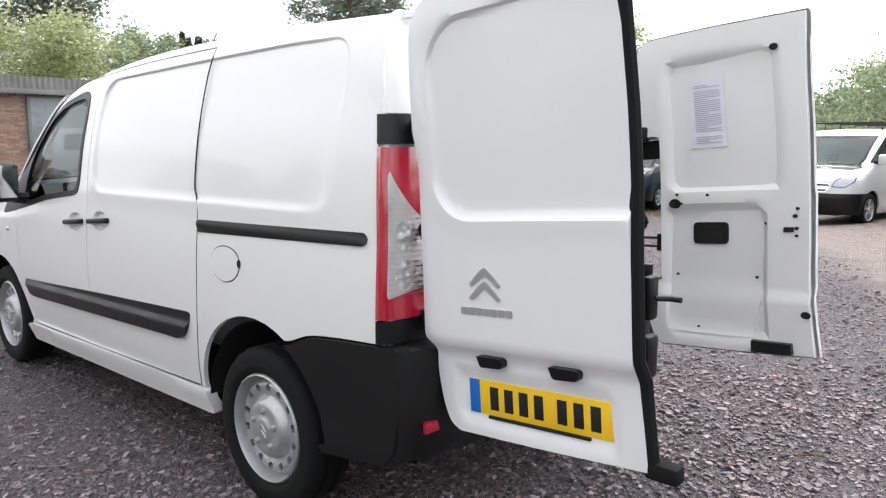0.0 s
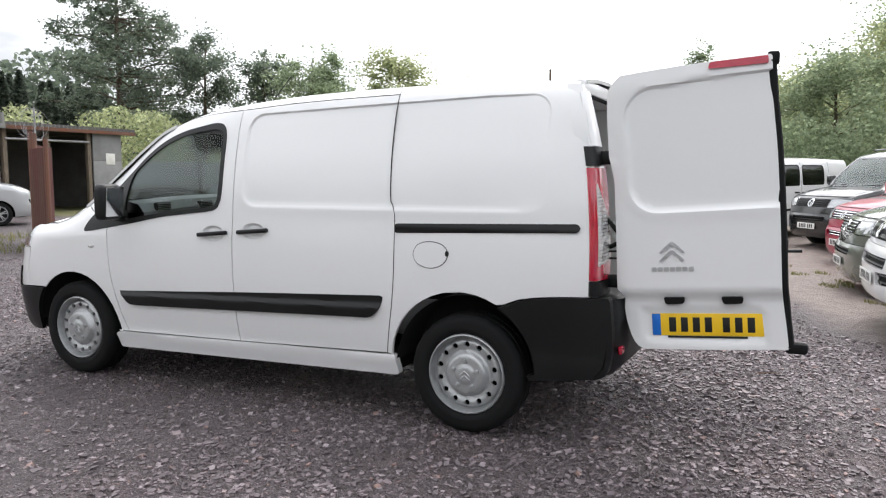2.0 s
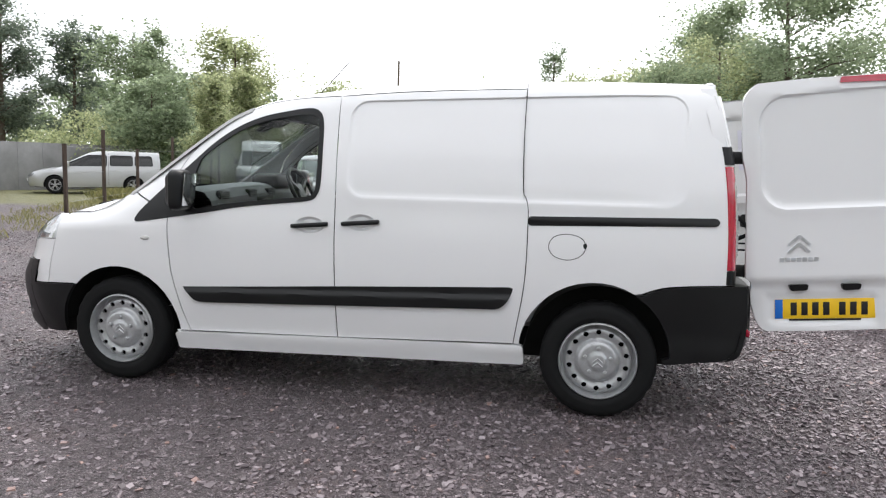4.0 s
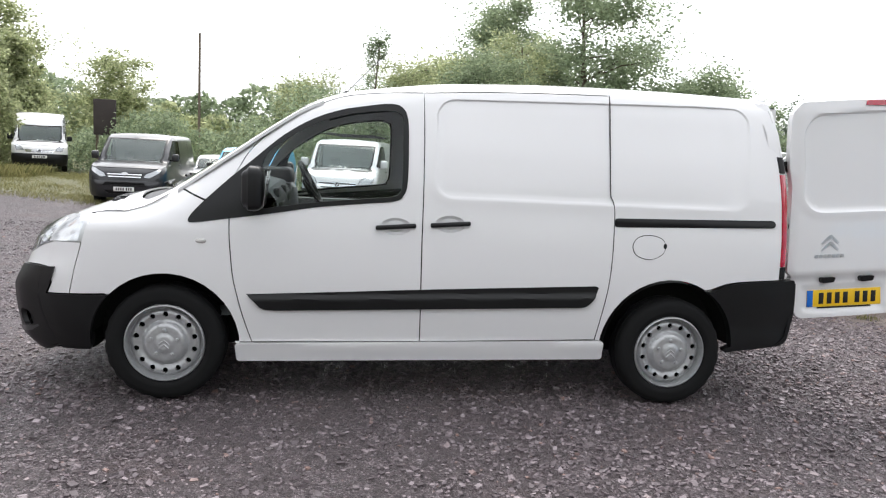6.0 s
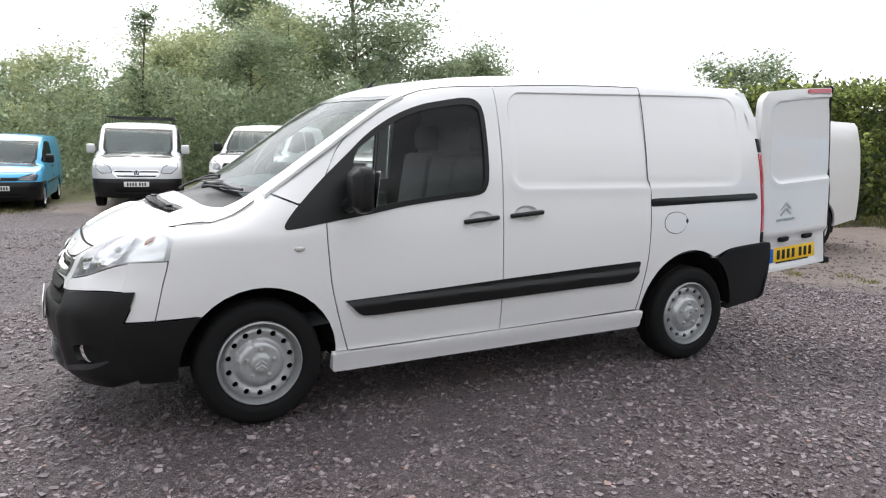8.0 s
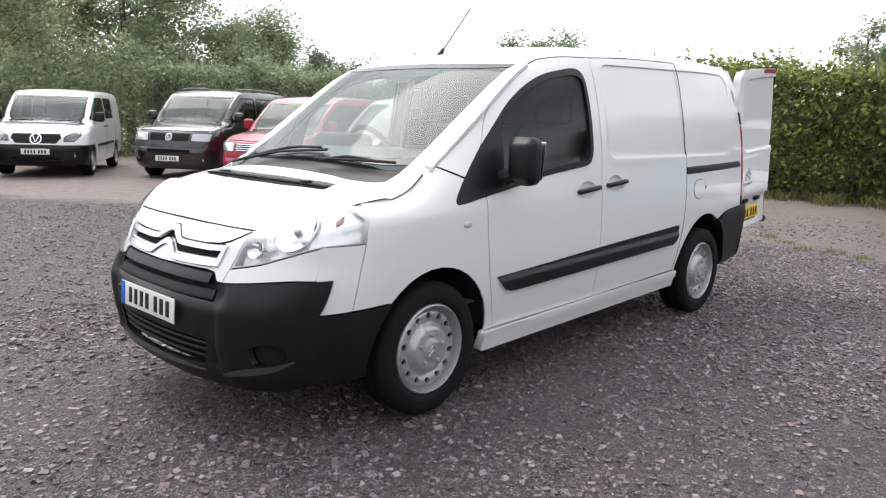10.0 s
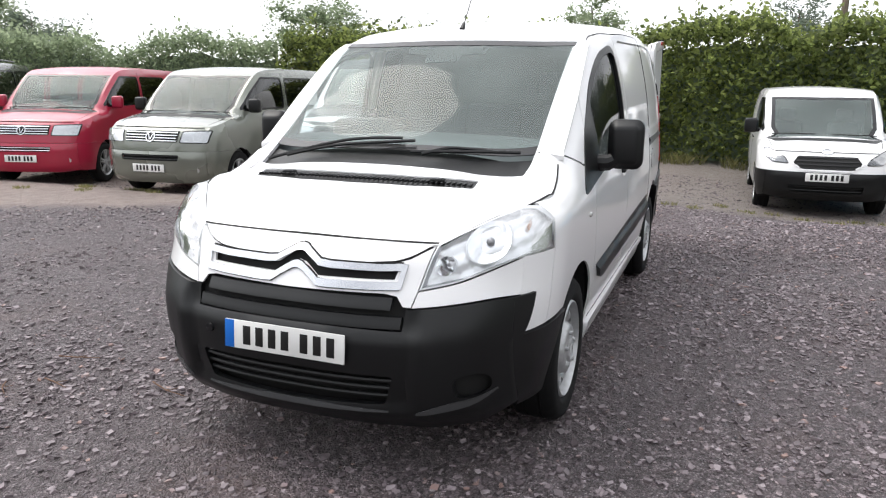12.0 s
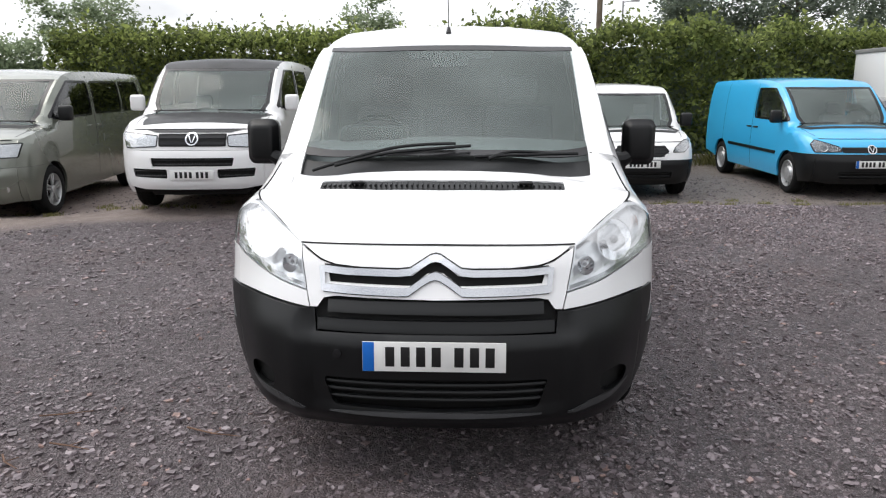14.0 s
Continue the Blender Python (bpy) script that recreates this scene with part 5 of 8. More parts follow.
    sheet("door_inner", inner, inn, WHITE_INNER, door, "white pressed inner frame", step=0.025, lip=0.03)
    f3 = lambda k: (lambda u, v, d: (inn(u, v, 0)[0], inn(u, v, 0)[1] - side * (k - d), inn(u, v, 0)[2]))
    up_p = rounded([(.155, 1.25), (.605, 1.25), (.605, 1.80), (.155, 1.77)], 0.06)
    sheet("upper_panel", up_p, f3(0.005), WHITE_INNER, door, "white upper trim panel", step=0.05, lip=0.005)
    lowp = curve([(.13, .62), (.155, .605), (.48, .605), (.505, .62)], 0.03) + [(.545, .80), (.55, 1.0), (.535, 1.145), (.33, 1.14), (.145, 1.03)]
    f2 = lambda u, v, d: (inn(u, v, 0)[0], inn(u, v, 0)[1] - side * (0.006 - d), inn(u, v, 0)[2])
    sheet("lower_panel", lowp, f2, WHITE_INNER, door, "white fibreboard trim panel", step=0.05, lip=0.006)
    f3 = lambda k: (lambda u, v, d: (inn(u, v, 0)[0], inn(u, v, 0)[1] - side * (k - d), inn(u, v, 0)[2]))
    h = sheet("inner_handle", rounded([(.245, 1.00), (.40, 1.00), (.40, 1.095), (.245, 1.095)], 0.02), f3(0.014), BLACK, door, "black recessed pull", step=0.03, lip=0.012)
    sheet("pull_cup", rounded([(.27, 1.025), (.375, 1.025), (.375, 1.07), (.27, 1.07)], 0.02), f3(0.016), DARK, h, step=0.03, lip=0.003)
    if side > 0:
        sh = sheet("paper_sheet", [(.24, 1.42), (.40, 1.42), (.40, 1.71), (.24, 1.71)], f3(0.009), PAPER, door, "white printed paper notice in a sleeve", step=0.06, lip=0.002)
        for k in range(30):
            v = 1.685 - k * .0085
            if k in (2, 24, 25):
                continue
            w2 = .115 if k % 7 else .06
            sheet("print_bar", [(.265, v), (.265 + w2, v), (.265 + w2, v + .0035), (.265, v + .0035)], f3(0.0105), PAPER_INK, sh, step=0.06, lip=0.001)
        sheet("stop_block", [(.50, .555), (.66, .555), (.66, .60), (.50, .60)], f3(0.03), BLACK, door, "black rubber stop", step=0.05, lip=0.03)
        for u, v, r in ((.17, 1.18, .022), (.20, 1.18, .006), (.56, 1.09, .006), (.18, 1.22, .006), (.32, 1.215, .006), (.68, 1.12, .008), (.685, 1.07, .007), (.685, 1.04, .006), (.69, 1.15, .006), (.72, .72, .015), (.17, .86, .006), (.52, .86, .006), (.26, .63, .005), (.45, .62, .005), (.62, 1.80, .014)):
            sheet("drain_hole", disc(u, v, r, 12, 1.3), f3(0.008), DARK, door, step=0.03, lip=0.001)
        sheet("striker_slot", [(.635, 1.055), (.675, 1.055), (.675, 1.075), (.635, 1.075)], f3(0.009), DARK, door, step=0.03, lip=0.002)
    # edge seal and lock fittings
    if side < 0:
        bm = bmesh.new()
        line = [skin(.745 + (0.004 if v > .8 else 0.006), v, 0.018) for v in (.55, .62, .70, .78, .84, .95, 1.1, 1.3, 1.5, 1.7, 1.88)]
        tube(bm, line, 0.020, 8)
        part("edge_seal", bm, RUBBER, door, "thick black rubber edge seal")
        for v in (.54, 1.905):
            bm = bmesh.new()
            x, y, z = skin(.75, v, .02)
            k = 1.0 if v < 1 else 0.45
            box(bm, (x - .02, y - .02, z - .045 / k * .45), (x + .075 * k, y + .035, z + .03 * k), 0.012)
            part("seal_end", bm, RUBBER, door, "black rubber end piece")
        bm = bmesh.new()
        x, y, z = skin(.75, 1.0, .05)
        box(bm, (x - .01, y, z - .06), (x + .02, y + .05, z + .06), 0.012)
        tube(bm, [(x + .02, y + .03, z), (x + .05, y + .05, z), (x + .08, y + .05, z)], 0.008, 8)
        box(bm, (x - .01, y, z - .22), (x + .02, y + .06, z - .10), 0.012)
        part("door_lock", bm, BLACK, door, "black door lock")
    return door


rear_door(-1)
rear_door(1)

# ---- ground ----
def ground_material():
    m = Nodes("gravel_ground")
    cell = m.voronoi(98, out="Color")
    cell_s = m.voronoi(210, out="Color")
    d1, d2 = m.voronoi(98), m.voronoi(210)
    big, mid = m.noise(0.35, 4), m.noise(2.2, 5, 0.6)
    c1 = m.ramp(m.split(cell)[0], (0.0, (0.088, 0.070, 0.076)), (0.5, (0.211, 0.175, 0.185)), (0.85, (0.350, 0.300, 0.313)), (1.0, (0.515, 0.458, 0.468)))
    c2 = m.ramp(m.split(cell_s)[0], (0.0, (0.088, 0.070, 0.075)), (0.6, (0.206, 0.169, 0.178)), (1.0, (0.391, 0.336, 0.346)))
    stone = m.mix(m.ramp(mid, (0.42, 0.0), (0.58, 1.0)), c1, c2)
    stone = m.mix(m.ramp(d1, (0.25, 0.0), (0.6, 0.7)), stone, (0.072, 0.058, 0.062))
    # chips of finger-nail size among the fines
    chip = m.voronoi(40, out="Color")
    stone = m.mix(m.ramp(m.noise(1.6, 4), (0.30, 0.45), (0.60, 1.0)), stone, m.mix(1.0, stone, m.ramp(m.split(chip)[1], (0.0, 0.55), (0.5, 0.95), (0.85, 1.35), (1.0, 1.9)), "MULTIPLY"))
    # dusty patches and faint reddish earth showing through
    stone = m.mix(m.ramp(big, (0.40, 0.0), (0.70, 0.40)), stone, (0.191, 0.154, 0.159))
    stone = m.mix(m.ramp(m.noise(0.9, 6, 0.65), (0.52, 0.0), (0.72, 0.5)), stone, (0.237, 0.166, 0.154))
    # reddish dirt strip, and rough grass at the edge of the yard, with ragged borders
    x, y, z = m.split(m.pos)
    wob = m.math("MULTIPLY", m.math("SUBTRACT", m.noise(0.8, 5, 0.6), 0.5), 1.6)
    edge = m.math("ADD", m.math("ADD", x, wob), m.math("MULTIPLY", m.math("MAXIMUM", m.math("SUBTRACT", y, 0.0), 0.0), 0.55))
    dirt_f = m.ramp(m.math("MULTIPLY", m.math("SUBTRACT", edge, 5.15), 1.0), (0.0, 0.0), (0.7, 1.0))
    dirt = m.ramp(m.noise(5, 7, 0.7), (0.25, (0.30, 0.232, 0.205)), (0.7, (0.49, 0.405, 0.365)), (0.9, (0.58, 0.50, 0.46)))
    # old worn tarmac under the vans on the near side
    worn = m.ramp(m.noise(7, 7, 0.7), (0.25, (0.22, 0.186, 0.166)), (0.7, (0.37, 0.318, 0.288)), (0.9, (0.45, 0.40, 0.37)))
    dirt = m.mix(m.ramp(m.math("ADD", m.math("MULTIPLY", m.math("ADD", y, wob), 0.4), 0.3), (0.0, 0.0), (1.0, 1.0)), worn, dirt)
    col = m.mix(dirt_f, stone, dirt)
    ge = m.math("ADD", m.math("ADD", y, m.math("MULTIPLY", wob, 1.3)), m.math("MULTIPLY", x, -0.22))
    grass_f = m.ramp(m.math("MULTIPLY", m.math("SUBTRACT", ge, 17.0), 0.5), (0.0, 0.0), (0.8, 1.0))
    grass = m.ramp(m.noise(3, 8, 0.7), (0.25, (0.12, 0.13, 0.05)), (0.6, (0.25, 0.24, 0.10)), (0.85, (0.36, 0.32, 0.17)))
    col = m.mix(grass_f, col, grass)
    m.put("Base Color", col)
    m.put("Roughness", 0.58)
    h = m.math("ADD", m.math("MULTIPLY", m.math("SUBTRACT", 1.0, d1), 0.7), m.math("MULTIPLY", m.math("SUBTRACT", 1.0, d2), 0.35))
    h = m.math("ADD", h, m.math("MULTIPLY", m.math("SUBTRACT", 1.0, m.voronoi(40)), 0.8))
    m.bump(h, 1.0, 0.045)
    return m.mat


def ground_z(x, y):
    """The yard falls away gently behind the van and dips a little under the parked row."""
    fall = -0.36 * smoothstep(6.0, 17.0, y) * smoothstep(1.5, -3.0, x) * smoothstep(-10.5, -5.0, x)
    row = -0.14 * smoothstep(3.4, 4.6, x) * smoothstep(4.4, 5.6, y) * smoothstep(12.6, 11.0, y)
    corner = -0.16 * smoothstep(4.4, 6.4, x) * smoothstep(-0.5, -2.6, y)
    return fall + row + corner + 0.06 * smoothstep(-8.0, -11.0, x) * smoothstep(13.0, 20.0, y)


GROUND = ground_material()
gv, gf = [], []
gxs = [-900, -300, -90, -45, -32, -25] + [-20 + k * 0.5 for k in range(87)] + [30, 45, 80, 200, 600, 900]
for gy_ in gxs:
    for gx_ in gxs:
        near = abs(gx_) < 20 and abs(gy_) < 20
        gv.append((gx_, gy_, ground_z(gx_, gy_) + (noise.noise((gx_ * 0.6, gy_ * 0.6, 0)) * 0.008 - 0.008 if near else -0.008)))
ng = len(gxs)
for j in range(ng - 1):
    for i in range(ng - 1):
        gf.append((j * ng + i, j * ng + i + 1, (j + 1) * ng + i + 1, (j + 1) * ng + i))
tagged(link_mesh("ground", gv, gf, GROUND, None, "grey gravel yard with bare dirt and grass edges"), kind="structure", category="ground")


# loose stones on the nearer gravel, each its own small block
def stones(name, count, area, lo, hi, seed, label, edge=5.3):
    rng = np.random.default_rng(seed)
    cube = np.array([(-1, -1, -1), (1, -1, -1), (1, 1, -1), (-1, 1, -1), (-1, -1, 1), (1, -1, 1), (1, 1, 1), (-1, 1, 1)], float) * 0.5
    quads = np.array([(4, 5, 6, 7), (0, 1, 5, 4), (1, 2, 6, 5), (2, 3, 7, 6), (3, 0, 4, 7)])
    # thicker drifts and thinner, dusty patches at random
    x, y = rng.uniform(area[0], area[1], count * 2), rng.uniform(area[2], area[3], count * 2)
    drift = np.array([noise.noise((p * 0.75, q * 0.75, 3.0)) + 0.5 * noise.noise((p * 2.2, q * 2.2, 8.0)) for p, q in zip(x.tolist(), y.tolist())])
    # also thinned round (-0.5, -3.6), only to darken the ground there
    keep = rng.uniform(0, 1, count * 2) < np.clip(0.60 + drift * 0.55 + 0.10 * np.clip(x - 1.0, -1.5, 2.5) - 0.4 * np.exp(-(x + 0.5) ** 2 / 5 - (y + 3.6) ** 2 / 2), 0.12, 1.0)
    keep &= x + 0.55 * np.clip(y, 0, None) + drift * 0.8 < edge
    x, y = x[keep], y[keep]
    count = len(x)
    s = lo * (hi / lo) ** (rng.uniform(0, 1, count) ** 1.7)
    v = cube[None] * (1 + rng.uniform(-0.42, 0.28, (count, 8, 1)))
    v = v * np.stack([rng.uniform(0.8, 1.5, count), rng.uniform(0.6, 1.1, count), rng.uniform(0.28, 0.60, count)], 1)[:, None] * s[:, None, None]
    a, b = rng.uniform(0, math.tau, count), rng.normal(size=count) * 0.42
    v = np.stack([v[..., 0], v[..., 1] * np.cos(b)[:, None] - v[..., 2] * np.sin(b)[:, None], v[..., 1] * np.sin(b)[:, None] + v[..., 2] * np.cos(b)[:, None]], 2)
    v = np.stack([v[..., 0] * np.cos(a)[:, None] - v[..., 1] * np.sin(a)[:, None], v[..., 0] * np.sin(a)[:, None] + v[..., 1] * np.cos(a)[:, None], v[..., 2]], 2)
    v += np.stack([x, y, s * 0.15 - 0.008 + np.array([ground_z(p, q) for p, q in zip(x.tolist(), y.tolist())])], 1)[:, None]
    me = bpy.data.meshes.new(name)
    me.from_pydata(v.reshape(-1, 3).tolist(), [], (quads[None] + np.arange(count)[:, None, None] * 8).reshape(-1, 4).tolist())
    me.materials.append(STONE)
    return tagged(new(name, me), label, "gravel", kind="stuff")


def stone_material():
    m = Nodes("loose_stone")
    c = m.ramp(m.island, (0.0, (0.070, 0.055, 0.060)), (0.4, (0.135, 0.109, 0.117)), (0.75, (0.205, 0.167, 0.178)), (0.95, (0.300, 0.255, 0.268)), (1.0, (0.268, 0.166, 0.139)))
    m.put("Base Color", m.mix(m.ramp(m.noise(60, 4), (0.35, 0.0), (0.75, 0.4)), c, (0.134, 0.112, 0.117)))
    m.put("Roughness", 0.52)
    return m.mat


STONE = stone_material()
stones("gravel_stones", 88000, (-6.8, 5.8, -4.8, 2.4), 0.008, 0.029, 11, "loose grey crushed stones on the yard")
stones("far_gravel_stones", 15000, (-9.0, 4.4, 2.4, 9.0), 0.014, 0.034, 12, "loose grey stones further across the yard")


stones("dirt_stones", 7000, (4.2, 9.5, -7.0, 12.0), 0.010, 0.034, 13, "scattered stones on the bare dirt", 30.0)


# dry twigs and a scrap of bark on the gravel before the van
TWIG = bark("dry_twig", (0.20, 0.12, 0.085))
for pts_ in (((-1.865, 1.897), (-1.84, 1.79), (-1.798, 1.67)), ((-2.13, 1.696), (-2.15, 1.60), (-2.182, 1.493)), ((-1.953, 1.155), (-2.01, 1.02), (-2.033, 0.883)), ((-2.24, 1.836), (-2.30, 1.79), (-2.354, 1.704)), ((2.9, 1.1), (2.97, 1.16), (3.06, 1.17))):
    bm = bmesh.new()
    tube(bm, [(x, y, 0.010) for x, y in pts_], [0.005, 0.004, 0.002], 5)
    tube(bm, [(pts_[1][0], pts_[1][1], 0.010), (pts_[1][0] + 0.03, pts_[1][1] - 0.045, 0.016)], [0.003, 0.0015], 5)
    tagged(part("twig", bm, TWIG, None), "thin dry brown twig lying on the gravel", "twig", "twigs on the yard")

# ---- sheds, fences and posts ----
def concrete(name, colour, scale=4.0):
    m = Nodes(name)
    a, b = m.noise(scale * 0.3, 5, 0.6), m.noise(scale * 8, 6, 0.7)
    col = m.ramp(a, (0.3, tuple(c * 0.65 for c in colour)), (0.7, colour))
    m.put("Base Color", m.mix(m.ramp(b, (0.4, 0.0), (0.8, 0.35)), col, tuple(c * 0.5 for c in colour)))
    m.put("Roughness", 0.9)
    m.bump(b, 0.3, 0.01)
    return m.mat


def rusty(name, colour, rust=(0.17, 0.065, 0.035)):
    m = Nodes(name)
    n = m.noise(2.5, 7, 0.7, stretch=(1, 1, 0.35))
    m.put("Base Color", m.mix(m.ramp(n, (0.38, 0.0), (0.62, 0.9)), colour, rust))
    m.put("Roughness", 0.8)
    m.bump(n, 0.3, 0.01)
    return m.mat


CONCRETE = concrete("grey_panel", (0.30, 0.30, 0.30))
DARK_WALL = concrete("dark_wall", (0.16, 0.155, 0.15))
MORTAR = concrete("mortar", (0.30, 0.25, 0.22))
SHEETING = concrete("weathered_roof_sheet", (0.24, 0.24, 0.23))
RUSTY_RED = rusty("rusty_red_sheet", (0.105, 0.032, 0.030), (0.11, 0.060, 0.042))
RUSTY_POST = rusty("rusty_post", (0.13, 0.07, 0.05))
BARK_POST = bark("dark_weathered_post", (0.09, 0.065, 0.05))
DARK_BOARD = concrete("dark_brown_board", (0.055, 0.045, 0.042))
WOOD = bark("weathered_wood", (0.20, 0.16, 0.12))
SIGN_WHITE = plastic("sign_white", (0.68, 0.67, 0.63), 0.5, 0.05)
SIGN_INK = plastic("sign_print", (0.22, 0.17, 0.20), 0.6, 0.05)
METER = plastic("dark_glass_front", (0.26, 0.28, 0.30), 0.3, 0.02)


def brick_material():
    m = Nodes("red_brick")
    info = m.t.nodes.new("ShaderNodeObjectInfo")
    c = m.ramp(info.outputs["Random"], (0.0, (0.27, 0.16, 0.12)), (0.5, (0.38, 0.245, 0.19)), (1.0, (0.46, 0.32, 0.25)))
    m.put("Base Color", m.mix(m.ramp(m.noise(14, 5, 0.7), (0.4, 0.0), (0.75, 0.5)), c, (0.22, 0.13, 0.10)))
    m.put("Roughness", 0.9)
    m.bump(m.noise(70, 4), 0.4, 0.004)
    return m.mat


BRICK = brick_material()


def corrugated(name, a, b, z0, z1, parent, material, pitch=0.15, amp=0.02, lean=0.0, label=""):
    """An upright ribbed sheet between two plan points."""
    a, b = Vector((*a, 0)), Vector((*b, 0))
    u = (b - a)
    n = max(4, int(u.length / pitch * 6))
    nrm = Vector((-u.y, u.x, 0)).normalized()
    verts, faces = [], []
    for k in range(n + 1):
        p = a + u * k / n + nrm * amp * math.sin(k / 6 * math.tau)
        verts += [(p.x, p.y, z0), (p.x + nrm.x * lean, p.y + nrm.y * lean, z1)]
    for k in range(n):
        faces.append((2 * k, 2 * k + 2, 2 * k + 3, 2 * k + 1))
    m = len(verts)
    verts += [tuple(Vector(v) - nrm * 0.006) for v in verts]
    faces += [tuple(i + m for i in reversed(f)) for f in faces]
    return link_mesh(name, verts, faces, material, parent, label, sharp=80)


# The workshop: a long low building along x = -22 with an open bay
shop = empty("workshop", "low brick workshop with a sheet roof and an open bay", "building")
X0 = -22.4
bm = bmesh.new()
box(bm, (X0 - 6, -6, 0), (X0 - 0.06, 13.05, 3.12), 0.0)
part("wall", bm, MORTAR, shop, "mortar bed of the brick wall")
bm = bmesh.new()
box(bm, (X0 - 4.2, 13.05, -.3), (X0 - 4.0, 18.3, 3.1), 0.0)
box(bm, (X0 - 4.0, 18.2, -.3), (X0 + 0.02, 18.3, 3.1), 0.0)
part("bay_back", bm, DARK_WALL, shop, "dark back wall of the open bay")
bm = bmesh.new()
box(bm, (X0 - 6.2, -6.4, 3.12), (X0 + 0.25, 18.9, 3.20), 0.01)
part("roof_deck", bm, DARK_WALL, shop, "dark roof boards")
bm = bmesh.new()
box(bm, (X0 + 0.25, -6.4, 3.06), (X0 + 0.30, 13.1, 3.24), 0.01)
part("fascia", bm, SHEETING, shop, "pale fascia board")
bm = bmesh.new()
box(bm, (X0 + 0.25, 13.1, 3.06), (X0 + 0.29, 18.9, 3.2), 0.01)
part("fascia", bm, RUSTY_POST, shop, "rusty brown fascia rail")
corrugated("roof_edge", (X0 + 0.28, -6.4), (X0 + 0.28, 13.1), 3.24, 3.62, shop, SHEETING, 0.18, 0.03, 0.0, "corrugated roof sheet edge")
corrugated("roof_edge", (X0 + 0.28, 13.1), (X0 + 0.28, 18.9), 3.2, 3.32, shop, DARK_WALL, 0.18, 0.03, 0.0, "dark corrugated roof sheet edge")
bm = bmesh.new()
box(bm, (X0 - 6.0, -6.4, 3.52), (X0 - 0.6, 13.0, 3.58), 0.02)
part("roof", bm, SHEETING, shop, "weathered grey roof")
for y in (13.2, 14.9, 16.75):
    bm = bmesh.new()
    box(bm, (X0 - 0.1, y - .08, 0), (X0 + 0.06, y + .08, 3.11), 0.01)
    part("bay_post", bm, WOOD, shop, "weathered timber post")
bm = bmesh.new()
tube(bm, [(X0 + 0.05, 13.2, 2.72), (X0 + 0.05, 16.75, 2.72)], 0.05, 8)
part("bay_beam", bm, GREY_METAL, shop)
for y0, y1, z0, z1 in ((16.9, 18.3, -.3, 1.99), (16.9, 18.3, 2.0, 3.1)):
    bm = bmesh.new()
    box(bm, (X0 + 0.02, y0, z0), (X0 + 0.09, y1, z1), 0.01)
    part("sheet_panel", bm, CONCRETE, shop, "grey steel panel")
bm = bmesh.new()
box(bm, (X0 + 0.095, 17.5, 1.85), (X0 + 0.10, 17.95, 2.3), 0.002)
part("notice", bm, SIGN_WHITE, shop, "small white notice")
bm = bmesh.new()
box(bm, (X0 - .02, 6.3, 1.35), (X0 + .02, 11.15, 2.98), 0.01)
win_ = part("window", bm, METER, shop, "wide grey window")
bm = bmesh.new()
for lo_, hi_ in (((X0, 6.2, 1.25), (X0 + .06, 11.25, 1.35)), ((X0, 6.2, 2.98), (X0 + .06, 11.25, 3.05)), ((X0, 6.2, 1.35), (X0 + .06, 6.3, 2.98)), ((X0, 11.15, 1.35), (X0 + .06, 11.25, 2.98)), ((X0, 8.7, 1.35), (X0 + .05, 8.76, 2.98))):
    box(bm, lo_, hi_, 0.005)
part("window_frame", bm, SHEETING, win_)
bm = bmesh.new()
lathe(bm, [(0.001, -.1), (.18, -.08), (.2, 0)], 20, Matrix.Translation((X0 + .02, 11.6, 2.72)) @ Matrix.Rotation(radians(90), 4, "Z"))
part("extractor_cowl", bm, SHEETING, shop, "round pale vent cowl")
sgn = empty("shop_sign", "white sign board with red print on the brick wall", "sign")
bm = bmesh.new()
box(bm, (X0 + .06, 11.7, 1.95), (X0 + .09, 12.72, 2.62), 0.004)
part("board", bm, SIGN_WHITE, sgn)
for k, (w0, h0) in enumerate(((.85, .09), (.68, .05), (.8, .05), (.72, .05), (.5, .06))):
    bm = bmesh.new()
    z = 2.53 - k * .122
    box(bm, (X0 + .089, 12.21 - w0 / 2, z - h0 / 2), (X0 + .094, 12.21 + w0 / 2, z + h0 / 2), 0.001)
    part("print_bar", bm, SIGN_INK, sgn)
# grey board fence beyond the sheds
fence_wall = empty("board_fence", "plain grey boarded fence beyond the sheds", "fence")
for k in range(10):
    bm = bmesh.new()
    mt_f = Matrix.Translation((X0 + .3 + k * .35, 18.5 + k * 1.0, 0)) @ Matrix.Rotation(math.atan2(1.0, .35), 4, "Z")
    box(bm, (0, -.03, -.3), (1.052, .03, 2.0), 0.008, mt_f)
    part("panel", bm, CONCRETE, fence_wall)

# rusty gate and posts by the entrance
gate = empty("rusty_gate", "rusty red corrugated steel gate standing open", "gate")
corrugated("gate_sheet", (-11.4, 6.6), (-10.1, 5.2), 0.05, 2.0, gate, RUSTY_RED, 0.14, 0.02, 0, "rust-streaked sheet")
corrugated("gate_sheet", (-9.9, 5.0), (-8.9, 4.55), 0.05, 1.9, gate, RUSTY_RED, 0.14, 0.02)
for p, h in (((-11.55, 6.25), 2.35), ((-9.95, 5.12), 2.2), ((-8.8, 4.5), 2.05)):
    bm = bmesh.new()
    tube(bm, [(*p, -.1), (*p, h)], 0.06 if h > 2.1 else 0.04, 10)
    part("gate_post", bm, RUSTY_POST, gate, "rusty steel post")
wire_coil = empty("wire_coil", "tangled grey barbed wire coil above the gate", "wire")
rng_w = np.random.default_rng(5)
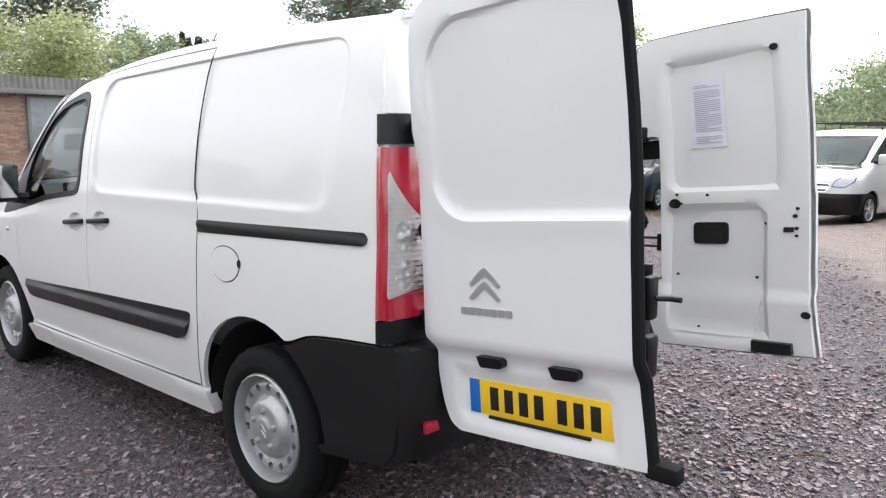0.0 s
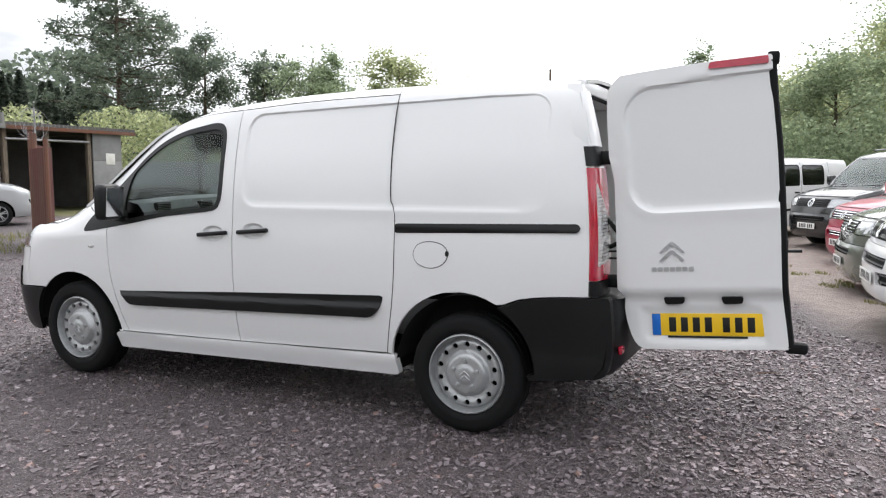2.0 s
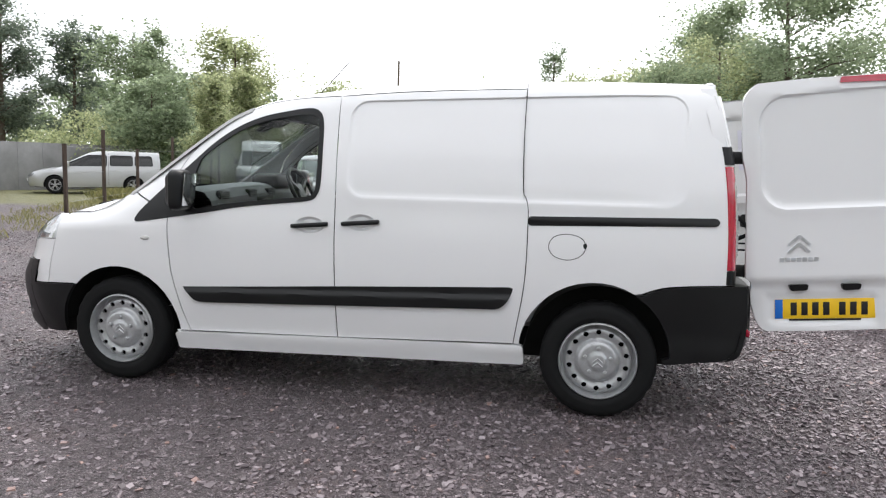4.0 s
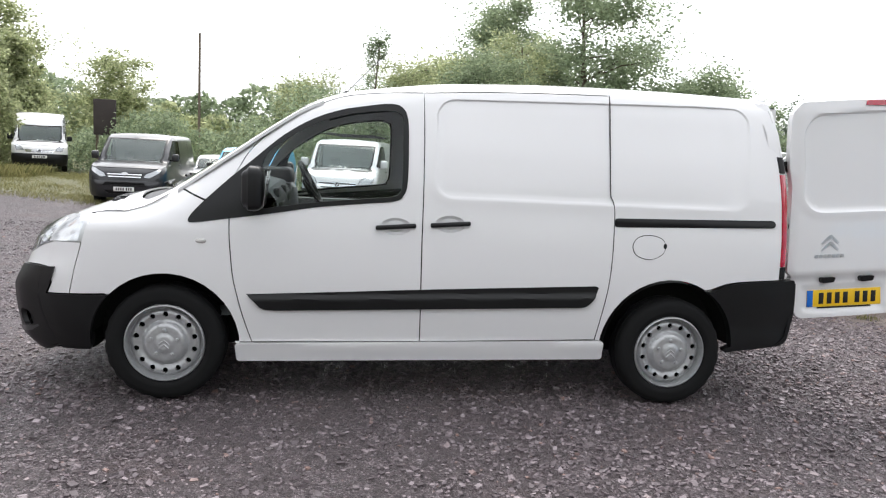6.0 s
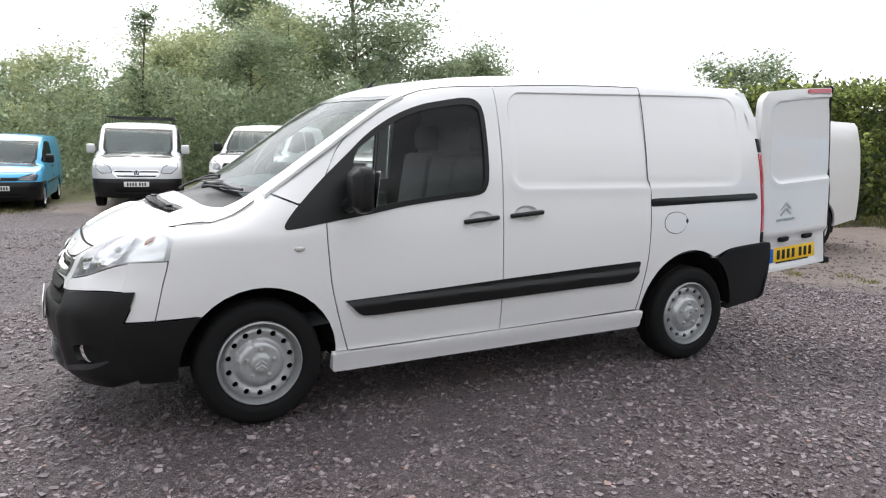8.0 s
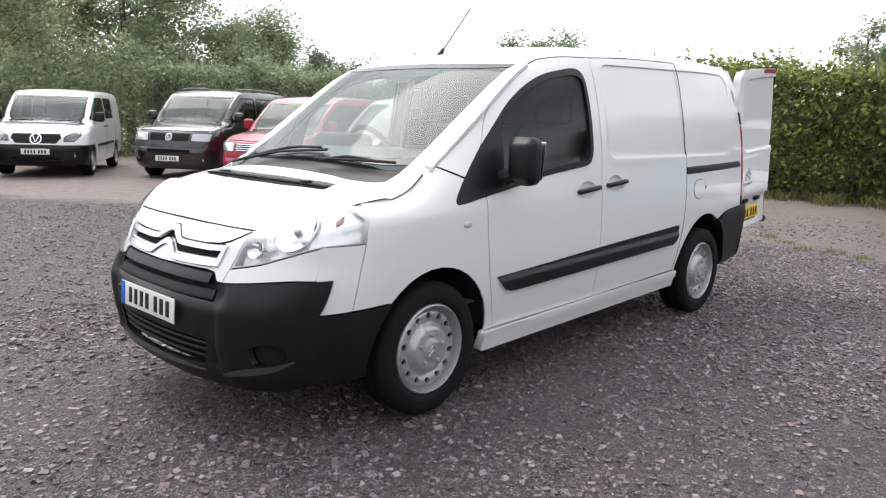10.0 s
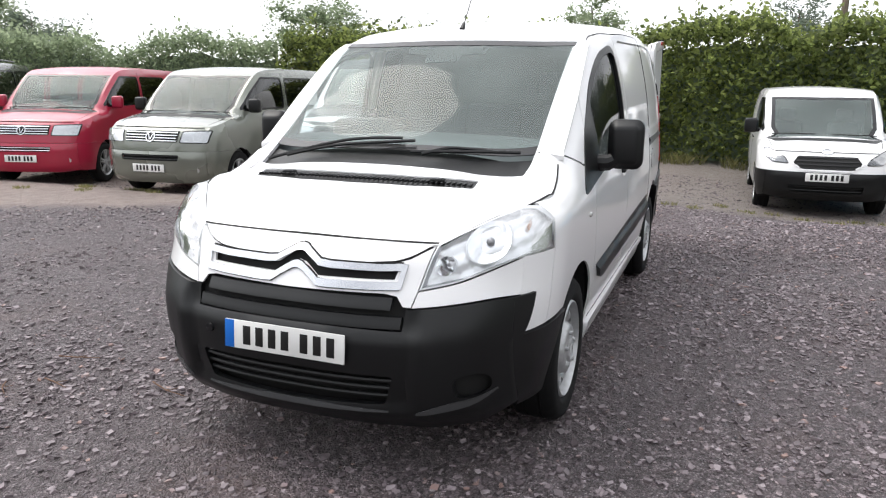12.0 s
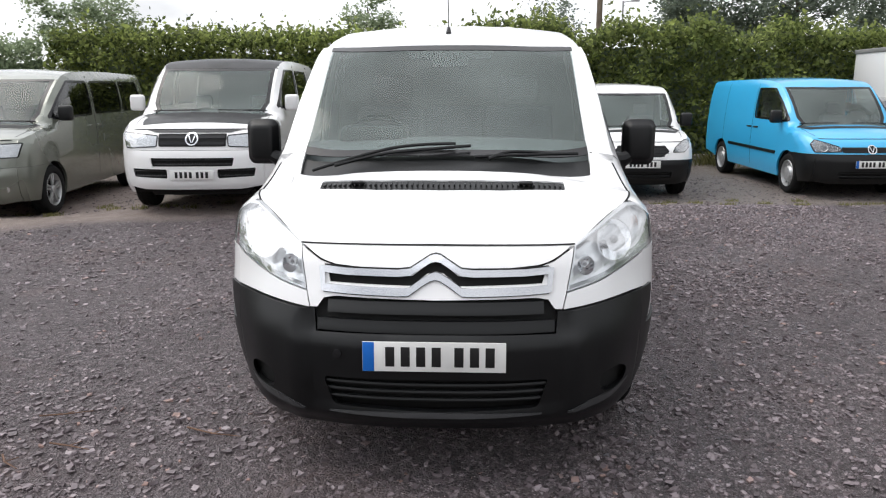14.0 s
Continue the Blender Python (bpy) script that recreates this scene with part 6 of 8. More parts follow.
for k in range(7):
    bm = bmesh.new()
    c = Vector((-11.3 + k * .06, 6.15 - k * .05, 2.45))
    r = rng_w.uniform(.16, .34)
    ax = Matrix.Rotation(rng_w.uniform(0, 3), 3, "Z") @ Matrix.Rotation(rng_w.uniform(-.5, .5), 3, "X")
    tube(bm, [c + ax @ Vector((r * math.cos(q * math.tau / 18), 0, r * math.sin(q * math.tau / 18))) for q in range(19)], 0.0035, 4)
    part("strand", bm, GREY_METAL, wire_coil)
bm = bmesh.new()
tube(bm, [(-11.6, 6.4, 2.2), (-11.6, 6.4, 2.85), (-11.45, 6.3, 2.95)], 0.02, 6)
part("wire_bracket", bm, GREY_METAL, wire_coil)

fence = empty("wire_fence", "rusty posts and rails of an old wire fence", "fence")
fp = [(-9.0, 8.5), (-10.0, 11.2), (-10.9, 14.0), (-11.4, 16.7), (-12.0, 19.5), (-12.8, 22.5)]
for k, (x, y) in enumerate(fp):
    bm = bmesh.new()
    h = 2.1 if k % 2 else 1.7
    tube(bm, [(x, y, ground_z(x, y) - .2), (x, y, ground_z(x, y) + h)], 0.045, 8)
    part("post", bm, BARK_POST, fence)
for (x0, y0), (x1, y1) in zip(fp, fp[1:]):
    for z in (.5, 1.1, 1.65):
        bm = bmesh.new()
        tube(bm, [(x0, y0, ground_z(x0, y0) + z), (x1, y1, ground_z(x1, y1) + z)], 0.003, 5)
        part("wire", bm, GREY_METAL, fence)

# poles
def pole(name, place, height, r, label, arm=False):
    t = empty(name, label, "pole")
    bm = bmesh.new()
    tube(bm, [(0, 0, -1), (0, 0, height)], [r, r * .7], 10)
    part("shaft", bm, WOOD if not arm else GREY_METAL, t)
    if arm:
        bm = bmesh.new()
        tube(bm, [(0, 0, height - .1), (0, -.7, height)], 0.04, 6)
        box(bm, (-.12, -1.2, height - .06), (.12, -.6, height + .06), 0.03)
        part("lamp_head", bm, GREY_METAL, t)
    t.matrix_world = Matrix.Translation((*place, ground_z(*place)))


pole("telegraph_pole", (-7.8, 31.7), 6.8, 0.075, "tall weathered wooden pole")
pole("hedge_pole", (19.1, -3.9), 7.0, 0.11, "wooden pole behind the hedge")
pole("street_lamp", (53.1, -10.9), 8.0, 0.09, "slim grey street lamp far off", True)
hoard = empty("dark_hoarding", "dark brown board on posts by the trees", "board")
bm = bmesh.new()
box(bm, (-11.4, 28.1, 1.65), (-10.5, 28.2, 3.15), 0.01)
part("board", bm, DARK_BOARD, hoard)
for x in (-11.3, -10.6):
    bm = bmesh.new()
    tube(bm, [(x, 28.25, -.6), (x, 28.25, 3.1)], 0.06, 6)
    part("post", bm, WOOD, hoard)

truck = empty("box_truck", "white box body truck parked by the hedge", "truck")
bm = bmesh.new()
box(bm, (9.3, -10.6, .85), (11.9, -8.3, 2.27), 0.03)
part("box_body", bm, WHITE, truck, "white box body")
bm = bmesh.new()
box(bm, (9.28, -10.62, 2.22), (11.92, -8.28, 2.31), 0.02)
part("roof_cap", bm, SHEETING, truck, "grey roof edging")
bm = bmesh.new()
box(bm, (9.5, -9.9, .5), (11.7, -8.1, .84), 0.02)
part("chassis", bm, DARK, truck)
for x in (9.9, 11.3):
    for y, s in ((-8.15, 1), (-9.9, -1)):
        wheel(truck, x, y, 0.36, 0.23, 0.2, "steel").matrix_local = pose(x, y, .36, 0, 0, 180 if s > 0 else 0)

# ---- parked vehicles ----
def van_shape(length, width, height, base, over, bonnet, screen0, screen1, head=0.0):
    """The skin of a parked van. base: wheelbase; over: front overhang; bonnet: height at the scuttle; screen0, screen1: windscreen foot and head from the front axle."""
    ax = -base / 2
    xf = ax - over
    xr = xf + length
    a, b = ax + screen0, ax + screen1
    hb = bonnet
    top = ((xf + .10, xf + .28, (xf + .28 + a) / 2, a, a + .12, (a + b) / 2, b, b + .25, b + .8, 1.0, xr),
           (hb - .26, hb - .15, hb - .06, hb, hb + .06, (hb + height - .13) / 2 + .02, height - .13, height - .045, height - .01, height, height - .02))
    if head:
        # a raised roof: a bulging cap above the windscreen
        top = (top[0], top[1][:5] + ((hb + head) / 2 + .02, head, head + (height - head) * .62, height - .05, height, height - .02))
    w = width / 2
    wid = ((.2, .4, .7, hb - .1, hb + .1, hb + .35, height - .18, height - .09, height - .05), (w * .94, w * .985, w, w * .995, w * .975, w * .95, w * .905, w * .875, w * .83))
    ns = ((.2, .35, .5, .62, hb - .26, hb - .15, hb - .06, hb), (xf + .10, xf + .02, xf, xf, xf + .10, xf + .28, (xf + .28 + a) / 2, a))
    s = Shape(top, wid, ns, ((.2, .75, hb), (.5, .5, .42)), ((.2, .75, hb - .1, hb + .1), (2.6, 2.8, 3.6, 4.2)), ((xf, a, b, b + .8), (.05, .05, .045, .04)), hb - .12, b + .3, 0.02)
    s.xf, s.xr, s.ax, s.bx, s.hb, s.hw, s.height, s.scr0, s.scr1 = xf, xr, ax, base / 2, hb, w, height, a, b
    return s


# front ends by make: heights and half widths of lamps, grille, slots, badge and plate
FRONTS = {
    "transporter": dict(bz=.70, lamp=[(.47, .825), (.84, .82), (.875, .995), (.50, .985)], bowls=[(.565, .905, .062), (.715, .905, .062)], fogs=[(.70, .43, .04)], grille=[(-.43, .83), (.43, .83), (.445, .985), (-.445, .985)], bars=4, badge=(.905, .075), slots=[[(-.46, .565), (.46, .565), (.48, .65), (-.48, .65)]], plate=.46, swage=True),
    "facelift": dict(bz=.79, lamp=[(.43, .835), (.83, .815), (.875, 1.0), (.80, .995), (.42, .965)], bowls=[(.55, .90, .05), (.70, .905, .06)], fogs=[], grille=[(-.40, .835), (.40, .835), (.41, .985), (-.41, .985)], bars=2, badge=(.925, .078), slots=[[(-.48, .60), (.48, .60), (.50, .70), (-.50, .70)], [(.30, .455), (.72, .47), (.74, .575), (.30, .565)], [(-.72, .47), (-.30, .455), (-.30, .565), (-.74, .575)]], plate=.50, foot=.32, swage=True),
    "caddy": dict(back=LAMP_SMOKE, bz=.69, lamp=[(.43, .73), (.78, .715), (.82, .83), (.76, .90), (.46, .80)], bowls=[(.53, .772, .038), (.67, .785, .055)], fogs=[], grille=[(-.42, .715), (.42, .715), (.44, .795), (-.44, .795)], bars=2, badge=(.765, .068), slots=[[(-.46, .33), (.46, .33), (.48, .43), (-.48, .43)]], plate=.545),
    "courier": dict(back=LAMP_SMOKE, bz=.615, lamp=[(.47, .725), (.66, .73), (.76, .80), (.78, .905), (.70, .90), (.52, .80)], bowls=[(.66, .80, .05)], fogs=[], grille=[(-.30, .645), (.30, .645), (.43, .735), (.36, .835), (-.36, .835), (-.43, .735)], bars=4, badge=(.885, .035), oval=2.0, slots=[[(-.44, .35), (.44, .35), (.46, .44), (-.46, .44)]], plate=.555, frame=True),
    "citan": dict(back=LAMP_SMOKE, bz=.66, lamp=[(.50, .73), (.70, .74), (.80, .86), (.78, .93), (.70, .92), (.52, .83)], bowls=[(.68, .82, .055)], fogs=[(.66, .45, .045)], grille=[(-.37, .68), (.37, .68), (.475, .80), (.44, .895), (-.44, .895), (-.475, .80)], bars=3, badge=(.785, .11), slots=[[(-.44, .33), (.44, .33), (.46, .42), (-.46, .42)]], plate=.53, frame=True),
    "vivaro": dict(bz=.665, lamp=[(.50, .80), (.72, .78), (.86, .90), (.86, 1.02), (.74, 1.02), (.56, .93)], bowls=[(.73, .90, .065)], fogs=[(.62, .43, .05)], grille=[(-.40, .70), (.40, .70), (.50, .80), (.44, .85), (-.44, .85), (-.50, .80)], bars=1, badge=(.80, .07), slots=[[(-.45, .34), (.45, .34), (.47, .44), (-.47, .44)]], plate=.55, frame=True),
    "custom": dict(bz=.70, lamp=[(.46, .80), (.62, .775), (.86, .93), (.885, 1.03), (.80, 1.02), (.54, .90)], bowls=[(.70, .90, .06)], fogs=[], grille=[(-.40, .77), (.40, .77), (.46, .90), (-.46, .90)], bars=2, badge=(.885, .04), oval=2.0, slots=[[(-.42, .36), (.42, .36), (.52, .44), (-.52, .44)], [(-.56, .56), (.56, .56), (.48, .66), (-.48, .66)]], plate=.48),
    "movano": dict(bz=.72, lamp=[(.55, .84), (.80, .83), (.87, 1.04), (.80, 1.05), (.62, .96)], bowls=[(.74, .92, .06)], fogs=[], grille=[(-.44, .78), (.44, .78), (.52, .87), (-.52, .87)], bars=1, badge=(.83, .07), slots=[[(-.5, .36), (.5, .36), (.52, .48), (-.52, .48)]], plate=.60, frame=True),
    "plain": dict(back=LAMP_SMOKE, bz=.58, lamp=[(.48, .62), (.76, .63), (.79, .74), (.52, .72)], bowls=[(.62, .675, .04)], fogs=[], grille=[(-.40, .62), (.40, .62), (.42, .71), (-.42, .71)], bars=3, badge=(.665, .04), slots=[[(-.44, .33), (.44, .33), (.46, .43), (-.46, .43)]], plate=.50),
}


def parked(name, shape, colour, place, heading, label, category="van", bumper=None, style="alloy", rear_glass=0, wheel_r=0.33, bars=False, rack=False, mirror=None, face="bars", front="plain", tint=GLASS, strip=False, sliding=True, roof_mat=None, wrap=None, group="parked vehicles"):
    """A parked van with panels, glass, lamps, wheels and mirrors. place: under the middle of the front axle; heading: where its nose points."""
    S = shape
    v = empty(name, label, category, group)
    bmat = bumper or colour
    xf, xr, ax, bx, hb = S.xf, S.xr, S.ax, S.bx, S.hb
    fl = lambda f, s: f if s > 0 else flipped(f)
    yc = S.hw * 0.86
    r = wheel_r + 0.055
    edge = lambda x: S.side(x, S.shoulder(x))
    # cab window, by the rake of the screen
    c0, c1 = S.scr0 + .20, S.scr1 + .72
    zt = S.height - .20
    win = rounded([(c0, hb + .05), (c1, hb + .07), (c1 + .01, zt), (S.scr1 + .10, zt), ((c0 + S.scr1) / 2 + .02, (hb + zt) / 2 + .03)], 0.05)
    wins = [win]
    if rear_glass:
        m1 = (c1 + xr) / 2
        wins += [rounded([(c1 + .14, hb + .08), (m1 - .05, hb + .09), (m1 - .05, zt), (c1 + .14, zt)], 0.06), rounded([(m1 + .05, hb + .09), (xr - .28, hb + .10), (xr - .34, zt), (m1 + .05, zt)], 0.06)][:int(rear_glass)]
    F = FRONTS[front]
    bz = F["bz"]
    for s in (1, -1):
        fz = [(S.front(yc, z), z) for z in (bz, bz + .04, .78, hb - .28, hb - .2)]
        fz = [p for p in fz if p[1] < S.shoulder(max(p[0], xf + .2))]
        sh = [(x, S.shoulder(x)) for x in [fz[-1][0] + .05 + (xr - fz[-1][0] - .10) * k / 40 for k in range(41)]]
        o = [(S.front(yc, bz), bz)] + fz[1:] + sh + [(xr - .01, hb + .2), (xr, .75), (xr, .42), (bx + r + .05, .34)] + arch(bx, wheel_r, r, 0, 180) + [(bx - r, .27), (ax + r, .24)] + arch(ax, wheel_r, r, 0, 180 - math.degrees(math.asin(min((bz - wheel_r) / r, .95))))
        sheet("body_side", o, fl(S.on_side, s), colour, v, holes=wins, step=0.07, lip=0.03)
        for w in wins:
            sheet("side_window", inset(w, -0.008), fl(proud(S.on_side, -0.006), s), tint, v, "side window glass", step=0.12, lip=0.0)
            sheet("window_rubber", inset(w, -0.018), fl(proud(S.on_side, 0.003), s), BLACK_GLOSS, v, holes=[inset(w, 0.012)], step=0.08, lip=0.004)
        # bumper corner in front of the wheel
        o = [(S.front(yc, z), z) for z in (.26, .35, .45, bz - .07, bz - .004)] + [(ax - r * .85, bz - .004)] + arch(ax, wheel_r, r, 180 - math.degrees(math.asin(min((bz - wheel_r) / r, .95))), 192, 6)
        sheet("bumper_corner", o, fl(proud(S.on_side, 0.006), s), bmat, v, step=0.06, lip=0.03)
        # shut lines and handles
        for x in ((c1 + .07,) + ((xr - (xr - c1) * .42,) if sliding else ())):
            sheet("door_gap", [(x, .34), (x + .007, .34), (x + .007, S.shoulder(x) - .06), (x, S.shoulder(x) - .06)], fl(proud(S.on_side, 0.0015), s), DARK, v, step=0.09, lip=0.004)
        for x in (c1 - .10, c1 + .20):
            bm = bmesh.new()
            box(bm, (x - .10, s * S.side(x, hb - .10) * -1 - .018, hb - .115), (x + .08, s * S.side(x, hb - .10) * -1 + .018, hb - .085), 0.010)
            part("door_handle", bm, colour if bumper is None else BLACK, v)
        if F.get("swage"):
            # a pressed line along the flank
            sheet("side_crease", rounded([(ax + r + .04, .595), (bx - r - .04, .605), (bx - r - .04, .622), (ax + r + .04, .612)], 0.006), fl(proud(S.on_side, 0.007), s), colour, v, step=0.05, lip=0.008)
        if strip:
            sheet("side_strip", rounded([(ax + r + .08, .60), (bx - r - .05, .62), (bx - r - .05, .67), (ax + r + .05, .65)], 0.02), fl(proud(S.on_side, 0.012), s), BLACK, v, step=0.08, lip=0.012)
        bm = bmesh.new()
        cm = S.scr0 + .32
        yy = -s * (S.side(cm + .06, hb + .12) + .13)
        box(bm, (cm - .02, yy - .095, hb + .01), (cm + .09, yy + .095, hb + .22), 0.04, None, 3)
        mir = part("door_mirror", bm, mirror or (colour if bumper is None else BLACK), v, "door mirror")
        bm = bmesh.new()
        tube(bm, [(cm + .05, yy, hb + .06), (cm + .07, -s * (S.side(cm + .06, hb + .05) - .02), hb + .04)], 0.03, 8)
        part("mirror_arm", bm, BLACK, mir)
        for x in (ax, bx):
            wheel(v, x, -s * (S.hw - .125), wheel_r, wheel_r * .66, 0.20, style)
            bm = bmesh.new()
            ring = []
            for k in range(17):
                a = radians(-15 + 210 * k / 16)
                ring.append([bm.verts.new((x + q * math.cos(a), -s * y2, wheel_r + q * math.sin(a))) for q, y2 in ((r + .015, S.hw - .05), (r + .015, S.hw - .32), (.2, S.hw - .32))])
            for p, q in zip(ring, ring[1:]):
                for k in range(2):
                    bm.faces.new((p[k], q[k], q[k + 1], p[k + 1]))
            part("wheel_housing", bm, DARK, v)
        # headlamps: clear lens over a silver back with round bowls
        lo = rounded([(s * y, z) for y, z in F["lamp"]], 0.022, 3)
        hlm = sheet("headlamp", lo, proud(S.on_front, 0.012), LENS, v, "clear glass headlamp", step=0.05, lip=0.03)
        sheet("reflector", lo, proud(S.on_front, 0.001), F.get("back", LAMP_DIM), hlm, step=0.04, lip=0.0)
        sheet("lamp_edge", inset(lo, -0.006), proud(S.on_front, 0.006), BLACK_GLOSS, hlm, holes=[inset(lo, 0.006)], step=0.04, lip=0.01)
        for cy, cz, cr in F["bowls"]:
            sheet("lamp_bowl", disc(s * cy, cz, cr, 20), lambda a, b, d, q=s * cy, cz=cz, cr=cr: (S.front(a, b) - 0.004 + 0.03 * (1 - min(math.hypot(a - q, b - cz) / cr, 1.0) ** 2) + d, a, b), LAMP_CHROME, hlm, step=0.022, lip=0.006)
        for cy, cz, cr in F["fogs"]:
            sheet("fog_lamp", disc(s * cy, cz, cr, 16), proud(S.on_front, 0.022), LAMP_BACK, v, "small round fog lamp", step=0.03, lip=0.012)
    # nose: upper face and bumper
    nz = [(-yc, bz), (yc, bz)] + [(y, S.shoulder(S.front(y, hb - .2)) if 0 else hb - .175) for y in (yc, yc * .5, 0, -yc * .5, -yc)]
    sheet("front_face", nz, S.on_front, colour, v, step=0.07, lip=0.02)
    zb0 = F.get("foot", .24)
    bo = [(-yc, bz - .004), (-yc, zb0 + .03), (-yc * .7, zb0), (yc * .7, zb0), (yc, zb0 + .03), (yc, bz - .004)]
    slots = [rounded(o, 0.02) for o in F["slots"]]
    def bumper_skin(y, z, d):
        """A soft ledge at the top of the bumper and a rolled lip below."""
        return (S.front(y, z) - .006 - (.008 + .016 * smoothstep(bz, bz - .06, z) + .012 * math.exp(-((z - zb0 - .07) / .05) ** 2)) * smoothstep(yc, yc - .16, abs(y)) + d, y, z)
    bp = sheet("front_bumper", bo, bumper_skin, bmat, v, "front bumper", holes=slots, step=0.05, lip=0.03)
    for o in slots:
        ig = sheet("intake", inset(o, -0.01), proud(S.on_front, -0.02), DARK, bp, step=0.08)
        zl, zh, yl, yh = min(p[1] for p in o), max(p[1] for p in o), min(p[0] for p in o), max(p[0] for p in o)
        for k in range(max(1, int((zh - zl) / .04))):
            z = zl + (zh - zl) * (k + .5) / max(1, int((zh - zl) / .04))
            bm = bmesh.new()
            tube(bm, [(S.front(y, z) - .008, y, z) for y in [yl + .02 + (yh - yl - .04) * q / 10 for q in range(11)]], 0.008, 6)
            part("intake_bar", bm, CHROME if face == "bright" else BLACK, ig)
    # grille with its bars and badge
    go = rounded(F["grille"], 0.02)
    g = sheet("grille", go, proud(S.on_front, 0.006), DARK, v, "front grille", step=0.05, lip=0.012)
    zl, zh = min(p[1] for p in go), max(p[1] for p in go)
    for k in range(F["bars"]):
        z = zl + (zh - zl) * (k + .5) / F["bars"]
        ys = [p[0] for p in fine(list(go), .01) if abs(p[1] - z) < .012]
        w2 = (max(ys) - .015) if ys else .3
        h2 = (zh - zl) / F["bars"] * (.16 if F["bars"] > 2 else .22)
        sheet("grille_bar", [(-w2, z - h2), (w2, z - h2), (w2, z + h2), (-w2, z + h2)], proud(S.on_front, 0.013), CHROME if face in ("chrome", "bright") else BLACK_GLOSS, g, step=0.06, lip=0.010)
    if F.get("frame"):
        sheet("grille_frame", inset(go, -0.012), proud(S.on_front, 0.012), CHROME if face == "chrome" else colour, g, holes=[inset(go, 0.010)], step=0.05, lip=0.012)
    bzc, br = F["badge"]
    sheet("badge", disc(0, bzc, br, 24, F.get("oval", 1.0)), proud(S.on_front, 0.026), CHROME, g, "round bright badge", holes=[disc(0, bzc, br * .80, 24, F.get("oval", 1.0))], step=0.03, lip=0.016)
    sheet("badge_field", disc(0, bzc, br * .8, 20, F.get("oval", 1.0)), proud(S.on_front, 0.018), BLACK_GLOSS if not F.get("oval") else BADGE, g, step=0.03, lip=0.006)
    if not F.get("oval"):
        for q in (-1, 1):
            sheet("badge_stroke", [(0, bzc - br * .55), (q * br * .16, bzc - br * .55), (q * br * .55, bzc + br * .5), (q * br * .38, bzc + br * .5)], proud(S.on_front, 0.024), CHROME, g, step=0.03, lip=0.006)
    # the shut line above the grille
    sheet("bonnet_gap", [(-yc * .92, hb - .190), (yc * .92, hb - .190), (yc * .92, hb - .183), (-yc * .92, hb - .183)], proud(S.on_front, 0.002), DARK, v, step=0.06, lip=0.004)
    m = Matrix.Translation((S.front(0, F["plate"]) - .050, 0, F["plate"])) @ Matrix.Rotation(radians(-90), 4, "Z")
    plate(v, m, ground=PLATE_WHITE, name="number_plate", band=name.startswith("blue"))
    # lids
    bf = [(S.front(y, hb - .175) + .01, y) for y in [yc * (-1 + k / 6) for k in range(13)]]
    a0 = bf[0][0] + .04
    xs = [a0 + (S.scr0 - .02 - a0) * k / 10 for k in range(11)]
    bo = [(x, -edge(x)) for x in xs] + [(x, edge(x)) for x in reversed(xs)] + bf[::-1]
    sheet("bonnet", bo, S.on_lid, colour, v, step=0.07, lip=0.02)
    for s in (1, -1):
        sheet("bonnet_gap", [(x, s * edge(x) * .88) for x in xs] + [(x, s * (edge(x) * .88 + .008)) for x in reversed(xs)], proud(S.on_lid, 0.001), DARK, v, step=0.08, lip=0.003)
    if wrap:
        mid = [x for x in xs if x > a0 - .001]
        sheet("bonnet_wrap", [(x, -edge(x) * .80) for x in mid] + [(x, edge(x) * .80) for x in reversed(mid)], proud(S.on_lid, 0.003), wrap, v, "matt black bonnet wrap", step=0.07, lip=0.002)
        sheet("nose_wrap", rounded([(-.44, 1.0), (.44, 1.0), (.62, hb - .18), (-.62, hb - .18)], 0.02), proud(S.on_front, 0.003), wrap, v, step=0.06, lip=0.002)
    p, q = S.scr0, S.scr1
    n = 10
    xs = [p - .02 + (q - p + .02) * k / n for k in range(n + 1)]
    scr = [(x, -edge(x) * .955) for x in xs] + [(q - .05, -edge(q) * .5), (q - .07, 0), (q - .05, edge(q) * .5)] + [(x, edge(x) * .955) for x in reversed(xs)] + [(p - .08, edge(p) * .5), (p - .10, 0), (p - .08, -edge(p) * .5)]
    gv_, gf_ = [], []
    for i in range(19):
        for k in range(25):
            u, t_ = -1 + k / 12, i / 18
            x = (p - .02 - .08 * (1 - u * u)) * (1 - t_) + (q - .07 * (1 - u * u)) * t_
            gv_.append(S.on_lid(x, u * .955 * edge(max(x, p - .02)), 0.004))
            if i and k:
                gf_.append(((i - 1) * 25 + k, (i - 1) * 25 + k - 1, i * 25 + k - 1, i * 25 + k))
    link_mesh("windscreen", gv_, gf_, WINDSCREEN, v, "raked windscreen")
    sheet("windscreen_band", scr, proud(S.on_lid, -0.001), BLACK_GLOSS, v, holes=[inset(scr, 0.05)], step=0.08, lip=0.004)
    for s in (1, -1):
        sheet("windscreen_pillar", [(x, s * edge(x)) for x in xs] + [(x, s * edge(x) * .955) for x in reversed(xs)], S.on_lid, colour, v, step=0.08, lip=0.02)
        bm = bmesh.new()
        ln = [(p + .02, s * S.hw * .12), (p + .04, s * S.hw * .45), (p + .10, s * S.hw * .78)]
        tube(bm, [(x, y, S.lid(x, y) + .02) for x, y in curve(ln, 0.1)], 0.009, 6)
        part("wiper", bm, BLACK, v)
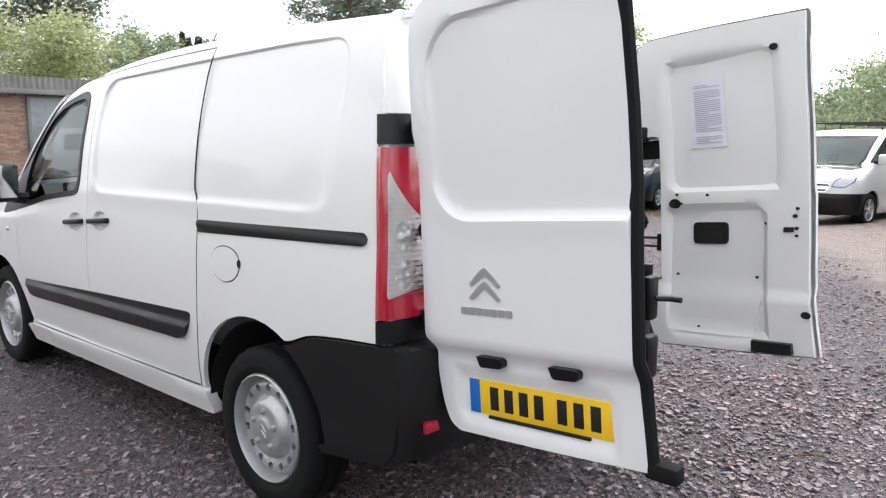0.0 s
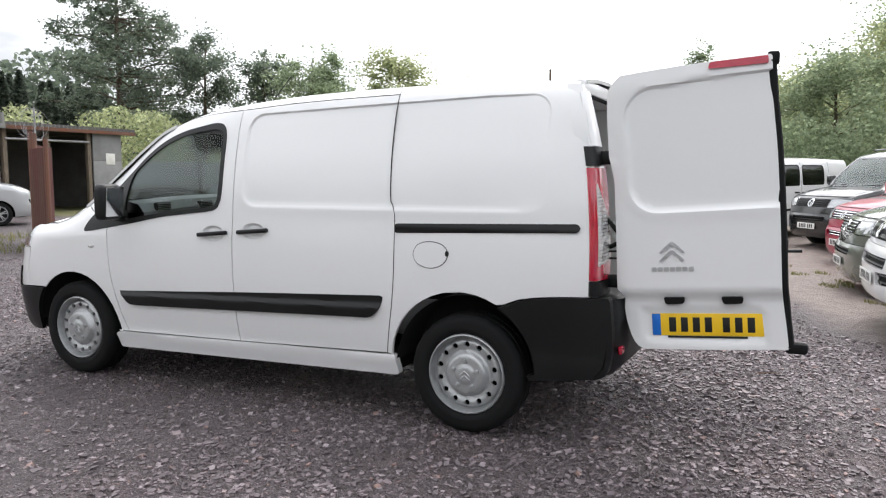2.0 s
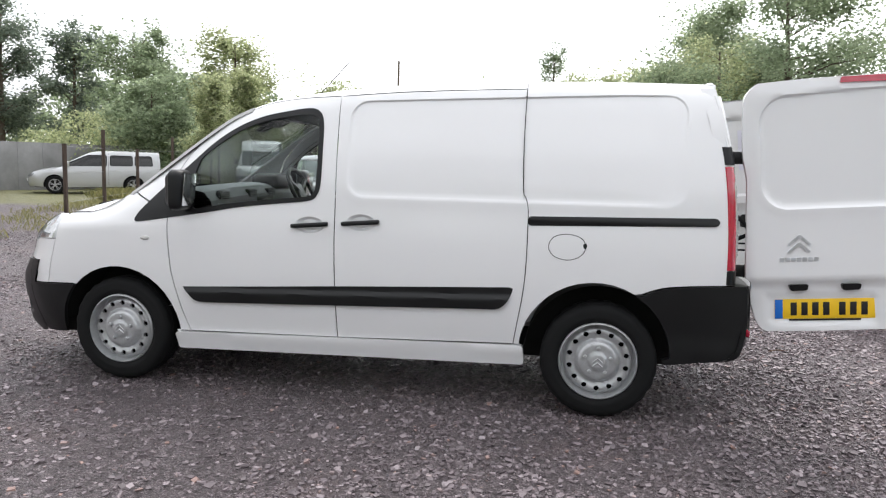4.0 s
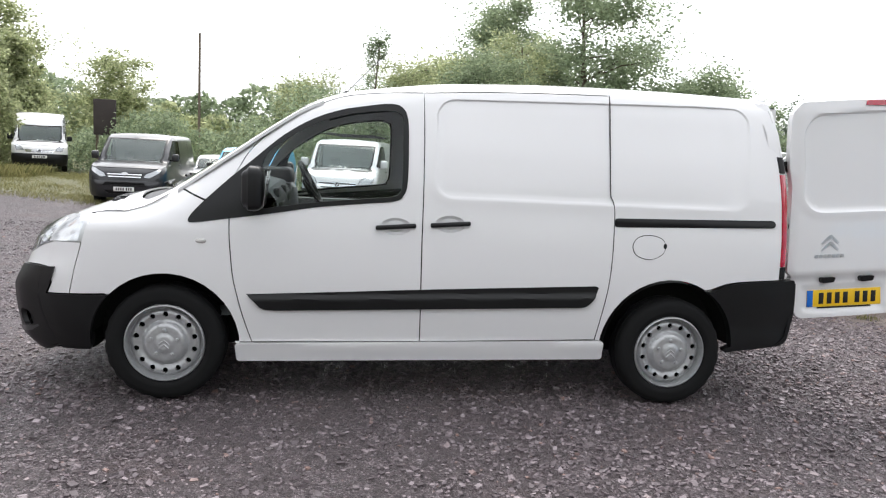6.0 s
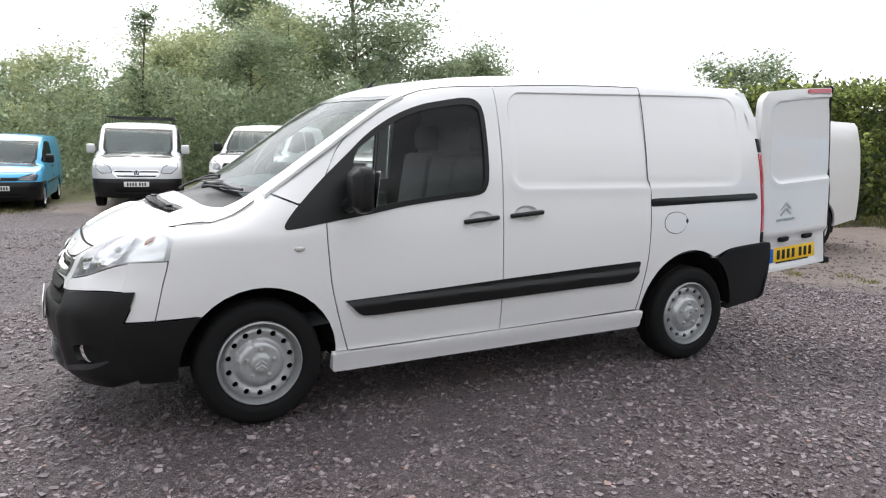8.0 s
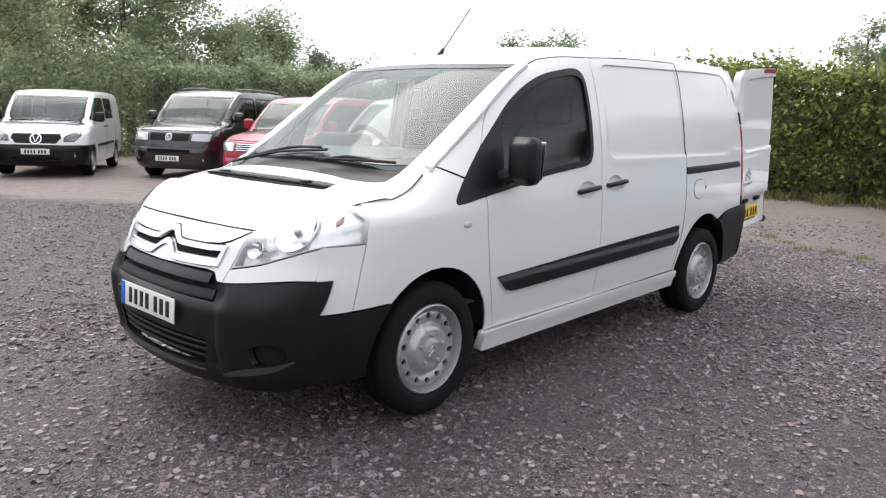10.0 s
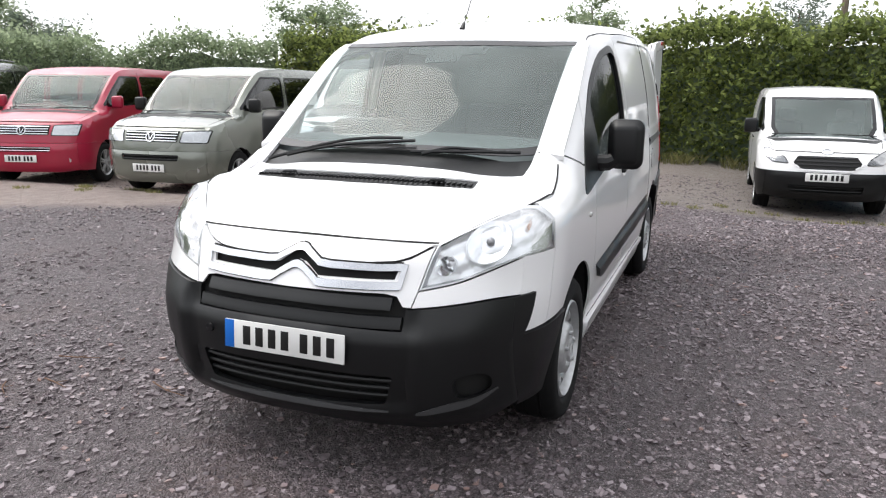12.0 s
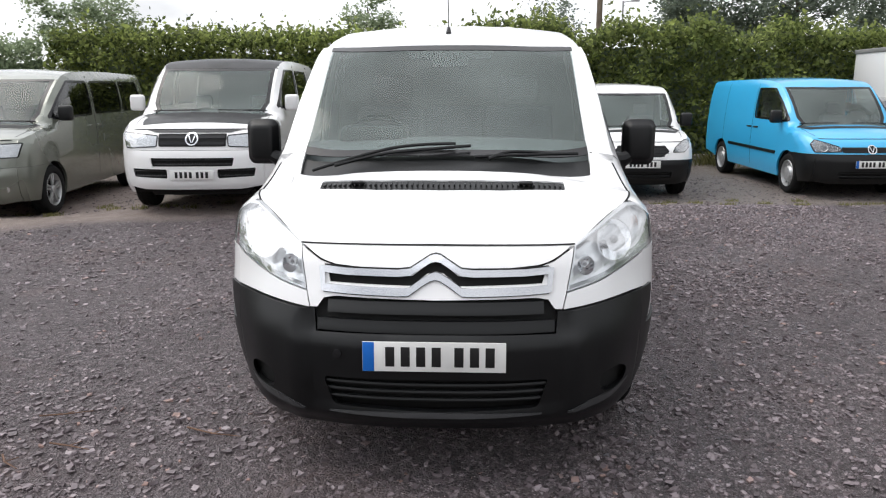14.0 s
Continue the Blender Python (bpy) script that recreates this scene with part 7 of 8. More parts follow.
    sheet("scuttle", [(p - .20, -edge(p) * .8), (p - .02, -edge(p) * .93), (p - .08, -edge(p) * .5), (p - .10, 0), (p - .08, edge(p) * .5), (p - .02, edge(p) * .93), (p - .20, edge(p) * .8), (p - .24, 0)], proud(S.on_lid, 0.002), BLACK, v, step=0.08, lip=0.006)
    xs = [q + (xr - .05 - q) * k / 30 for k in range(31)]
    ro = [(x, -edge(x)) for x in xs] + [(x, edge(x)) for x in reversed(xs)] + [(q - .05, edge(q) * .5), (q - .07, 0), (q - .05, -edge(q) * .5)]
    sheet("roof", ro, S.on_lid, roof_mat or colour, v, step=0.12, lip=0.03)
    # tail and underside
    to = [(-S.hw * .95, .40), (S.hw * .95, .40)] + [(S.side(xr - .1, z) - .01, z) for z in (.7, hb, S.height - .4, S.height - .2)] + [(S.side(xr - .1, S.height - .06) - .01, S.height - .055), (0, S.height - .02)]
    to += [(-y, z) for y, z in reversed(to[2:-1])]
    sheet("tailgate", to, lambda y, z, d: (xr - .02 - .06 * max(z - hb, 0) - d, y, z), colour, v, step=0.12, lip=0.04)
    bm = bmesh.new()
    box(bm, (xf + .25, -S.hw * .62, .22), (xr - .1, S.hw * .62, .42), 0.03)
    box(bm, (ax + r, -S.hw * .90, .25), (bx - r, S.hw * .90, .40), 0.03)
    part("underside", bm, DARK, v)
    bm = bmesh.new()
    box(bm, (p + .08, -S.hw * .86, .5), (p + .55, S.hw * .86, hb - .02), 0.06)
    part("dashboard", bm, TRIM_GREY, v)
    for y in (-.40, .40):
        bm = bmesh.new()
        box(bm, (c1 - .30, y - .22, .5), (c1 - .12, y + .22, 1.22), 0.06)
        box(bm, (c1 - .25, y - .12, 1.24), (c1 - .15, y + .12, 1.42), 0.04)
        part("seat", bm, FABRIC, v)
    if not rear_glass:
        bm = bmesh.new()
        box(bm, (c1 + .05, -S.hw * .84, .4), (c1 + .07, S.hw * .84, S.height - .12), 0.004)
        part("bulkhead", bm, TRIM_GREY, v)
    if bars:
        for y in (-S.hw * .66, S.hw * .66):
            bm = bmesh.new()
            tube(bm, [(x, y, S.lid(x, y) + .055) for x in [q + .25 + (xr - q - .6) * k / 8 for k in range(9)]], 0.014, 8)
            part("roof_bar", bm, GREY_METAL, v, "silver roof bar")
    if rack:
        for k in range(5):
            x = q + .15 + (xr - q - .4) * k / 4
            bm = bmesh.new()
            tube(bm, [(x, -S.hw * .78, S.height - .06), (x, -S.hw * .78, S.height + .10), (x, S.hw * .78, S.height + .10), (x, S.hw * .78, S.height - .06)], 0.014, 6)
            part("rack_hoop", bm, BLACK, v, "black roof rack hoop")
        for y in (-S.hw * .78, S.hw * .78):
            bm = bmesh.new()
            tube(bm, [(q + .1, y, S.height + .16), (xr - .2, y, S.height + .16)], 0.013, 6)
            part("rack_rail", bm, BLACK, v)
    h = Vector(heading).normalized()
    ang = math.atan2(h.y, h.x) - math.pi
    rot = Matrix.Rotation(ang, 4, "Z")
    v.matrix_world = Matrix.Translation(Vector((*place, ground_z(*place))) - rot @ Vector((ax, 0, 0))) @ rot
    return v


P_BLACK = paint("black_van_paint", (0.010, 0.010, 0.011), 0.25, 0.9, 0.0, 0.06)
P_NAVY = paint("dark_blue_grey_paint", (0.010, 0.011, 0.014), 0.3, 0.7, 0.1)
P_RED = paint("red_van_paint", (0.34, 0.006, 0.036), 0.3, 0.5)
P_OLIVE = paint("grey_green_paint", (0.172, 0.185, 0.157), 0.24, 1.0, 0.45)
P_BLUE = paint("sky_blue_paint", (0.035, 0.40, 0.72), 0.3, 0.8)
P_SILVER = paint("silver_paint", (0.50, 0.51, 0.52), 0.35, 0.8, 0.5)
P_PALE = paint("pale_silver_paint", (0.60, 0.61, 0.62), 0.3, 0.8, 0.2)
P_WHITE = paint("white_van_paint", (0.78, 0.78, 0.78), 0.3, 0.8)

MID_VAN = lambda: van_shape(4.89, 1.90, 1.96, 3.0, 0.90, 1.22, -0.02, 0.74)
SMALL_VAN = lambda: van_shape(4.5, 1.79, 1.82, 2.75, 0.88, 1.10, -0.02, 0.72)
parked("dark_mid_van", MID_VAN(), P_BLACK, (4.2, 12.1), (-.83, -.56), "black panel van with silver roof bars", front="transporter", bars=True, rear_glass=2, face="bars", tint=DARK_GLASS)
parked("red_mid_van", MID_VAN(), P_RED, (4.7, 9.38), (-.945, -.327), "bright red panel van with chrome grille bars", front="transporter", face="bright", rear_glass=2, tint=DARK_GLASS)
parked("olive_minibus", MID_VAN(), P_OLIVE, (4.62, 6.47), (-.995, -.10), "grey-green window van with tinted glass", front="transporter", face="chrome", rear_glass=2, tint=DARK_GLASS, mirror=BLACK)
parked("white_black_van", MID_VAN(), P_WHITE, (4.68, 3.35), (-.997, -.08), "white van with matt black bonnet and roof", front="facelift", wrap=BLACK, roof_mat=BLACK, face="bars", rear_glass=1, tint=DARK_GLASS)
parked("small_white_van", van_shape(4.16, 1.72, 1.76, 2.49, 0.82, 1.06, -0.05, 0.68), P_WHITE, (7.1, -2.62), (-1, -.024), "small white van with black lower bumper", bumper=BLACK, face="bars", front="courier", style="vented", wheel_r=.31)
parked("blue_small_van", van_shape(4.85, 1.79, 1.86, 3.0, 0.88, 1.10, -0.02, 0.72), P_BLUE, (7.3, -6.05), (-.999, -.035), "sky blue small panel van with black bumper", bumper=BLACK, front="caddy", style="vented", strip=True, wheel_r=.32)
parked("dark_panel_van", van_shape(4.97, 1.98, 2.0, 2.93, 0.98, 1.22, -0.10, 0.70), P_NAVY, (-6.5, 16.4), (.04, -1), "dark metallic panel van parked by the grass", face="chrome", front="custom")
parked("blue_city_van", SMALL_VAN(), P_BLUE, (-3.59, 16.4), (-.113, -.994), "sky blue small van with black bumper", bumper=BLACK, front="caddy", style="vented", strip=True, wheel_r=.32)
parked("racked_silver_van", van_shape(4.78, 1.90, 1.96, 3.1, 0.83, 1.20, -0.15, 0.62), P_PALE, (-0.73, 14.1), (-.155, -.988), "pale silver panel van with black roof rack", bumper=BLACK, front="vivaro", rack=True, face="chrome", mirror=P_PALE)
parked("white_city_van", van_shape(4.32, 1.83, 1.83, 2.70, 0.86, 1.12, -0.05, 0.68), P_WHITE, (1.81, 13.65), (-.542, -.841), "small white van with black bumper", bumper=BLACK, front="citan", style="vented", strip=True, wheel_r=.31, face="bars", rear_glass=1, tint=DARK_GLASS)
parked("high_roof_van", van_shape(5.4, 2.0, 2.42, 3.2, 0.87, 1.24, -0.10, 0.50, head=1.92), P_WHITE, (-13.1, 27.0), (.341, -.94), "white high-roof van with dark bumper", bumper=BLACK, front="movano", face="chrome")
parked("silver_window_van", MID_VAN(), P_SILVER, (-17.5, 9.5), (.54, .84), "silver window van by the sheds", face="bars", rear_glass=2, tint=DARK_GLASS, bars=True)
parked("silver_estate", van_shape(4.65, 1.84, 1.66, 2.72, 0.95, 1.0, 0.10, 1.05), P_SILVER, (-18.4, 20.4), (-.85, -.53), "silver estate car behind the fence", "car", rear_glass=2, tint=DARK_GLASS, face="bars", sliding=True)
parked("pale_saloon", van_shape(4.5, 1.80, 1.45, 2.75, 0.80, 0.93, 0.30, 1.05), P_PALE, (-5.6, 23.6), (.05, -1), "pale silver car parked behind the vans", "car", face="bright", tint=DARK_GLASS, rear_glass=1)
parked("dark_hatchback", van_shape(4.2, 1.75, 1.5, 2.55, 0.85, 0.95, 0.05, 0.95), P_BLACK, (7.4, -7.6), (-1, 0), "dark car parked beside the blue van", "car", rear_glass=2, tint=DARK_GLASS)

# ---- plants ----
LEAF_MID = leaf_material("green_leaves", (0.176, 0.228, 0.136), (0.429, 0.501, 0.322))
LEAF_LIGHT = leaf_material("pale_leaves", (0.263, 0.306, 0.157), (0.576, 0.604, 0.362))
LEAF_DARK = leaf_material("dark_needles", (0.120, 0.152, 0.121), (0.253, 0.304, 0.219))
LEAF_HEDGE = leaf_material("hedge_leaves", (0.061, 0.086, 0.032), (0.436, 0.508, 0.157))
LEAF_CONIFER = leaf_material("conifer_needles", (0.050, 0.066, 0.052), (0.125, 0.155, 0.115))
BARK = bark("bark", (0.13, 0.10, 0.075))


def leaves(name, centres, size, material, parent, rng, flat=0.35, kind=""):
    """Many small folded leaves at the given points, as one mesh."""
    n = len(centres)
    c = np.asarray(centres)
    d = rng.normal(size=(n, 3))
    d[:, 2] = d[:, 2] * flat - 0.15
    d /= np.linalg.norm(d, axis=1)[:, None]
    e = np.cross(d, rng.normal(size=(n, 3)))
    e /= np.linalg.norm(e, axis=1)[:, None]
    s = size * rng.uniform(0.55, 1.35, (n, 1))
    v = np.stack([c - d * s * 0.5, c + e * s * 0.30, c + d * s * 0.55, c - e * s * 0.30], 1).reshape(-1, 3)
    me = bpy.data.meshes.new(name)
    me.from_pydata(v.tolist(), [], np.arange(n * 4).reshape(n, 4).tolist())
    me.materials.append(material)
    ob = new(name, me)
    if parent is not None:
        ob.parent = parent
    if kind:
        ob["kind"] = kind
    return ob


def tree(name, place, height, spread, seed, material, label, trunk=0.0, count=9000, size=0.26, kind="round", base=0.0, group="trees round the yard"):
    """A tree: tapered trunk with limbs, and a crown of loose clumps of leaves."""
    rng = np.random.default_rng(seed)
    t = empty(name, label, "tree", group)
    bm = bmesh.new()
    r0 = trunk or height * (0.018 if kind != "up" else 0.008)
    bend = rng.normal(size=2) * height * 0.03
    spine = [(bend[0] * (k / 6) ** 2, bend[1] * (k / 6) ** 2, height * 0.92 * k / 6) for k in range(7)]
    tube(bm, spine, [r0 * (1 - 0.85 * k / 6) + 0.01 for k in range(7)], 8)
    tips = []
    limbs = {"cone": 46, "pine": 90, "up": 34}.get(kind, 30)
    for k in range(limbs):
        f = rng.uniform(0.22, 0.95) if kind != "cone" else 0.18 + 0.8 * k / limbs
        z = height * 0.92 * f
        a = rng.uniform(0, math.tau) if kind != "cone" else k * 2.4
        if kind == "round":
            reach = spread * (0.35 + 0.65 * math.sin(math.pi * min(max((f - 0.1) / 0.95, 0), 1)) ** 0.7) * rng.uniform(0.6, 1.05)
            rise = height * rng.uniform(0.03, 0.14)
        elif kind == "cone":
            reach = spread * (1.02 - f) ** 0.8 * rng.uniform(0.65, 1.1)
            rise = height * rng.uniform(-0.02, 0.03)
        elif kind == "pine":
            reach = spread * (0.25 + 0.85 * math.sin(math.pi * min(f * 0.95, 1.0)) ** 0.8) * rng.uniform(0.35, 1.1)
            rise = height * rng.uniform(-0.05, 0.07)
        else:
            reach = spread * (1.05 - f * 0.75) * rng.uniform(0.5, 1.0)
            rise = height * rng.uniform(0.06, 0.16)
        reach *= 0.72
        p0 = Vector((bend[0] * f * f, bend[1] * f * f, z))
        p1 = p0 + Vector((math.cos(a) * reach, math.sin(a) * reach, rise))
        pm = p0.lerp(p1, 0.5) + Vector((0, 0, rise * 0.3))
        rr = r0 * 0.35 * (1 - f * 0.6)
        tube(bm, [p0, pm, p1], [rr, rr * 0.6, rr * 0.2 + 0.004], 5)
        for q, wgt in ((0.45, 0.7), (0.7, 1.0), (0.92, 1.2)):
            tips.append((p0.lerp(p1, q) + Vector((0, 0, rise * 0.2)), wgt, reach))
    part("trunk", bm, BARK, t)
    per = count // len(tips)
    pts = []
    for p, wgt, reach in tips:
        r = (0.19 * spread + 0.10 * reach) * rng.uniform(0.5, 1.15) * {"pine": 0.36, "up": 0.62}.get(kind, 0.9)
        flat = {"cone": 0.35, "pine": 0.8}.get(kind, 0.75)
        for sub in range(3):
            o = rng.normal(size=3) * r * 0.55
            o[2] *= flat
            g = rng.normal(size=(max(int(per * wgt / 3), 3), 3)) * r * rng.uniform(0.32, 0.68)
            g[:, 2] *= flat
            pts.append(np.array(p) + o + g)
    pts = np.concatenate(pts)
    pts = pts[pts[:, 2] > 0.15]
    leaves("crown", pts, size, material, t, rng)
    t.matrix_world = Matrix.Translation((place[0], place[1], base)) @ Matrix.Rotation(float(rng.uniform(0, 6)), 4, "Z")
    return t


def hedge(name, a, b, depth, height, seed, material, label, per=520, size=0.12, wild=0.35, kind="thing", base=0.0):
    """A thick hedge between two points: a dark core sheet under many leaves, with shoots on top."""
    rng = np.random.default_rng(seed)
    a, b = np.array(a, float), np.array(b, float)
    length = float(np.linalg.norm(b - a))
    u = (b - a) / length
    n = np.array([-u[1], u[0]])
    t = empty(name, label, "hedge")
    top = lambda s: height * (1 + wild * 0.5 * (noise.noise((s * 0.35, seed, 0)) + 0.6 * noise.noise((s * 1.1, seed, 3))))
    count = int(length * height * per)
    s = rng.uniform(0, length, count)
    hts = np.array([top(v) for v in np.linspace(0, length, 200)])
    h = np.interp(s, np.linspace(0, length, 200), hts)
    z = rng.uniform(0, 1, count) ** 0.8 * h
    bulge = np.array([noise.noise((float(p) * 0.7, float(q) * 0.8, seed)) for p, q in zip(s, z)])
    bulge2 = np.array([noise.noise((float(p) * 2.5, float(q) * 2.5, seed + 7)) for p, q in zip(s, z)])
    d = rng.normal(size=count) * 0.14 - rng.uniform(0, 0.25, count) + bulge * 0.45 + bulge2 * 0.22 - 0.35 * (z / height) ** 3
    front = np.stack([a[0] + u[0] * s + n[0] * d, a[1] + u[1] * s + n[1] * d, z], 1)
    m = count // 3
    s2 = rng.uniform(0, length, m)
    h2 = np.interp(s2, np.linspace(0, length, 200), hts)
    d2 = -rng.uniform(0, depth, m)
    z2 = h2 + rng.normal(size=m) * 0.14 - 0.05
    ontop = np.stack([a[0] + u[0] * s2 + n[0] * d2, a[1] + u[1] * s2 + n[1] * d2, z2], 1)
    shoots = []
    for k in range(int(length * 1.6)):
        s3 = rng.uniform(0, length)
        h3 = float(np.interp(s3, np.linspace(0, length, 200), hts))
        d3 = -rng.uniform(0, depth * 0.8)
        for q in range(14):
            f = q / 14
            shoots.append((a[0] + u[0] * (s3 + f * 0.2) + n[0] * d3 + rng.normal() * 0.05, a[1] + u[1] * (s3 + f * 0.2) + n[1] * d3 + rng.normal() * 0.05, h3 + f * rng.uniform(0.25, 0.7)))
    pts = np.concatenate([front, ontop, np.array(shoots)])
    leaves("foliage", pts, size, material, t, rng, 0.8)
    # smooth dark sheet behind the leaves, seen through the gaps between them
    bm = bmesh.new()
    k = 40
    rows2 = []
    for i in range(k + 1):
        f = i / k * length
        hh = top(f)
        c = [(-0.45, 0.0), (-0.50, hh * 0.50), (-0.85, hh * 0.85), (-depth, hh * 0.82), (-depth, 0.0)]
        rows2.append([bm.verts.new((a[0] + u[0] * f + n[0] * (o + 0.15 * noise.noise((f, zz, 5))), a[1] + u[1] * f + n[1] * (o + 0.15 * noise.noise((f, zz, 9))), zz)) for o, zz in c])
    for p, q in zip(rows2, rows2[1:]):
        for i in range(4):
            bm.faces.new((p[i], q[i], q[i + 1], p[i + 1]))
    part("woody_core", bm, LEAF_DARK, t, "dark sheet inside the hedge")
    return t


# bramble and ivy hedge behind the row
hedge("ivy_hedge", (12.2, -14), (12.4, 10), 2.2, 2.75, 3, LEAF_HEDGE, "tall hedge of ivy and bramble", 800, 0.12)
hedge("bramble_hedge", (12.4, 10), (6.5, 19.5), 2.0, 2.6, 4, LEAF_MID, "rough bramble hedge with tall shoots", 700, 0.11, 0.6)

# the trees round the yard
for nm, p, h, sp, sd, mt, lb, kd, ct, sz in (
    ("cedar_tree", (-47.7, 41.2), 20.5, 8.6, 21, LEAF_DARK, "tall old pine with an open layered crown", "pine", 30000, 0.30),
    ("conifer_tree", (-41.4, 44.2), 13.4, 4.2, 22, LEAF_DARK, "dark spreading conifer tree", "round", 13800, 0.30),
    ("dark_tree", (-35.5, 44.5), 11.5, 3.4, 23, LEAF_DARK, "dark rounded broadleaf tree", "round", 10000, 0.29),
    ("broadleaf_tree", (-28.8, 42.3), 11.0, 4.2, 24, LEAF_MID, "leafy green tree behind the yard", "round", 12500, 0.27),
    ("broadleaf_tree", (-19.5, 37.9), 9.6, 3.6, 25, LEAF_LIGHT, "pale green leafy tree", "round", 12500, 0.26),
    ("yellow_bush_tree", (-38.3, 13.0), 8.8, 5.6, 26, LEAF_LIGHT, "broad yellow-green tree behind the workshop", "round", 16200, 0.26),
    ("green_tree", (-41.4, 20.0), 8.2, 4.2, 27, LEAF_MID, "rounded green tree behind the workshop", "round", 12500, 0.26),
    ("dark_tree", (-61.0, 20.0), 17.0, 7.5, 28, LEAF_DARK, "large dark tree behind the workshop", "round", 15000, 0.40),
    ("leafy_tree", (-17.6, 25.5), 5.2, 2.8, 31, LEAF_MID, "green tree beside the fence", "round", 16200, 0.19),
    ("leafy_tree", (-16.0, 32.0), 6.4, 2.6, 32, LEAF_LIGHT, "feathery pale tree with upright branches", "up", 15000, 0.19),
    ("leafy_tree", (-20.0, 34.0), 6.6, 2.8, 33, LEAF_LIGHT, "feathery pale tree with upright branches", "up", 12500, 0.19),
    ("shrub_tree", (-13.4, 23.0), 4.6, 2.0, 34, LEAF_LIGHT, "light scrubby young tree", "up", 8800, 0.14),
    ("shrub_tree", (-17.6, 52.2), 8.4, 3.6, 35, LEAF_LIGHT, "pale leafy tree far behind", "round", 10000, 0.27),
    ("big_ash_tree", (9.9, 49.5), 13.6, 6.2, 36, LEAF_MID, "large leafy green ash tree", "round", 37125, 0.26),
    ("willow_tree", (6.4, 40.5), 7.8, 6.0, 37, LEAF_LIGHT, "pale green rounded willow", "round", 30000, 0.26),
    ("birch_tree", (0.1, 22.0), 5.9, 1.5, 38, LEAF_MID, "slender young birch tree", "up", 4200, 0.10),
    ("far_tree", (23.4, 39.5), 7.2, 3.6, 39, LEAF_MID, "low leafy tree behind", "round", 10000, 0.24),
    ("yard_tree", (9.2, 26.0), 10.5, 4.6, 40, LEAF_MID, "tall dark green yard tree", "round", 27000, 0.19),
    ("yard_tree", (12.6, 22.8), 5.0, 3.2, 41, LEAF_MID, "broad bushy green tree", "round", 27000, 0.14),
    ("yard_tree", (24.1, 32.2), 5.6, 3.0, 42, LEAF_DARK, "low dark leafy tree", "round", 11880, 0.19),
    ("hedge_tree", (13.9, 9.6), 3.9, 2.0, 43, LEAF_MID, "bushy thorn tree above the hedge", "round", 11200, 0.12),
    ("hedge_tree", (24.7, 3.9), 5.0, 1.6, 44, LEAF_MID, "small tree above the hedge", "round", 5000, 0.16),
    ("hedge_tree", (26.8, -3.2), 5.0, 2.2, 45, LEAF_DARK, "dark bush above the hedge", "round", 6200, 0.16),
    ("pine_tree", (24.5, -8.4), 6.4, 2.8, 46, LEAF_DARK, "dark pine behind the hedge", "round", 11200, 0.19),
    ("pine_tree", (23.5, -11.6), 6.8, 2.8, 47, LEAF_DARK, "dark pine behind the hedge", "round", 11200, 0.19),
    ("pine_tree", (26.4, -16.5), 7.2, 3.2, 48, LEAF_DARK, "dark pine behind the hedge", "round", 11200, 0.19),
    ("yard_shrub", (1.6, 26.5), 5.6, 2.5, 49, LEAF_LIGHT, "tall light green shrub", "round", 11200, 0.14),
    ("yard_shrub", (4.6, 25.6), 6.2, 3.3, 50, LEAF_MID, "tall leafy green shrub", "round", 15000, 0.14),
    ("yard_shrub", (-2.6, 27.5), 5.0, 2.6, 51, LEAF_LIGHT, "light green upright shrub", "round", 10000, 0.14),
    ("yard_shrub", (7.2, 29.0), 7.6, 3.8, 52, LEAF_LIGHT, "tall light green shrub", "round", 15000, 0.16),
):
    tree(nm, p, h, sp, sd, mt, lb, count=int(ct * 1.2), size=sz * 0.82, kind=kd, base=ground_z(*p) if p[1] < 25 else -0.4)


def scrub(name, a, b, height, depth, seed, material, label, count, size):
    """A far thicket as one mass of leaves with an uneven top."""
    rng = np.random.default_rng(seed)
    a, b = np.array(a, float), np.array(b, float)
    n = np.array([-(b - a)[1], (b - a)[0]]) / np.linalg.norm(b - a)
    pts = []
    bumps = 26
    for k in range(bumps):
        c = a + (b - a) * (k + rng.uniform(-.5, .5)) / bumps + n * rng.uniform(0, depth)
        h = height * rng.uniform(0.62, 1.15)
        r = height * rng.uniform(0.28, 0.48)
        m = count // bumps
        z = rng.uniform(0, 1, m) ** 0.8
        w = r * np.sqrt(np.clip(1.02 - z ** 2.2, 0.02, 1))
        th = rng.uniform(0, math.tau, m)
        q = w * rng.uniform(0.5, 1.05, m) * 1.35
        pts.append(np.stack([c[0] + q * np.cos(th), c[1] + q * np.sin(th), z * h - .4], 1) + rng.normal(size=(m, 3)) * 0.12)
    ob = leaves(name, np.concatenate(pts), size, material, None, rng, 0.8)
    return tagged(ob, label, "scrub", kind="stuff")


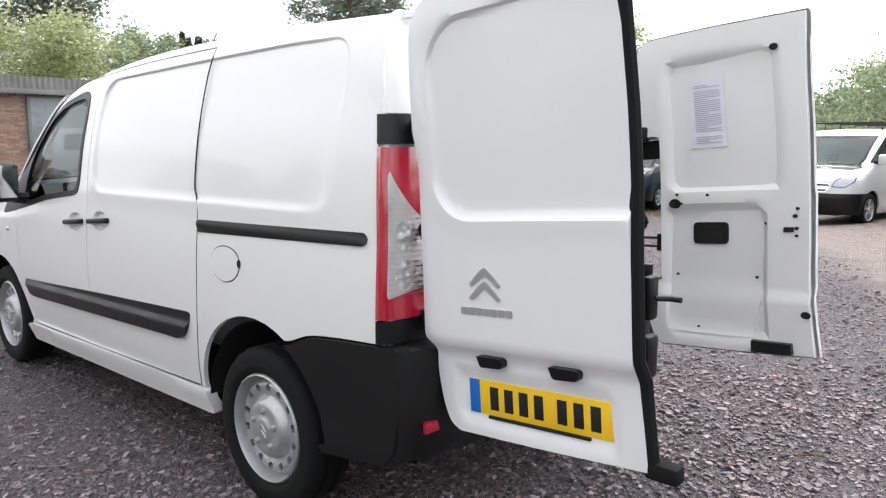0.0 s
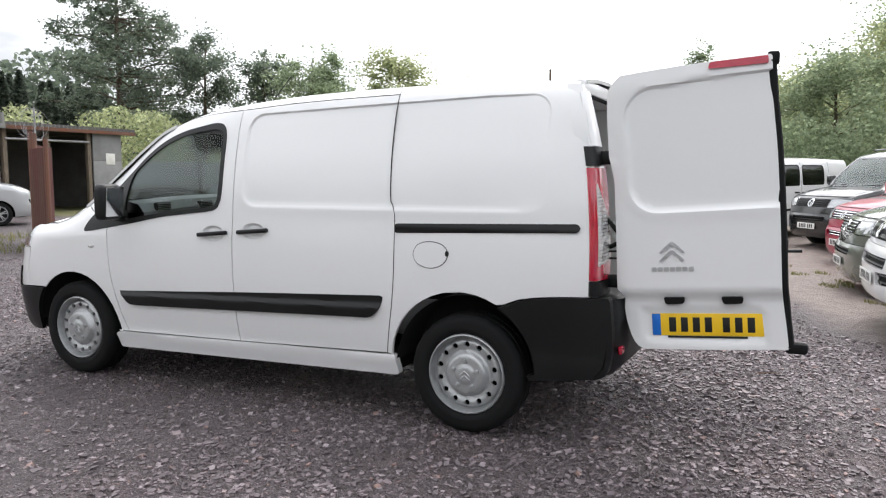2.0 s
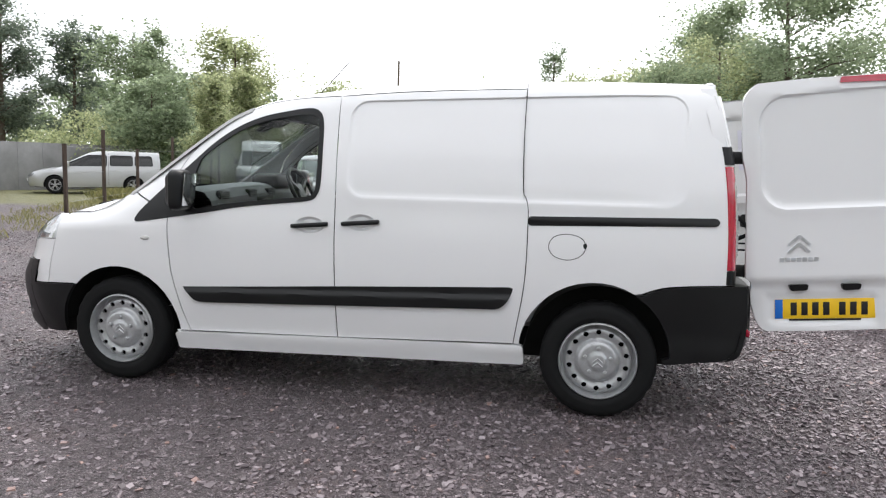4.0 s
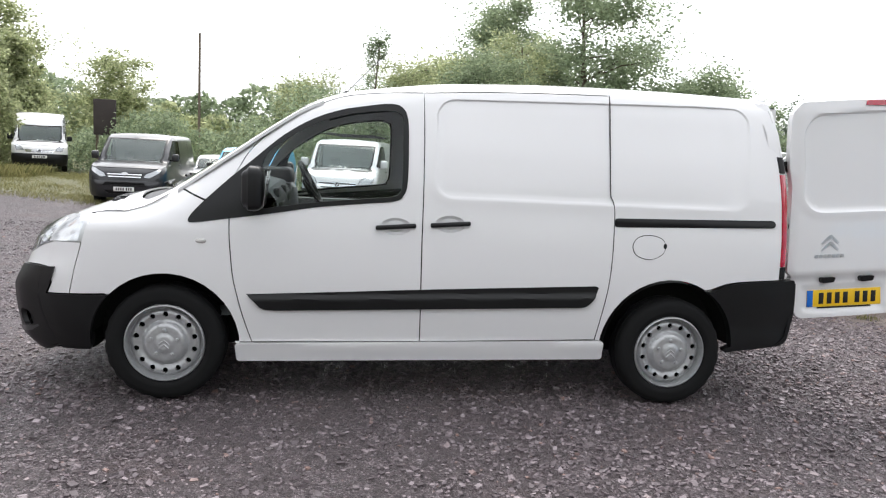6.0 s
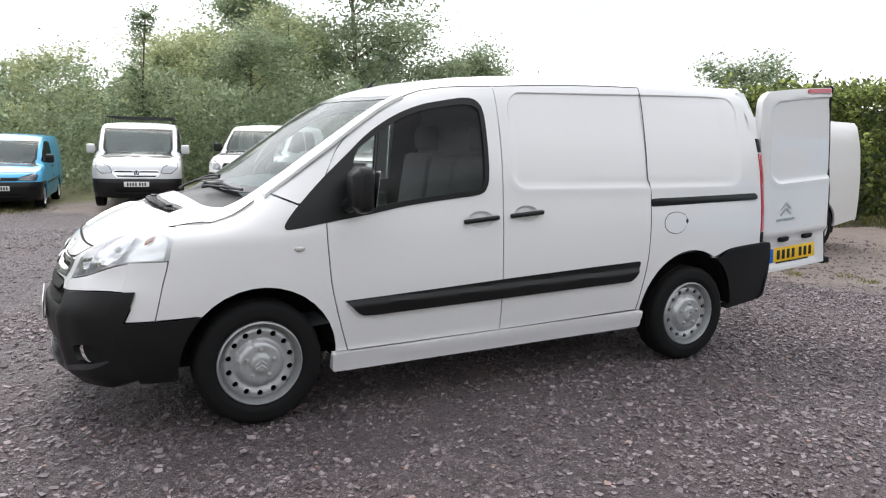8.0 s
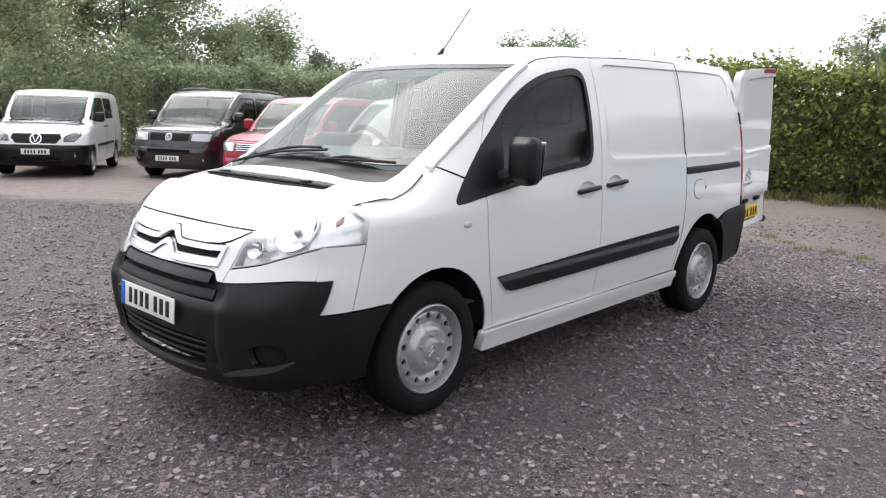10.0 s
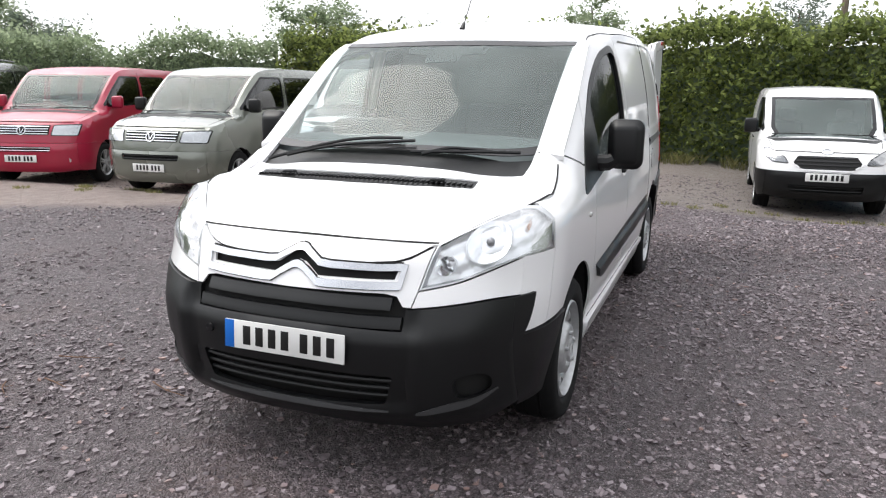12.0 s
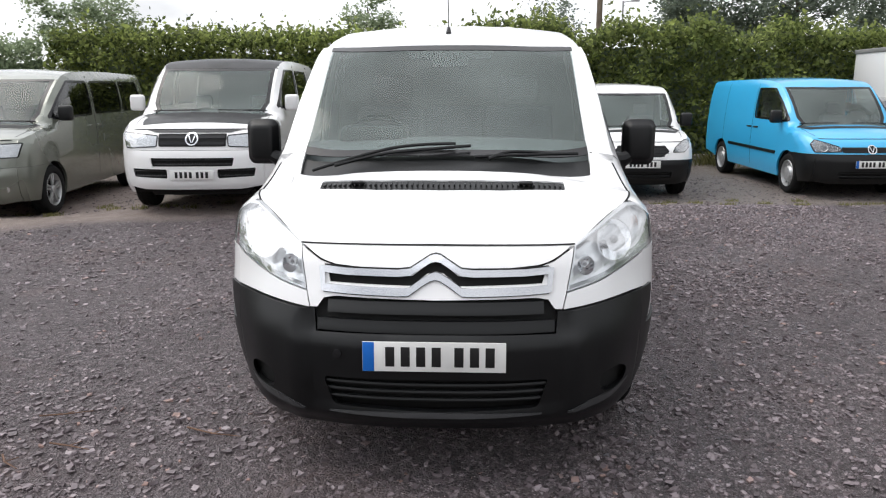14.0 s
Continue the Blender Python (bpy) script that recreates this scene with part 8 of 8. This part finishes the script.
def conifers(name, a, b, tall0, tall1, count, seed, label):
    """A block of planted conifers with pointed tops, as one mass of needles."""
    rng = np.random.default_rng(seed)
    a, b = np.array(a, float), np.array(b, float)
    n = np.array([-(b - a)[1], (b - a)[0]]) / np.linalg.norm(b - a)
    pts = []
    for k in range(count):
        f = (k + rng.uniform(-.4, .4)) / count
        c = a + (b - a) * f + n * rng.uniform(-2.5, 2.5)
        h = (tall0 + (tall1 - tall0) * f) * rng.uniform(0.92, 1.05)
        m = 1500
        z = rng.uniform(0, 1, m) ** 0.75
        th, r = rng.uniform(0, math.tau, m), (1.02 - z) ** 0.75 * 1.7 * rng.uniform(0.55, 1.05, m)
        pts.append(np.stack([c[0] + r * np.cos(th), c[1] + r * np.sin(th), z * h - .4], 1))
    return tagged(leaves(name, np.concatenate(pts), 0.42, LEAF_CONIFER, None, rng, 0.8), label, "conifers", kind="stuff")


conifers("conifer_wood", (-66.3, 35.4), (-61.6, 42.7), 12.6, 11.0, 15, 71, "dark plantation of pointed conifers behind the sheds")
conifers("conifer_wood_low", (-60.8, 43.9), (-57.0, 48.6), 10.8, 9.6, 8, 72, "lower dark conifers beyond the plantation")
scrub("far_wood", (-30, 62), (30, 62), 6.6, 6, 61, LEAF_MID, "far green belt of trees", 26000, 0.5)
scrub("far_wood_pale", (-26, 56), (16, 58), 4.6, 4, 62, LEAF_LIGHT, "paler trees before the far wood", 18000, 0.42)
scrub("yard_scrub", (-12, 27.5), (10, 28.5), 3.1, 2.5, 63, LEAF_MID, "green scrub behind the parked vans", 46000, 0.14)
scrub("shed_scrub", (-40, 8), (-32, 34), 5.4, 4, 64, LEAF_LIGHT, "yellow-green scrub behind the sheds", 26000, 0.26)
scrub("row_scrub", (-2.5, 21.6), (9.0, 20.4), 3.8, 1.4, 69, LEAF_MID, "tall green bushes close behind the parked vans", 30000, 0.13)
scrub("fence_scrub", (-22, 24), (-13, 30), 3.6, 3, 65, LEAF_LIGHT, "light scrub along the fence", 34000, 0.14)
# unseen belt, added so that the van's windows reflect something darker than sky
scrub("near_side_wood", (-34, -24), (26, -26), 7.0, 4, 68, LEAF_MID, "unseen belt of trees added behind the near side", 20000, 0.45)
scrub("conifer_bank", (-98, 40), (-70, 66), 15.0, 6, 66, LEAF_DARK, "dark conifer plantation on the rise", 16000, 0.9)
scrub("shed_wood", (-62, 44), (-24, 56), 8.5, 6, 67, LEAF_MID, "trees behind the sheds", 22000, 0.5)


def tufts(name, spots, seed, label, size=(0.05, 0.16)):
    """Grass blades in small clumps."""
    rng = np.random.default_rng(seed)
    verts, faces = [], []
    for x, y, n, r, h in spots:
        for k in range(n):
            a, q = rng.uniform(0, math.tau), r * rng.uniform(0, 1) ** 0.5
            px, py = x + q * math.cos(a), y + q * math.sin(a)
            z = ground_z(px, py) - .012
            hh = h * rng.uniform(0.5, 1.2)
            b = rng.uniform(0, math.tau)
            dx, dy = math.cos(b) * 0.006, math.sin(b) * 0.006
            lx, ly = rng.normal() * hh * .35, rng.normal() * hh * .35
            i = len(verts)
            verts += [(px - dx, py - dy, z), (px + dx, py + dy, z), (px + lx * .4 + dx * .7, py + ly * .4 + dy * .7, z + hh * .6), (px + lx, py + ly, z + hh)]
            faces += [(i, i + 1, i + 2), (i, i + 2, i + 3)]
    ob = link_mesh(name, verts, faces, GRASS, None, "", smooth=False)
    return tagged(ob, label, "grass", kind="stuff")


GRASS = leaf_material("grass_blades", (0.13, 0.14, 0.05), (0.38, 0.34, 0.16))
rt = random.Random(9)
spots = [(5.9 + rt.uniform(-.5, .5) - max(y, 0) * .3, y, 60, .12, .05) for y in [-6 + k * .33 for k in range(44)]]
spots += [(rt.uniform(-14, -3), rt.uniform(14.5, 26), 90, .6, .09) for k in range(300)]
spots += [(rt.uniform(-15, -11.5), rt.uniform(17, 25), 90, .5, .38) for k in range(40)]
spots += [(11.7 + rt.uniform(-.3, .5), rt.uniform(-12, 9), 40, .3, .25) for k in range(90)]
spots += [(rt.uniform(-13, -8.6), rt.uniform(4.5, 14), 40, .35, .16) for k in range(70)]
tufts("grass_tufts", spots, 70, "dry grass tufts and weeds at the edges of the yard")

# ---- bricks of the workshop wall ----
def brick_mesh():
    bm = bmesh.new()
    box(bm, (-0.05, -0.107, -0.0325), (0.012, 0.107, 0.0325), 0.004, None, 1)
    me = bpy.data.meshes.new("brick")
    bm.to_mesh(me)
    bm.free()
    me.materials.append(BRICK)
    return me


BRICK_MESH = brick_mesh()
wall_part = [c for c in shop.children if c.name.startswith("wall")][0]
rb_ = random.Random(4)
placed = 0
joined_v, joined_f = [], []
for row in range(41):
    for col in range(85):
        y = -6.0 + 0.112 + col * 0.225 + (0.1125 if row % 2 else 0)
        z = 0.04 + row * 0.075
        if y > 12.95 or (6.1 < y < 11.35 and 1.2 < z < 3.12):
            continue
        dx = rb_.uniform(-0.004, 0.004)
        near = (4.2 < y < 6.3 or y > 11.2) and z > 1.6 and placed < 300
        if near:
            o = new("brick", BRICK_MESH)
            o.parent = wall_part
            o.location = (X0 - 0.06 + dx, y, z)
            placed += 1
        else:
            k = len(joined_v)
            for vx in (-0.05, 0.012):
                for vy in (-0.107, 0.107):
                    for vz in (-0.0325, 0.0325):
                        joined_v.append((X0 - 0.06 + dx + vx, y + vy, z + vz))
            joined_f += [(k + 4, k + 6, k + 7, k + 5), (k + 0, k + 4, k + 5, k + 1), (k + 2, k + 3, k + 7, k + 6), (k + 1, k + 5, k + 7, k + 3), (k + 0, k + 2, k + 6, k + 4)]
BRICK_FAR = BRICK.copy()
info_nodes = [n for n in BRICK_FAR.node_tree.nodes if n.bl_idname == "ShaderNodeObjectInfo"]
geo_nodes = [n for n in BRICK_FAR.node_tree.nodes if n.bl_idname == "ShaderNodeNewGeometry"]
for l in list(BRICK_FAR.node_tree.links):
    if l.from_node == info_nodes[0]:
        BRICK_FAR.node_tree.links.new(geo_nodes[0].outputs["Random Per Island"], l.to_socket)
rest = link_mesh("brickwork", joined_v, joined_f, BRICK_FAR, wall_part, "", smooth=False)
rest["kind"] = "stuff"
